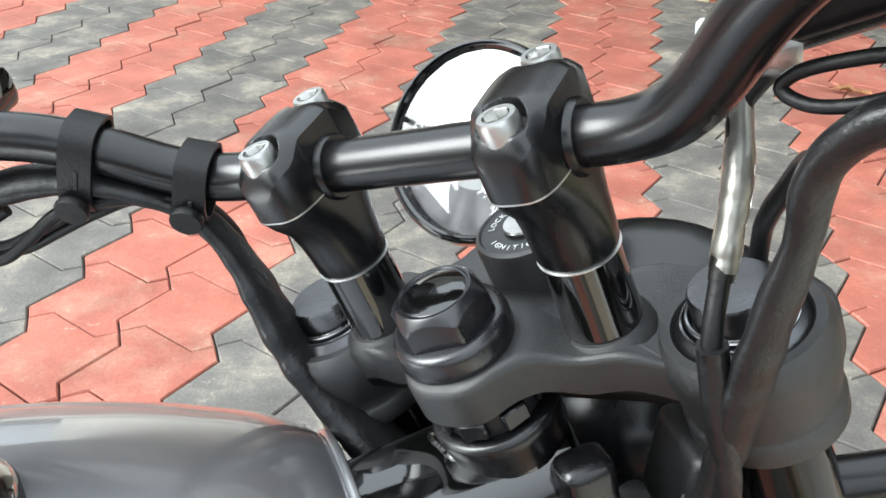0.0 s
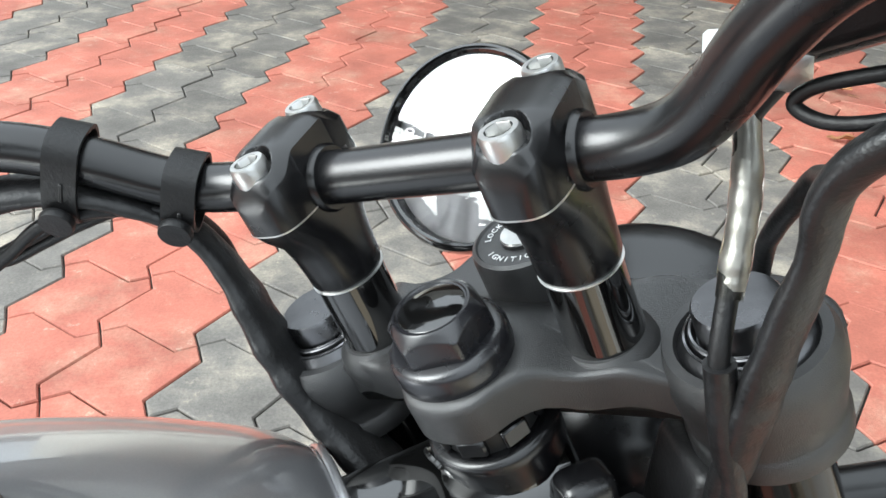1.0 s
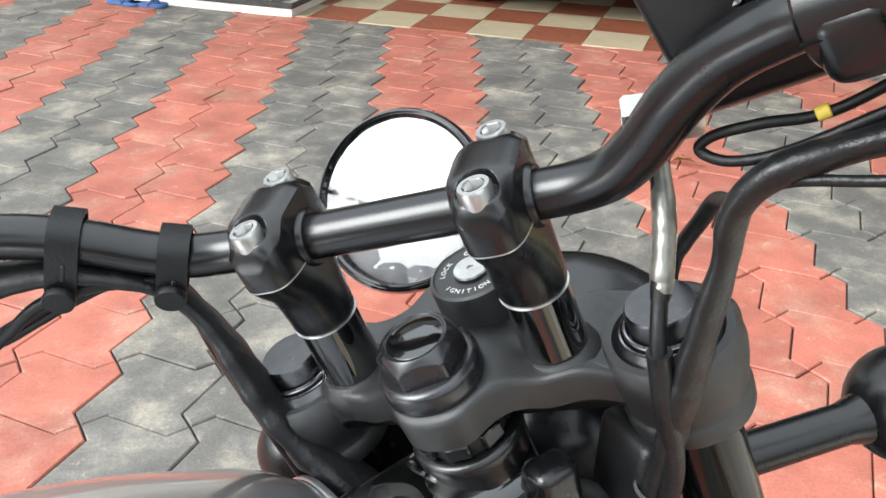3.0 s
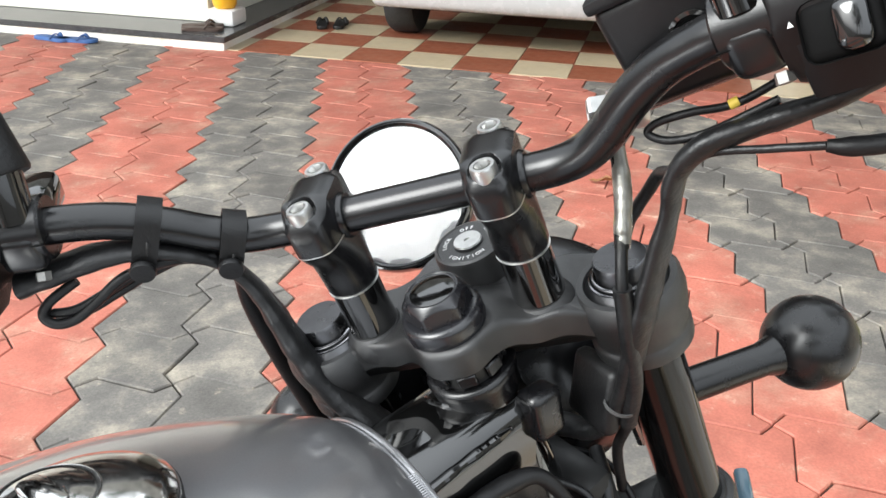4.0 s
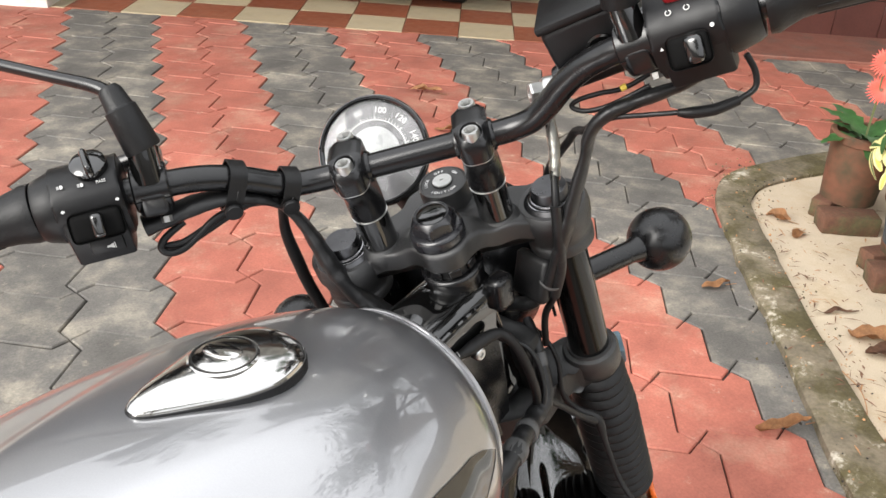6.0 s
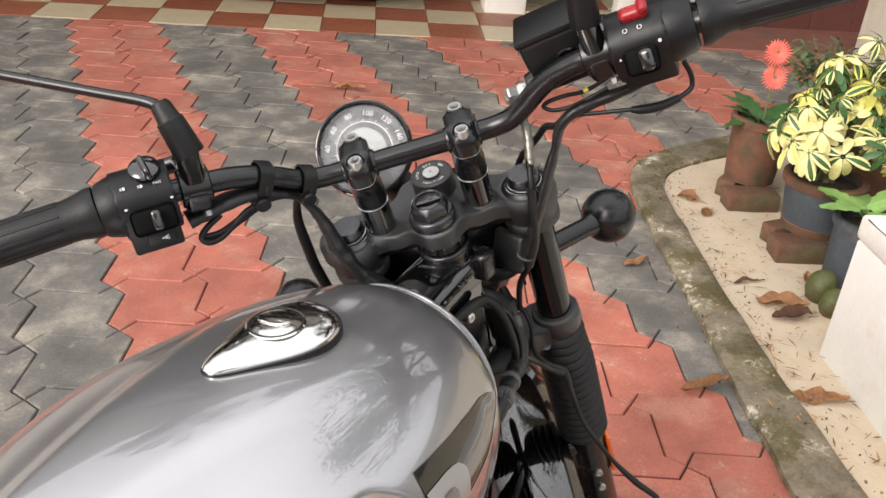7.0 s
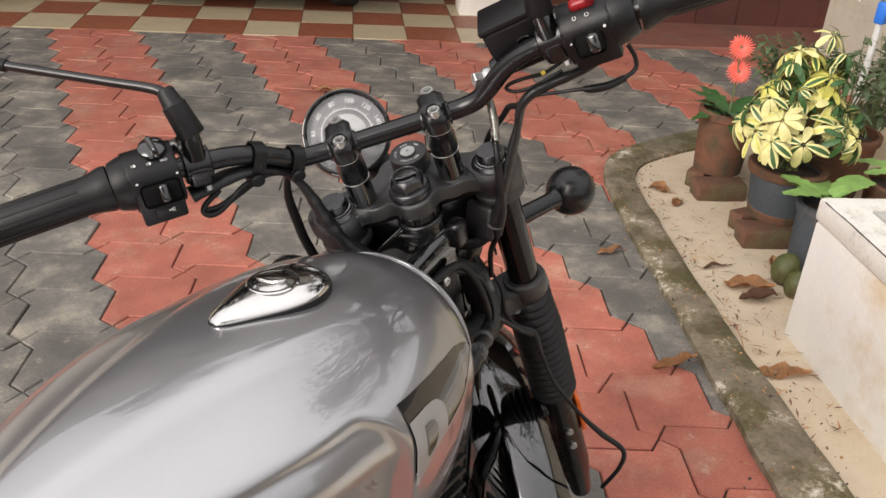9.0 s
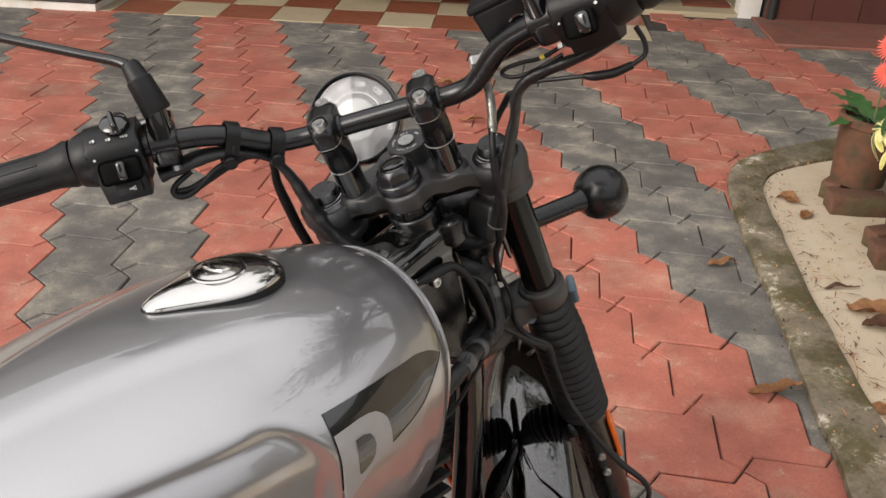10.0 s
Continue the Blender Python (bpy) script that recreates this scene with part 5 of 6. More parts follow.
# clutch lever ahead of the left grip, brake lever ahead of the right one
for s, m in ((-1, mL), (1, mR)):
    p0, p1 = m @ Vector((s * 0.005, 0.045, 0.002)), bar_frame(s, 0.40) @ Vector((0, 0.045, -0.018))
    st("lever", tube([p0, p0.lerp(p1, 0.35) + Vector((0, 0.012, -0.006)), p0.lerp(p1, 0.75), p1], [0.007, 0.006, 0.005, 0.006], 12, 6, flat=1.3), SATIN, bars, "black hand lever")

# brake fluid reservoir
RV = mR @ pose(-0.0435, 0.040, -0.002, 0, 0, 4)
rv = st("brake_reservoir", rbox(0.064, 0.050, 0.060, 0.006, 3, m=RV), PLASTIC, bars, "black brake fluid reservoir")
st("reservoir_lid", rbox(0.067, 0.053, 0.008, 0.003, 2, m=RV @ pose(0, 0, 0.032)), PLASTIC, rv)
st("sight_glass", lathe([(0.0125, 0), (0.0125, 0.002), (0.0105, 0.0025), (0.0095, 0.001), (0, 0.001)], 32, m=RV @ pose(0.010, -0.0252, 0.000, 90, 0, 0)), GLOSS, rv, "round sight glass")
CY = RV @ pose(0, 0.006, -0.030)
st("master_cylinder", lathe([(0.011, -0.045), (0.0125, -0.04), (0.0125, 0.05), (0.0105, 0.055)], 24, m=CY @ pose(0, 0, 0, 0, 90, 0)), SATIN, rv)
BJ = Vector((0.1265, 0.053, 0.0570))
bj = st("banjo_fitting", lathe([(0.0118, -0.011), (0.0122, -0.009), (0.0122, 0.007), (0.0108, 0.009), (0.0108, 0.0095)], 28, m=Matrix.Translation(BJ) @ pose(0, 0, 0, 0, -80, 8)), BOLT, bars, "grey aluminium brake line banjo fitting")
st("banjo_bolt", lathe([(0.0098, 0.0095), (0.0098, 0.0195), (0.0084, 0.021), (0.0044, 0.021), (0.0040, 0.018), (0, 0.018)], 6, m=Matrix.Translation(BJ) @ pose(0, 0, 0, 0, -80, 8)), BOLT, bj, "steel hexagon bolt head")

# ---- ignition lock and speedometer ----
KY = pose(0.0078, 0.0630, -0.0160)
ky = st("ignition_lock", lathe([(0.0240, -0.034), (0.0240, -0.004), (0.0232, -0.001), (0.0214, 0.0), (0.0206, -0.0012), (0.0098, -0.0012), (0.0098, 0.0004), (0.006, 0.0008), (0, 0.0004)], 40, m=KY), CAST, label="black ignition lock with white lettering")
st("lock_barrel", lathe([(0.0096, 0.0006), (0.0092, 0.0016), (0.002, 0.0016), (0.002, 0.0006), (0, 0.0006)], 24, m=KY), BOLT, ky, "steel key barrel")
for txt, ang in (("IGNITION", -90), ("OFF", 100), ("ON", 40), ("LOCK", 170)):
    n_ = len(txt)
    for k, ch in enumerate(txt):
        off = (k - (n_ - 1) / 2) * 12
        if ang == -90:
            a = radians(ang + off)
            rot = math.degrees(a) + 90
        else:
            a = radians(ang - off)
            rot = math.degrees(a) - 90
        st("lettering", text_mesh(ch, 0.0042, KY @ pose(0.0160 * math.cos(a), 0.0160 * math.sin(a), -0.0009, 0, 0, rot)), DIAL_MARK, ky, smooth=False)
GC = Vector((-0.0625, 0.1555, -0.0255))
GM = Matrix.Translation(GC) @ Vector((0.03, -0.72, 0.69)).to_track_quat("Z", "Y").to_matrix().to_4x4()
gz = GM.to_3x3() @ Vector((0, 0, 1))
# roll so that the dial's top points up the fork
ref = Vector((0, 0.69, 0.72))
gy = (ref - gz * ref.dot(gz)).normalized()
GM = axes(gy.cross(gz), gy, gz, GC)
ga = st("speedometer", lathe([(0.030, -0.060), (0.050, -0.050), (0.057, -0.020), (0.0585, -0.004), (0.0575, 0.002), (0.0545, 0.004), (0.0525, 0.001), (0.0520, -0.006)], 56, m=GM, caps=False), SATIN, label="round speedometer in a black housing")
st("bezel", lathe([(0.0588, -0.006), (0.0592, 0.001), (0.0578, 0.0045), (0.0564, 0.005), (0.0556, 0.0035)], 56, m=GM, caps=False), GLOSS, ga, "gloss black bezel")
st("dial", lathe([(0.0525, -0.005), (0, -0.005)], 56, m=GM), DIAL, ga, "grey speedometer dial")
st("lcd_panel", lathe([(0.0265, -0.0046), (0.026, -0.0044), (0, -0.0044)], 40, m=GM), LCD, ga, "pale display panel")
for k in range(9):
    v = 20 * k
    a = radians(225 - v * 1.55 if v else 225)
    if v:
        st("dial_number", text_mesh(str(v), 0.0092, GM @ pose(0.0440 * math.cos(a), 0.0435 * math.sin(a), -0.0044, 0, 0, math.degrees(a) - 90)), DIAL_MARK, ga, smooth=False)
bm = bmesh.new()
for k in range(0, 41):
    a = radians(225 - k * 4.5 * 1.37)
    rbox(0.0004 if k % 4 else 0.0008, 0.002 if k % 4 else 0.004, 0.0002, 0, m=GM @ pose(0.0355 * math.cos(a), 0.0355 * math.sin(a), -0.0045, 0, 0, math.degrees(a) - 90), bm=bm)
st("dial_scale", bm, DIAL_MARK, ga, smooth=False)
bm = bmesh.new()
tube([(0.0335 * math.cos(a), 0.0335 * math.sin(a), 0) for a in (radians(225 - k * 6.2) for k in range(41))], 0.0005, 4, 1, bm=bm)
bmesh.ops.transform(bm, matrix=GM @ pose(0, 0, -0.0046), verts=bm.verts)
st("dial_arc", bm, DIAL_MARK, ga)
st("inner_ring", lathe([(0.0560, 0.0040), (0.0548, 0.0046), (0.0533, 0.0030), (0.0528, -0.006)], 56, m=GM, caps=False), GLOSS, ga, "black inner ring")
gl = st("glass", lathe([(0.0528, 0.0012), (0.035, 0.0019), (0.018, 0.0023), (0, 0.0024)], 56, m=GM), GLASS, ga, "clear slightly domed glass")
gl.visible_shadow = False
st("gauge_stalk", tube([GM @ Vector((0, 0, -0.055)), (-0.03, 0.13, -0.09), (-0.02, 0.09, -0.10)], [0.024, 0.02, 0.016], 16, 6), DARK, ga)

# ---- headlamp, fork, wheel ----
HL = pose(0.0, 0.146, -0.194, -90, 0, 0)
hl = st("headlamp", lathe([(0.0, -0.105), (0.04, -0.098), (0.068, -0.075), (0.082, -0.035), (0.087, 0.02), (0.089, 0.035), (0.085, 0.042), (0.081, 0.038)], 44, m=HL), SATIN, label="black headlamp shell")
st("headlamp_lens", lathe([(0.082, 0.036), (0.06, 0.046), (0.03, 0.052), (0, 0.054)], 44, m=HL), LENS, hl)
for s in (-1, 1):
    st("headlamp_bracket", slab(rounded([(0.03, -0.09), (0.075, -0.11), (0.12, -0.15), (0.12, -0.19), (0.07, -0.21), (0.035, -0.2)], 3), -0.0015, 0.0015, m=Matrix.Translation((s * 0.078, 0, 0)) @ Matrix(((0, 0, 1, 0), (1, 0, 0, 0), (0, 1, 0, 0), (0, 0, 0, 1)))), SATIN, hl)
for s in (-1, 1):
    fm = FKL @ pose(s * 0.1, 0, 0.04)
    f = st("fork_leg", lathe([(0.0213, -0.10), (0.0213, -0.28)], 40, m=fm), STANCHION, label="glossy black fork stanchion")
    st("dust_ring", lathe([(0.0215, -0.252), (0.0232, -0.252), (0.0242, -0.2545), (0.0285, -0.2555), (0.0300, -0.259), (0.0300, -0.280), (0.0255, -0.288)], 40, m=fm), CAST, f)
    prof_g, z = [(0.0265, -0.280)], -0.289
    while z > -0.50:
        taper = 0.0320 + 0.0045 * ease(-0.289, -0.36, z)
        prof_g += [(taper - 0.0060, z), (taper - 0.0012, z - 0.0042), (taper, z - 0.0075), (taper - 0.0012, z - 0.0108)]
        z -= 0.0150
    prof_g += [(0.0245, z), (0.0245, z - 0.012)]
    st("gaiter", lathe(prof_g, 40, m=fm), RUBBER, f, "ribbed black rubber fork gaiter")
    st("fork_slider", lathe([(0.0235, -0.50), (0.0272, -0.53), (0.0272, -0.72), (0.021, -0.78), (0.018, -0.815)], 32, m=fm), SATIN, f)
    st("reflector", rbox(0.007, 0.024, 0.086, 0.0025, 2, m=fm @ pose(s * 0.0300, -0.004, -0.583)), ORANGE, f, "orange side reflector")
    # mudguard mounting on the slider: a boss, its pin and two bolts
    st("slider_boss", lathe([(0.016, 0), (0.017, 0.004), (0.017, 0.026), (0.014, 0.030)], 24, m=fm @ pose(-s * 0.018, -0.004, -0.545, 0, -90 * s, 0)), SATIN, f)
    for bz in (-0.600, -0.640):
        st("slider_bolt", lathe([(0.006, 0), (0.006, 0.006), (0.0035, 0.0065), (0.003, 0.004), (0, 0.004)], 12, m=fm @ pose(s * 0.004, -0.025, bz, 90, 0, 0)), BOLT, f, "steel socket bolt")
    # turn signal on its stalk
    i0, i1 = Vector((s * 0.112, 0.052, -0.168)), Vector((s * 0.205, 0.105, -0.195))
    ts = st("turn_signal", lathe([(0.0115, 0), (0.0125, 0.004), (0.0122, (i1 - i0).length * 0.62), (0.0150, (i1 - i0).length - 0.031)], 24, m=between(i0, i1)), MATT, label="satin black turn signal stalk and round housing")
    bm = bmesh.new()
    bmesh.ops.create_uvsphere(bm, u_segments=40, v_segments=24, radius=0.0347)
    bmesh.ops.transform(bm, matrix=Matrix.Translation(i1), verts=bm.verts)
    st("signal_housing", bm, MATT, ts, "round satin black housing")
lo_half = [(0.0, -0.034), (0.03, -0.028), (0.055, -0.002), (0.075, 0.012), (0.090, 0.012), (0.100, 0.020), (0.104, 0.042), (0.098, 0.060), (0.08, 0.064), (0.05, 0.052), (0.02, 0.05)]
st("lower_yoke", slab(rounded(lo_half + [(0, 0.05)] + [(-x, y) for x, y in lo_half[:0:-1]], 4), -0.293, -0.261, 0.005, 2, m=FKL @ pose(0, -0.038, 0.04)), CAST, label="black lower yoke")
st("yoke_bracket", rbox(0.012, 0.03, 0.03, 0.004, 2, m=pose(0.1375, 0.079, -0.325, 10, 0, 0)), LENS, label="small blue-grey sensor at the lower yoke")
AX = FKL @ Vector((0, 0.012, -0.769))
wm = Matrix.Translation(AX) @ pose(0, 0, 0, 0, 90, 0)
wheel = st("front_wheel", lathe([(0.222, -0.045), (0.262, -0.058), (0.287, -0.045), (0.298, -0.02), (0.3, 0), (0.298, 0.02), (0.287, 0.045), (0.262, 0.058), (0.222, 0.045)], 64, m=wm, closed=True), TYRE, label="black front tyre")
st("rim", lathe([(0.195, -0.03), (0.222, -0.044), (0.222, 0.044), (0.195, 0.03), (0.205, 0.0)], 64, m=wm, closed=True), SATIN, wheel, "black alloy rim")
st("hub", lathe([(0.045, -0.04), (0.055, -0.03), (0.055, 0.03), (0.045, 0.04)], 32, m=wm), SATIN, wheel)
for k in range(10):
    st("spoke", rbox(0.018, 0.165, 0.02, 0.004, 1, m=wm @ pose(0, 0, 0, 0, 0, 36 * k) @ pose(0, 0.125, 0)), SATIN, wheel)
st("brake_disc", lathe([(0.15, 0.055), (0.15, 0.059), (0.1, 0.059), (0.1, 0.055)], 48, m=wm @ pose(0, 0, 0, 180, 0, 0), closed=True), BOLT, wheel, "steel brake disc")
# mudguard: an arched shell
bm = bmesh.new()
rows = []
for i in range(33):
    a = radians(-38 + 178 * i / 32)
    row = []
    for k in range(13):
        q = -1 + 2 * k / 12
        rr = 0.335 - 0.05 * abs(q) ** 2.6 + 0.004 * math.cos(q * 6)
        row.append(bm.verts.new(AX + Vector((q * 0.068, rr * math.cos(a + radians(18)), rr * math.sin(a + radians(18))))))
    rows.append(row)
for r_, s_ in zip(rows, rows[1:]):
    for k in range(12):
        bm.faces.new((r_[k], r_[k + 1], s_[k + 1], s_[k]))
bmesh.ops.solidify(bm, geom=list(bm.faces), thickness=0.003)
mg = st("mudguard", bm, MIRROR_BLACK, label="glossy black front mudguard")
for s in (-1, 1):
    st("mudguard_stay", tube([AX + Vector((s * 0.072, 0.06, 0.30)), AX + Vector((s * 0.09, 0.0, 0.25)), FKL @ Vector((s * 0.1, -0.01, -0.53))], 0.007, 10, 5), SATIN, mg)

# ---- steering head and frame ----
st("bearing_ring", lathe([(0.022, -0.044), (0.022, -0.0615), (0.0268, -0.0615), (0.0285, -0.0628), (0.0292, -0.065), (0.0288, -0.069), (0.0278, -0.074), (0.0272, -0.082), (0.024, -0.082)], 48), SATIN, label="black steering bearing ring")
lk = st("lock_nut", lathe([(0.0222, -0.046), (0.0222, -0.0625)], 32), DARK, label="slotted bearing lock nut")
for k in range(8):
    st("lug", rbox(0.012, 0.004, 0.009, 0.001, 1, m=pose(0, 0, 0, 0, 0, 45 * k + 10) @ pose(0, -0.0235, -0.055)), SATIN, lk)
frame_main = st("steering_head", lathe([(0.026, -0.080), (0.0265, -0.09), (0.0265, -0.105), (0.0265, -0.22), (0.029, -0.225), (0.029, -0.24)], 36), GLOSS, label="gloss black frame steering head")
# backbone: a box beam from the steering head under the tank
bm = bmesh.new()
rings = []
BEAM = ((-0.58, 0.036, -0.200), (-0.26, 0.038, -0.150), (-0.06, 0.0375, -0.0985), (0.05, 0.034, -0.0690))
for y in [0.05 - 0.005 * q for q in range(30)] + [-0.12, -0.18, -0.26, -0.36, -0.47, -0.58]:
    w, zt = (float(np.interp(y, [b_[0] for b_ in BEAM], [b_[k] for b_ in BEAM])) for k in (1, 2))
    c_, h_ = 0.021, 0.060
    arc = [(w - c_ + c_ * math.sin(a), zt - c_ + c_ * math.cos(a)) for a in (math.pi / 2 * q / 6 for q in range(7))]
    pts = [(-x, z) for x, z in arc[::-1]] + [(-w * 0.2, zt + 0.0010), (0, zt + 0.0014), (w * 0.2, zt + 0.0010)] + arc + [(w, zt - h_ + 0.004), (w - 0.004, zt - h_), (-w + 0.004, zt - h_), (-w, zt - h_ + 0.004)]
    rings.append([bm.verts.new((px, y, pz)) for px, pz in pts])
for a, b in zip(rings, rings[1:]):
    for k in range(len(a)):
        bm.faces.new((a[k], a[(k + 1) % len(a)], b[(k + 1) % len(a)], b[k]))
bm.faces.new(rings[0])
bm.faces.new(rings[-1])
bk("backbone", bm, GLOSS, frame_main, "gloss black box-section backbone")
bm = tube([(0.0345, 0.030, -0.0900), (0.0360, 0.010, -0.0935), (0.0368, -0.012, -0.0985), (0.0375, -0.045, -0.1085)], 0.0024, 8, 18, wob=0.8)
bk("weld_seam", bm, GLOSS, frame_main)
bm = tube([(-0.034, 0.014, -0.097), (-0.026, 0.005, -0.0895), (-0.012, 0.0010, -0.0820), (0.002, 0.0040, -0.0805), (0.0115, 0.0095, -0.0800), (0.026, 0.0175, -0.0855), (0.033, 0.030, -0.092)], 0.0021, 8, 16, wob=0.6)
bk("weld_seam", bm, GLOSS, frame_main)
bk("stop_lug", rbox(0.020, 0.024, 0.036, 0.006, 3, m=pose(0.035, 0.053, -0.086, 12, 0, 0)), SATIN, frame_main)
bk("down_tube", tube([(0, 0.085, -0.19), (0, 0.11, -0.33), (0, 0.08, -0.62), (0, 0.0, -0.74)], 0.02, 20, 6), GLOSS, frame_main)
bk("gusset", slab([(0.05, -0.1), (0.075, -0.20), (0.09, -0.28), (0.02, -0.24), (-0.04, -0.17), (-0.02, -0.11)], -0.028, 0.03, 0.003, 1, m=Matrix(((0, 0, 1, 0), (1, 0, 0, 0), (0, 1, 0, 0), (0, 0, 0, 1)))), SATIN, frame_main)
bk("frame_bolt", lathe([(0.004, -0.006), (0.004, 0.004), (0.0064, 0.004), (0.0064, 0.0115), (0.005, 0.013), (0.0028, 0.013), (0.0024, 0.011), (0, 0.011)], 20, m=pose(0.034, 0.0140, -0.1335, 0, 90, 0)), BOLT, frame_main, "bright round-head bolt")
# crankcase and cylinder under the tank, kept dark to fill the shaded gap
en = bk("engine", rbox(0.26, 0.42, 0.30, 0.05, 3, m=pose(0, -0.22, -0.68)), DARK, label="dark engine crankcase")
for k in range(9):
    bk("cooling_fin", rbox(0.2, 0.19, 0.006, 0.002, 1, m=pose(0, -0.12, -0.50 + 0.022 * k)), DARK, en)

# rear half behind the tank: seat, rear mudguard, wheel and swing arm
seat = bk("seat", loft([[(x * w, y, z0 + z * h) for x, z in rounded([(-1, 0.15), (-0.92, 0.75), (-0.6, 1), (0.6, 1), (0.92, 0.75), (1, 0.15), (0.8, 0), (-0.8, 0)], 3)]
                        for y, w, z0, h in ((-0.615, 0.075, -0.235, 0.07), (-0.66, 0.115, -0.245, 0.075), (-0.76, 0.14, -0.255, 0.08), (-0.90, 0.135, -0.25, 0.085), (-1.05, 0.115, -0.235, 0.095), (-1.22, 0.095, -0.215, 0.09), (-1.28, 0.06, -0.205, 0.06))]), RUBBER, label="black stitched seat")
RW = Vector((0.0, -1.08, -0.730))
rwm = Matrix.Translation(RW) @ pose(0, 0, 0, 0, 90, 0)
rear = bk("rear_wheel", lathe([(0.212, -0.055), (0.255, -0.068), (0.285, -0.05), (0.298, -0.02), (0.3, 0), (0.298, 0.02), (0.285, 0.05), (0.255, 0.068), (0.212, 0.055)], 56, m=rwm, closed=True), TYRE, label="black rear tyre")
bk("rim", lathe([(0.185, -0.035), (0.212, -0.052), (0.212, 0.052), (0.185, 0.035), (0.195, 0.0)], 56, m=rwm, closed=True), SATIN, rear, "black alloy rim")
bk("hub", lathe([(0.05, -0.06), (0.06, -0.05), (0.06, 0.05), (0.05, 0.06)], 32, m=rwm), SATIN, rear)
for k in range(10):
    bk("spoke", rbox(0.018, 0.155, 0.024, 0.004, 1, m=rwm @ pose(0, 0, 0, 0, 0, 36 * k) @ pose(0, 0.122, 0)), SATIN, rear)
for s in (-1, 1):
    bk("swing_arm", tube([(s * 0.09, -0.46, -0.68), (s * 0.095, -0.8, -0.70), (s * 0.09, -1.08, -0.730)], 0.022, 14, 4), SATIN, frame_main)
    bk("shock_absorber", tube([(s * 0.13, -1.02, -0.66), (s * 0.12, -0.95, -0.46), (s * 0.115, -0.90, -0.27)], [0.018, 0.03, 0.022], 16, 6), SATIN, frame_main)
    bk("frame_rail", tube([(s * 0.08, -0.45, -0.26), (s * 0.1, -0.7, -0.27), (s * 0.1, -0.95, -0.26), (s * 0.08, -1.2, -0.24)], 0.013, 12, 5), SATIN, frame_main)
bk("side_stand", tube([(-0.12, -0.42, -0.82), (-0.19, -0.44, -0.93), (-0.245, -0.46, -1.006)], 0.011, 12, 4), SATIN, frame_main)

# ---- tank ----
# stations along the bike: distance, half width, top, height of the widest line, bottom
STATIONS = [(-0.040, 0.112, -0.092, -0.190, -0.300), (-0.052, 0.126, -0.086, -0.190, -0.315), (-0.10, 0.150, -0.072, -0.185, -0.335), (-0.16, 0.168, -0.063, -0.178, -0.345), (-0.23, 0.180, -0.0585, -0.172, -0.345),
            (-0.31, 0.184, -0.060, -0.168, -0.325), (-0.39, 0.172, -0.068, -0.168, -0.28), (-0.47, 0.146, -0.083, -0.175, -0.265), (-0.54, 0.118, -0.105, -0.185, -0.255), (-0.60, 0.092, -0.135, -0.195, -0.245)]


def tank_at(y):
    ys = [s_[0] for s_ in STATIONS]
    xs_ = np.array([-v for v in ys])
    x_ = min(max(-y, xs_[0]), xs_[-1])
    i = min(int(np.searchsorted(xs_, x_, side="right")) - 1, len(xs_) - 2)
    h_ = xs_[i + 1] - xs_[i]
    t_ = (x_ - xs_[i]) / h_
    out = []
    for k in (1, 2, 3, 4):
        f_ = np.array([s_[k] for s_ in STATIONS])
        g_ = np.gradient(f_, xs_)
        out.append(float((2 * t_ ** 3 - 3 * t_ ** 2 + 1) * f_[i] + (t_ ** 3 - 2 * t_ ** 2 + t_) * h_ * g_[i] + (3 * t_ ** 2 - 2 * t_ ** 3) * f_[i + 1] + (t_ ** 3 - t_ ** 2) * h_ * g_[i + 1]))
    return out


def tank_point(y, a):
    """The tank's skin at station y; a from 0 at the top to 1 at the lower edge, negative on the left."""
    w, zt, zm, zb = tank_at(y)
    s_, q = (1 if a >= 0 else -1), abs(a)
    if q < 0.62:
        t_ = q / 0.62 * math.pi / 2
        x, z = w * math.sin(t_) ** 0.92, zm + (zt - zm) * math.cos(t_) ** 1.0
    else:
        t_ = (q - 0.62) / 0.38
        x, z = w * (1 - 0.22 * t_ ** 1.9), zm + (zb - zm) * t_
    # a raised spine along the top, its creases drawing together towards the seat
    xc = 0.080 + 0.2 * (y + 0.25)
    z -= 0.0045 * ease(-0.16, -0.27, y) * ease(xc - 0.010, xc + 0.010, x) * (1.0 - ease(0.45, 0.62, q))
    # knee recess
    lip = -0.106 - 0.06 * max(0.0, (y + 0.29) / 0.06) ** 2 - 0.12 * max(0.0, -y - 0.36) ** 1.3
    k = ease(-0.231, -0.250, y) * ease(lip + 0.002, lip - 0.018, z)
    x -= k * (0.011 + 0.012 * ease(lip, lip - 0.09, z))
    return Vector((s_ * x, y, z))


bm = bmesh.new()
ys = [float(v) for v in np.concatenate([np.linspace(-0.040, -0.06, 4), np.linspace(-0.07, -0.60, 110)])]
NA = 240
rings = []
for y in ys:
    rings.append([bm.verts.new(tank_point(y, -1 + 2 * k / NA)) for k in range(NA + 1)])
for a, b in zip(rings, rings[1:]):
    for k in range(NA):
        bm.faces.new((a[k], a[k + 1], b[k + 1], b[k]))
bm.faces.new(rings[-1])
for _ in range(3):
    bmesh.ops.smooth_vert(bm, verts=[v for r_ in rings[5:-1] for v in r_], factor=0.5, use_axis_x=True, use_axis_y=True, use_axis_z=True)
tank = bk("fuel_tank", bm, TANK, label="metallic grey fuel tank with a chrome filler cap", flat_angle=60)
bm = bmesh.new()
rim = [tank_point(-0.042, -0.97 + 1.94 * k / 60) for k in range(61)]
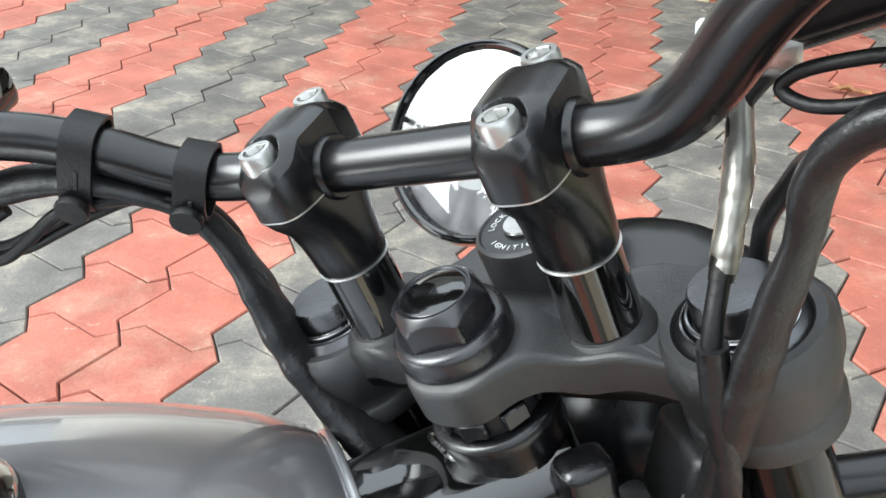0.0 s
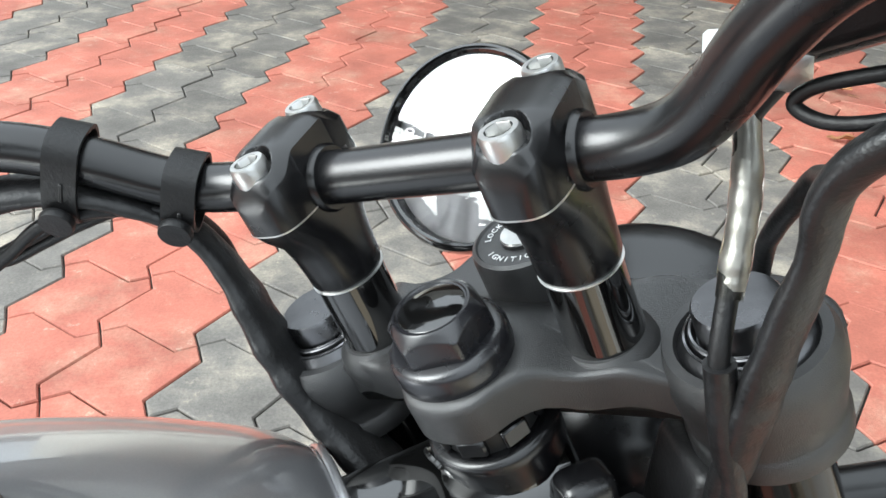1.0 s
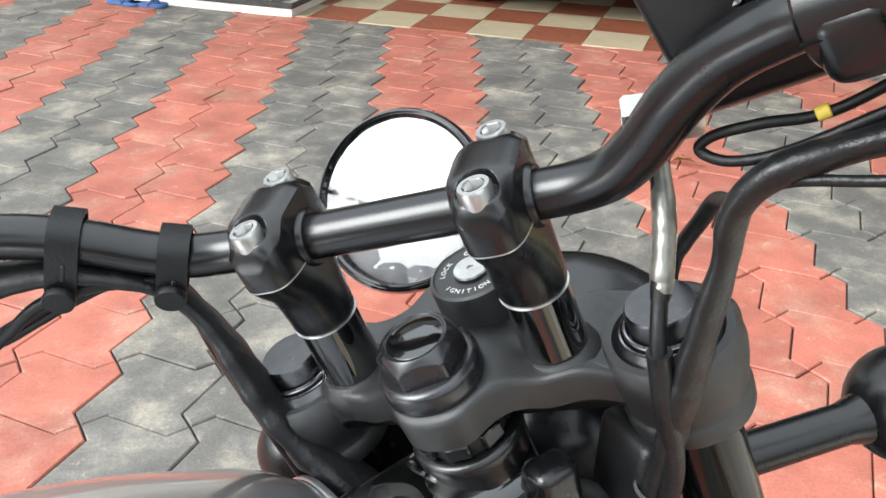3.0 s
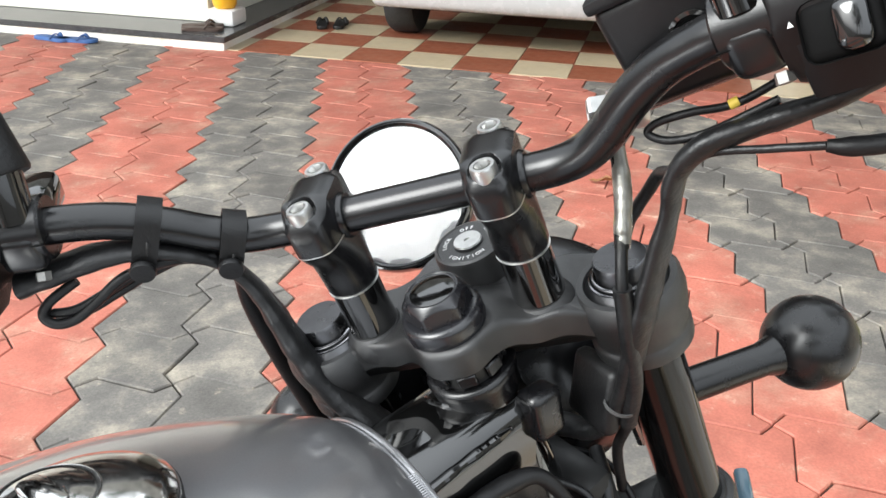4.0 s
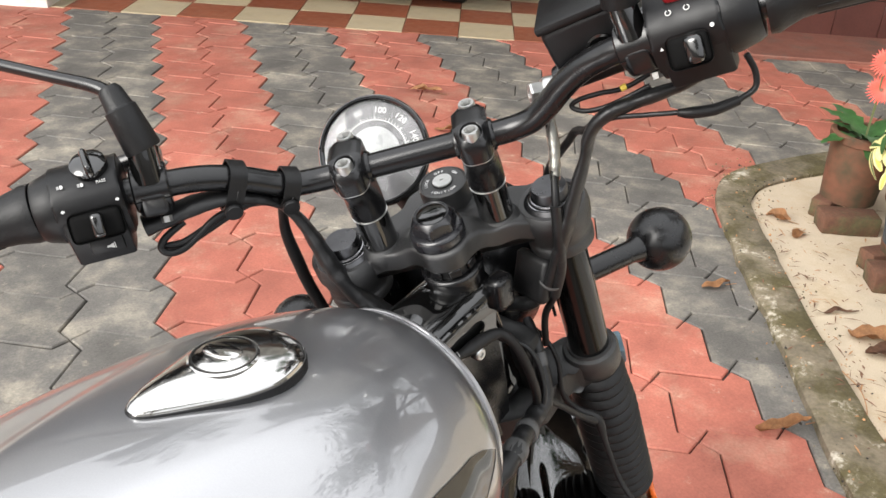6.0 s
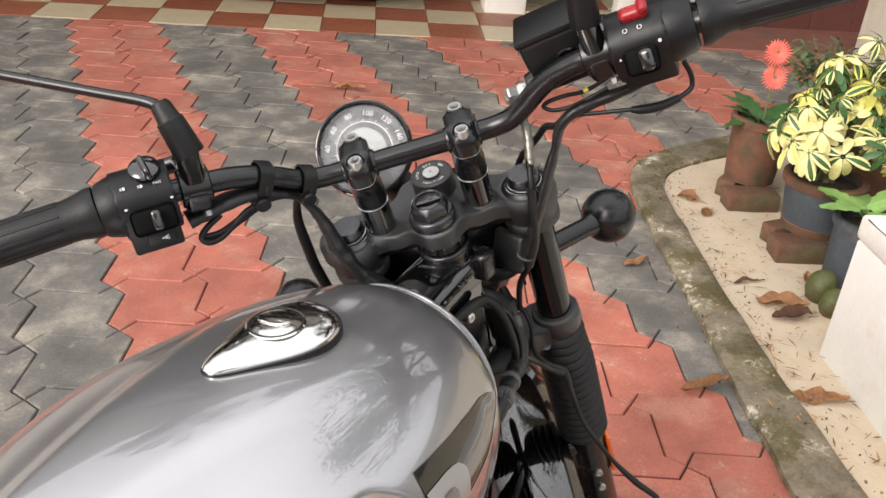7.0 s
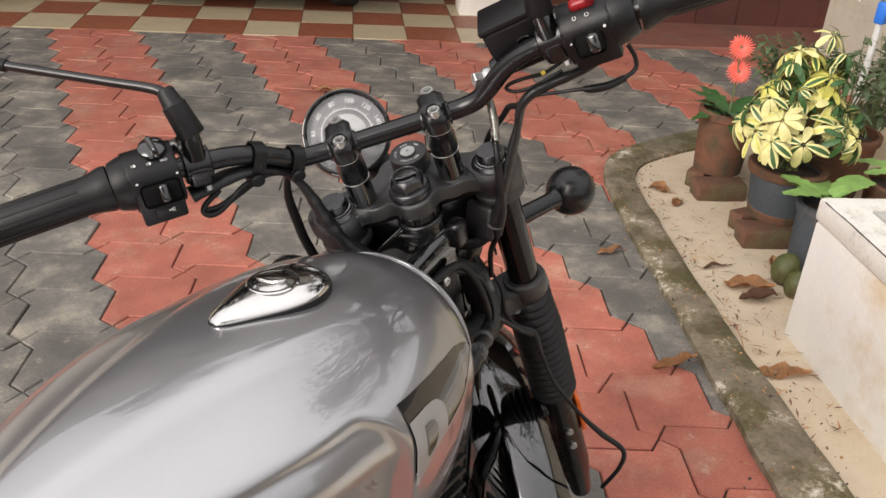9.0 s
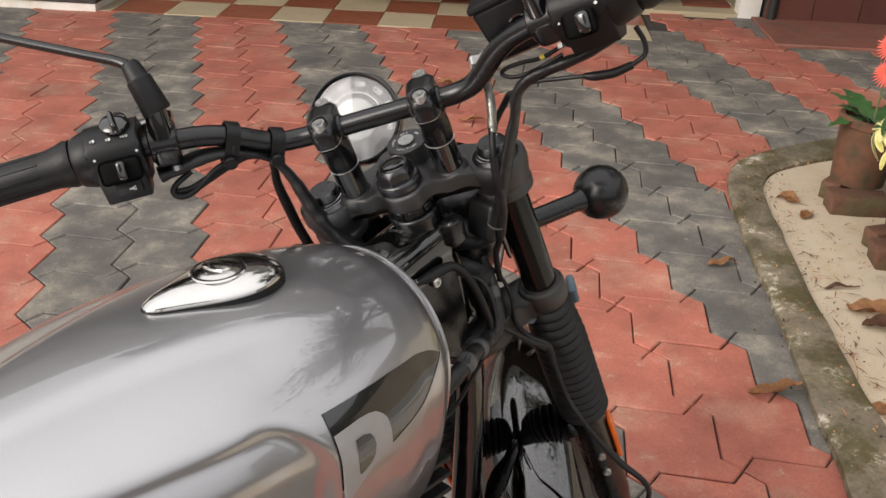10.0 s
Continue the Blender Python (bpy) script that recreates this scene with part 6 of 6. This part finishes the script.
tube([p * 0.997 + Vector((0, 0.003, 0)) for p in rim], 0.0022, 8, 1, flat=0.7, bm=bm)
seam = bk("tank_seam", bm, TANK, tank, "rolled seam along the front edge of the tank")
bm = bmesh.new()
for k in range(64):
    p = tank_point(-0.043, 0.10 + 0.34 * k / 64)
    n_ = (p - Vector((0, -0.043, -0.19))).normalized()
    tube([p + n_ * 0.0012 + Vector((0, -0.002, 0)), p + n_ * 0.0020 + Vector((0, 0.001, 0)), p + n_ * 0.0014 + Vector((0, 0.003, 0))], 0.0004, 5, 1, bm=bm)
bk("seam_crimp", bm, TANK, seam)
bm = bmesh.new()
inner_rim = []
for k in range(61):
    p = tank_point(-0.046, -1 + 2 * k / 60)
    inner_rim.append((bm.verts.new(p), bm.verts.new(Vector((p.x * 0.35, -0.07, -0.13 + (p.z + 0.13) * 0.35)))))
for a, b in zip(inner_rim, inner_rim[1:]):
    bm.faces.new((a[0], b[0], b[1], a[1]))
bk("tank_front", bm, DARK, tank)
# dark side band with a pale plain emblem
def tank_a(y, z):
    lo_, hi_ = 0.0, 1.0
    for _ in range(24):
        mid_ = (lo_ + hi_) / 2
        if tank_point(y, mid_).z > z:
            lo_ = mid_
        else:
            hi_ = mid_
    return lo_


def skin_patch(y0, y1, top, bot, lift, ny=26, na=12):
    """A thin sheet on the tank's right flank between two heights, as functions of y."""
    bm = bmesh.new()
    rows = []
    for i in range(ny + 1):
        y = y0 + (y1 - y0) * i / ny
        a0, a1 = tank_a(y, top(y)), tank_a(y, bot(y))
        row = []
        for k in range(na + 1):
            p = tank_point(y, a0 + (a1 - a0) * k / na)
            row.append(bm.verts.new(p + (p - Vector((0, y, -0.19))).normalized() * lift))
        rows.append(row)
    for a, b in zip(rows, rows[1:]):
        for k in range(na):
            bm.faces.new((a[k], a[k + 1], b[k + 1], b[k]))
    return bm


def along(*knots):
    """A height that runs smoothly through (y, z) knots, given from the front backwards."""
    ys_, zs_ = [-p[0] for p in knots], [p[1] for p in knots]
    return lambda y: float(np.interp(-y, ys_, zs_))


band_top = along((-0.066, -0.150), (-0.074, -0.1445), (-0.085, -0.1385), (-0.106, -0.1315), (-0.150, -0.1255), (-0.187, -0.1223), (-0.240, -0.1200))
band_low = along((-0.066, -0.151), (-0.084, -0.160), (-0.100, -0.1685), (-0.117, -0.175), (-0.140, -0.179), (-0.166, -0.182), (-0.204, -0.1875), (-0.240, -0.193))
band = bk("side_band", skin_patch(-0.066, -0.2350, band_top, band_low, 0.0012), GLOSS, tank, "gloss black side band")
pinstripe = bk("pinstripe", skin_patch(-0.066, -0.2350, lambda y: band_low(y) + 0.0012, lambda y: band_low(y) - 0.0012, 0.0018, 40, 2), SILVER_PRINT, band, "thin silver pinstripe under the band")
# the emblem: a rounded plain shape, closed by the pinstripe, with a rounded opening
bk("emblem", skin_patch(-0.1698, -0.2345, along((-0.1698, -0.1640), (-0.1712, -0.1545), (-0.1750, -0.1480), (-0.183, -0.1415), (-0.192, -0.1388), (-0.204, -0.1375), (-0.2420, -0.1375)), lambda y: min(band_low(y), -0.1690 - 0.6 * (-0.1698 - y)), 0.0022, 44, 8), SILVER_PRINT, band, "plain silver-grey emblem shape")
bk("emblem_hole", skin_patch(-0.1925, -0.2150, along((-0.1925, -0.1660), (-0.1937, -0.1590), (-0.1975, -0.1535), (-0.205, -0.1508), (-0.2150, -0.1505)), along((-0.1925, -0.1665), (-0.1950, -0.1750), (-0.2000, -0.1805), (-0.2080, -0.1835), (-0.2150, -0.1845)), 0.0030, 30, 6), GLOSS, band)

# chrome filler cap: teardrop plate with a raised lid
CAPM = BK @ pose(0.001, -0.215, -0.056, 1.5, 0, -7)
tear = rounded([(0.0, 0.052), (0.026, 0.044), (0.041, 0.018), (0.040, -0.012), (0.027, -0.046), (0.012, -0.076), (0.0, -0.083), (-0.012, -0.076), (-0.027, -0.046), (-0.040, -0.012), (-0.041, 0.018), (-0.026, 0.044)], 4)
bm = bmesh.new()
lev = [(1.0, -0.012), (1.0, 0.002), (0.97, 0.0045), (0.85, 0.009), (0.66, 0.0125), (0.40, 0.0145), (0.15, 0.015)]
rings = [[bm.verts.new((x * k, y * k, z)) for x, y in tear] for k, z in lev]
for a, b in zip(rings, rings[1:]):
    for k in range(len(a)):
        bm.faces.new((a[k], a[(k + 1) % len(a)], b[(k + 1) % len(a)], b[k]))
bm.faces.new(rings[-1])
cap = part("filler_cap", bm, CHROME, tank, CAPM, "chrome teardrop filler cap")
part("cap_seal", slab([(x * 1.022, y * 1.016) for x, y in tear], -0.012, 0.0006, 0.001, 1), RUBBER, cap, CAPM)
bm = lathe([(0.0280, 0.0085), (0.0268, 0.0138), (0.0252, 0.0150), (0.0236, 0.0148), (0.0216, 0.0150), (0.0190, 0.0163), (0.010, 0.0172), (0, 0.0174)], 40, m=pose(0.0, -0.008, 0.0))
part("cap_lid", bm, CHROME, cap, CAPM)
part("key_cover", slab(rounded([(-0.014, -0.006), (0.010, -0.007), (0.015, 0), (0.010, 0.007), (-0.014, 0.006)], 4), 0.0160, 0.0188, 0.0013, 2, m=pose(0, -0.008, 0, 0, 0, 25)), CHROME, cap, CAPM)

# ---- cables ----
# left loom: from the switch along the bar, under two straps, down past the yoke
loom = st("cable_loom", tube([(-0.226, -0.028, 0.083), (-0.205, -0.020, 0.082), (-0.178, -0.010, 0.079), (-0.153, -0.001, 0.069), (-0.132, 0.012, 0.047), (-0.1225, 0.0165, 0.028), (-0.1155, 0.0150, 0.004), (-0.1100, 0.0090, -0.028), (-0.1040, 0.0060, -0.052), (-0.095, 0.0040, -0.078), (-0.072, -0.006, -0.115)],
                              [0.0120, 0.0125, 0.0110, 0.0082, 0.0078, 0.0100, 0.0140, 0.0165, 0.0185, 0.0185], 20, 10, flat=0.56, wob=0.14), SLEEVE, label="black sleeved cable loom strapped to the handlebar")
st("clutch_cable", tube([(-0.20, 0.03, 0.085), (-0.17, 0.012, 0.078), (-0.150, 0.008, 0.066), (-0.130, 0.021, 0.042), (-0.138, 0.036, 0.014), (-0.145, 0.039, -0.012), (-0.148, 0.040, -0.05), (-0.149, 0.040, -0.09), (-0.140, 0.03, -0.17)], [0.0036, 0.0036, 0.0036, 0.0036, 0.005, 0.0062, 0.0062, 0.0062], 12, 8), RUBBER, label="black clutch cable")
st("wire_loop", tube([(-0.128, 0.012, 0.047), (-0.148, -0.002, 0.060), (-0.172, -0.013, 0.063), (-0.192, -0.023, 0.056), (-0.206, -0.030, 0.052), (-0.2165, -0.0345, 0.0545), (-0.2205, -0.0345, 0.0620), (-0.214, -0.030, 0.0680), (-0.198, -0.019, 0.0715)], 0.0032, 10, 8), RUBBER, label="thin black wire looped under the bar")
st("wire_loop", tube([(-0.23, -0.005, 0.09), (-0.20, 0.012, 0.085), (-0.175, 0.016, 0.082), (-0.15, 0.018, 0.07)], 0.0018, 8, 8), CRIMP, label="thin bare metal-sheathed wire under the bar")
for dy, dz in ((0.0, 0.0), (0.005, -0.006)):
    st("switch_wire", tube([(-0.222, -0.030 + dy, 0.060 + dz), (-0.205, -0.026 + dy, 0.056 + dz), (-0.185, -0.017 + dy, 0.058 + dz), (-0.165, -0.007 + dy, 0.060 + dz), (-0.146, 0.003 + dy, 0.056 + dz * 0.5), (-0.128, 0.013, 0.044)], 0.0030, 10, 8), RUBBER, label="black switch wire running to the cable strap")
for sx, sag in ((-0.1465, 0.0), (-0.1115, 0.0095)):
    m = bar_frame(-1, -sx)
    bm = bmesh.new()
    ring = rounded([(-0.0145, 0.004), (-0.010, 0.0125), (0.0, 0.0145), (0.010, 0.0125), (0.0145, 0.002), (0.013, -0.012), (0.003, -0.026), (-0.008, -0.028), (-0.015, -0.018)], 4)
    ring = [(x, y + sag * ease(-0.004, -0.022, y)) for x, y in ring]
    inner_r = [(x * 0.87, y * 0.9 - 0.0003) for x, y in ring]
    r4 = []
    for xx in (-0.0072, 0.0072):
        r4.append([bm.verts.new((xx, a, b)) for a, b in ring])
        r4.append([bm.verts.new((xx, a, b)) for a, b in inner_r])
    n_ = len(ring)
    for k in range(n_):
        j = (k + 1) % n_
        bm.faces.new((r4[0][k], r4[0][j], r4[2][j], r4[2][k]))
        bm.faces.new((r4[1][k], r4[3][k], r4[3][j], r4[1][j]))
        bm.faces.new((r4[0][k], r4[1][k], r4[1][j], r4[0][j]))
        bm.faces.new((r4[2][k], r4[2][j], r4[3][j], r4[3][k]))
    bmesh.ops.transform(bm, matrix=m, verts=bm.verts)
    sp = st("rubber_strap", bm, RUBBER, bars, "matt black rubber cable strap")
    st("strap_button", lathe([(0.0072, 0), (0.0078, 0.002), (0.0072, 0.0042), (0, 0.0046)], 24, m=m @ pose(0.0, -0.0155, -0.0225 + sag, 105, 0, 0)), RUBBER, sp)
    st("strap_slot", rbox(0.0016, 0.001, 0.009, 0.0003, 1, m=m @ pose(0.001, -0.0156, -0.009)), DARK, sp)

# right loom and brake hose
st("cable_loom", tube([(0.25, -0.006, 0.076), (0.225, -0.002, 0.066), (0.19, 0.0, 0.060), (0.163, 0.0, 0.055), (0.147, 0.0, 0.042), (0.1385, 0.0, 0.018), (0.1255, -0.004, -0.010), (0.1105, -0.0075, -0.045), (0.0960, -0.0075, -0.080), (0.079, -0.004, -0.118), (0.060, 0.004, -0.142), (0.03, 0.02, -0.148)],
                      [0.007, 0.0085, 0.0102, 0.0105, 0.0090, 0.0075, 0.0100, 0.0108, 0.0095, 0.009, 0.010, 0.010], 20, 10, flat=0.60, wob=0.12, twist=0.6), SLEEVE, label="black sleeved cable loom from the right switch")
hose = st("brake_hose", tube([BJ + Vector((0.003, -0.004, -0.006)), (0.117, 0.040, 0.040), (0.1165, 0.026, 0.024), (0.109, 0.003, -0.002), (0.105, -0.009, -0.02), (0.1015, -0.012, -0.05), (0.096, -0.011, -0.09), (0.084, -0.008, -0.127), (0.07, 0.0, -0.16), (0.062, 0.008, -0.21)], 0.0036, 14, 8), RUBBER, label="black brake hose with a clear sleeve")
st("clear_sleeve", tube([(0.1178, 0.044, 0.046), (0.117, 0.032, 0.031), (0.1155, 0.022, 0.020), (0.1125, 0.012, 0.009), (0.1105, 0.006, 0.001)], [0.0037, 0.0037, 0.0037, 0.0038, 0.0043, 0.0044, 0.0039, 0.0044, 0.0044, 0.0039, 0.0043, 0.0038, 0.0037, 0.0043, 0.0043, 0.0037, 0.0040, 0.0037], 18, 16), CRIMP, hose, "dull steel hose crimp")
st("clear_sleeve", tube([(0.1178, 0.044, 0.046), (0.117, 0.032, 0.031), (0.1155, 0.022, 0.020), (0.1125, 0.012, 0.009), (0.1098, 0.004, -0.001)], [0.0045, 0.0045, 0.0046, 0.0052, 0.0053, 0.0053, 0.0052, 0.0049, 0.0052, 0.0052, 0.0047, 0.0045], 18, 12, wob=0.02, caps=False), CLEAR, hose, "clear plastic sleeve")
st("hose_jacket", tube([(0.1055, -0.0085, -0.018), (0.1015, -0.012, -0.05), (0.096, -0.011, -0.09), (0.084, -0.008, -0.127)], 0.0055, 14, 8), SLEEVE, hose)
st("hose_marking", text_mesh("28", 0.0048, Matrix.Translation((0.1068, -0.0070, -0.0097)) @ pose(0, 0, 0, 55, 0, 0) @ pose(0, 0, 0, 0, 0, 80)), WHITE_MARK, hose, smooth=False)
st("cable_tie", lathe([(0.0102, -0.0012), (0.0109, -0.0012), (0.0109, 0.0012), (0.0102, 0.0012)], 28, m=Matrix.Translation((0.0835, -0.0065, -0.110)) @ pose(0, 0, 0, 0, 30, 0), closed=True), TAPE, label="grey cable tie round the hoses")
st("throttle_cable", tube([(0.150, 0.004, 0.046), (0.1445, 0.012, 0.036), (0.137, 0.030, 0.025), (0.1285, 0.034, 0.013), (0.118, 0.042, -0.004), (0.106, 0.062, -0.035), (0.08, 0.09, -0.12)], 0.0038, 12, 8), RUBBER, label="black throttle cable behind the bar")
st("wire_loop", tube([(0.215, 0.014, 0.078), (0.183, 0.013, 0.067), (0.160, 0.014, 0.067), (0.143, 0.017, 0.064), (0.137, 0.017, 0.059), (0.147, 0.012, 0.055), (0.167, 0.007, 0.058), (0.2, 0.002, 0.070)], 0.0022, 10, 8), RUBBER, label="black wire loop behind the right bar")
st("wire_end", lathe([(0.0023, 0), (0.0027, 0.0004), (0.0027, 0.0046), (0.0023, 0.005)], 14, m=between((0.178, 0.013, 0.0666), (0.195, 0.0133, 0.071)), caps=False), YELLOW_TAPE, label="yellow tape ring on the wire loop")
w_ = st("connector", tube([(0.215, -0.018, 0.052), (0.225, -0.02, 0.050), (0.243, -0.022, 0.049), (0.262, -0.022, 0.052)], [0.0030, 0.0048, 0.0048, 0.0040], 16, 6), RUBBER, label="black inline cable connector under the right switch")
st("connector_lead", tube([(0.262, -0.022, 0.052), (0.275, -0.02, 0.058), (0.277, -0.016, 0.07), (0.272, -0.012, 0.085)], 0.0026, 10, 8), SLEEVE, w_)
st("connector_lead", tube([(0.215, -0.018, 0.052), (0.19, -0.010, 0.052), (0.165, -0.003, 0.052), (0.15, 0.0, 0.044)], 0.0022, 10, 8), SLEEVE, w_)

# hoses and wires beside the steering head
h_ = bk("brake_line", tube([(0.040, -0.06, -0.126), (0.0405, -0.03, -0.125), (0.041, -0.008, -0.125), (0.0415, 0.004, -0.1245), (0.042, 0.020, -0.1225), (0.0465, 0.0385, -0.1215), (0.055, 0.050, -0.133), (0.0625, 0.058, -0.152), (0.066, 0.068, -0.178), (0.066, 0.078, -0.205), (0.06, 0.085, -0.24)], [0.0044, 0.0044, 0.0044, 0.0064, 0.0066, 0.0054, 0.0048, 0.0046, 0.0046, 0.0046, 0.0046], 14, 8), RUBBER, label="black rubber hose at the steering head")
bk("hose_marking", text_mesh("HL SAE J", 0.0055, Matrix.Translation((0.0430, -0.024, -0.1205)) @ pose(0, 0, 0, 0, 0, 88) @ pose(0, 0, 0, 35, 0, 0)), WHITE_MARK, h_, smooth=False)
lm = bk("taped_loom", tube([(0.02, 0.118, -0.150), (0.036, 0.110, -0.160), (0.048, 0.104, -0.178), (0.058, 0.100, -0.200), (0.064, 0.092, -0.217), (0.070, 0.070, -0.223), (0.080, 0.045, -0.218), (0.090, 0.022, -0.212), (0.100, -0.01, -0.215), (0.10, -0.05, -0.235)], [0.005, 0.0055, 0.0065, 0.0088, 0.0102, 0.0106, 0.0104, 0.0100, 0.0098, 0.0098], 18, 12, wob=0.16), SLEEVE, label="taped wiring loom beside the frame")
for q0, q1 in (((0.0795, 0.046, -0.2185), (0.0845, 0.035, -0.2155)), ((0.0935, 0.012, -0.2125), (0.0985, -0.004, -0.2145)), ((0.0455, 0.1055, -0.1735), (0.0515, 0.1030, -0.1855))):
    bk("tape_wrap", tube([q0, tuple((a + b) / 2 for a, b in zip(q0, q1)), q1], [0.0114, 0.0114, 0.0110] if q0[0] > 0.06 else [0.0074, 0.0079, 0.0079], 16, 6, wob=0.12), TAPE, lm, "grey cloth tape wrap")
bk("loom_branch", tube([(0.066, 0.094, -0.214), (0.072, 0.115, -0.232), (0.080, 0.138, -0.252), (0.087, 0.158, -0.266)], [0.0045, 0.0036, 0.0036, 0.0050], 12, 8, wob=0.2), SLEEVE, lm)
bk("sensor_wire", tube([(-0.02, 0.10, -0.155), (-0.005, 0.118, -0.164), (0.018, 0.126, -0.163), (0.039, 0.127, -0.171), (0.053, 0.131, -0.195), (0.059, 0.1334, -0.2305), (0.070, 0.146, -0.253), (0.087, 0.161, -0.266), (0.098, 0.164, -0.293), (0.114, 0.168, -0.330), (0.135, 0.1704, -0.3556), (0.156, 0.183, -0.388), (0.183, 0.199, -0.420), (0.210, 0.218, -0.450), (0.197, 0.245, -0.505), (0.17, 0.25, -0.56)], [0.0026, 0.0026, 0.0026, 0.0026, 0.0026, 0.003, 0.0045, 0.0062, 0.0034, 0.0030, 0.0030, 0.0030, 0.0044, 0.0038, 0.0034, 0.0034], 10, 8), RUBBER, label="black sensor wire running down the fork")

bk("cable_guard", rbox(0.044, 0.014, 0.046, 0.006, 3, m=pose(0.044, 0.092, -0.082, -6, 0, -10)), RUBBER, frame_main, "matt black sheet guard beside the steering head")
bk("wire", tube([(0.02, 0.06, -0.145), (0.05, 0.085, -0.16), (0.07, 0.085, -0.21), (0.06, 0.06, -0.265), (0.045, 0.02, -0.32), (0.03, -0.04, -0.32)], 0.0028, 10, 8, wob=0.1), SLEEVE, label="black wire beside the steering head")
# two dark blocks added where the space round the head is in shade
bk("relay_box", rbox(0.03, 0.03, 0.05, 0.006, 2, m=pose(0.0, 0.085, -0.265, 15, 0, 10)), DARK, label="small dark block added to fill the shaded gap at the steering head")
bk("head_cover", rbox(0.09, 0.03, 0.12, 0.01, 2, m=pose(0.0, 0.12, -0.21, 22, 0, 0)), DARK, label="dark block added to fill the shaded gap behind the fork")

# ---- paving ----
verts, faces = paver_verts()
paving = tagged(part("paving", (lambda b: (bmesh.ops.create_grid(b, x_segments=1, y_segments=1, size=0.02), b)[1])(bmesh.new()), JOINT, at=pose(0, 0, -0.03)),
                "interlocking zigzag concrete pavers in red and grey strips", "paving", kind="structure")
TURN = Matrix.Rotation(TH, 4, "Z")
paver_me = {}
for m in (PAVER_RED, PAVER_GREY):
    me = bpy.data.meshes.new("paver")
    me.from_pydata(verts, [], faces)
    me.materials.append(m)
    paver_me[m.name] = me
near, rest = [], []
for i in range(-26, 22):
    for j in range(-22, 24):
        c = paver_here(i, j)
        if c is None:
            continue
        (near if -1.0 < c.x < 2.3 and 0.2 < c.y < 4.2 and (c.x - 0.55) ** 2 + (c.y - 2.0) ** 2 < 4.6 else rest).append((i, j))
near.sort(key=lambda q: (PO + PA * q[0] + PB * q[1] - Vector((0.6, 1.7))).length)
near, rest = near[:300], rest + near[300:]
rnd = random.Random(4)
for i, j in near:
    ob = new("paver", paver_me[paver_colour(i).name])
    c = PO + PA * i + PB * j
    ob.parent = paving
    ob.matrix_basis = pose(0, 0, 0.03) @ Matrix.Translation((c.x, c.y, rnd.uniform(-0.0025, 0.0015))) @ TURN @ pose(0, 0, 0, rnd.uniform(-0.35, 0.35), rnd.uniform(-0.35, 0.35), rnd.uniform(-0.25, 0.25))
far_v, far_f, far_m = [], [], []
for i, j in rest:
    c = PO + PA * i + PB * j
    m = Matrix.Translation((c.x, c.y, rnd.uniform(-0.0025, 0.0015))) @ TURN @ pose(0, 0, 0, rnd.uniform(-0.3, 0.3), rnd.uniform(-0.3, 0.3), 0)
    k = len(far_v)
    far_v += [m @ Vector(v) for v in verts]
    far_f += [tuple(k + q for q in f) for f in faces]
    far_m += [0 if paver_colour(i) is PAVER_RED else 1] * len(faces)
me = bpy.data.meshes.new("far_pavers")
me.from_pydata(far_v, [], far_f)
me.materials.append(PAVER_RED)
me.materials.append(PAVER_GREY)
me.polygons.foreach_set("material_index", far_m)
ob = new("far_pavers", me)
ob.parent = paving
ob.matrix_basis = pose(0, 0, 0.03)
tagged(ob, kind="stuff")
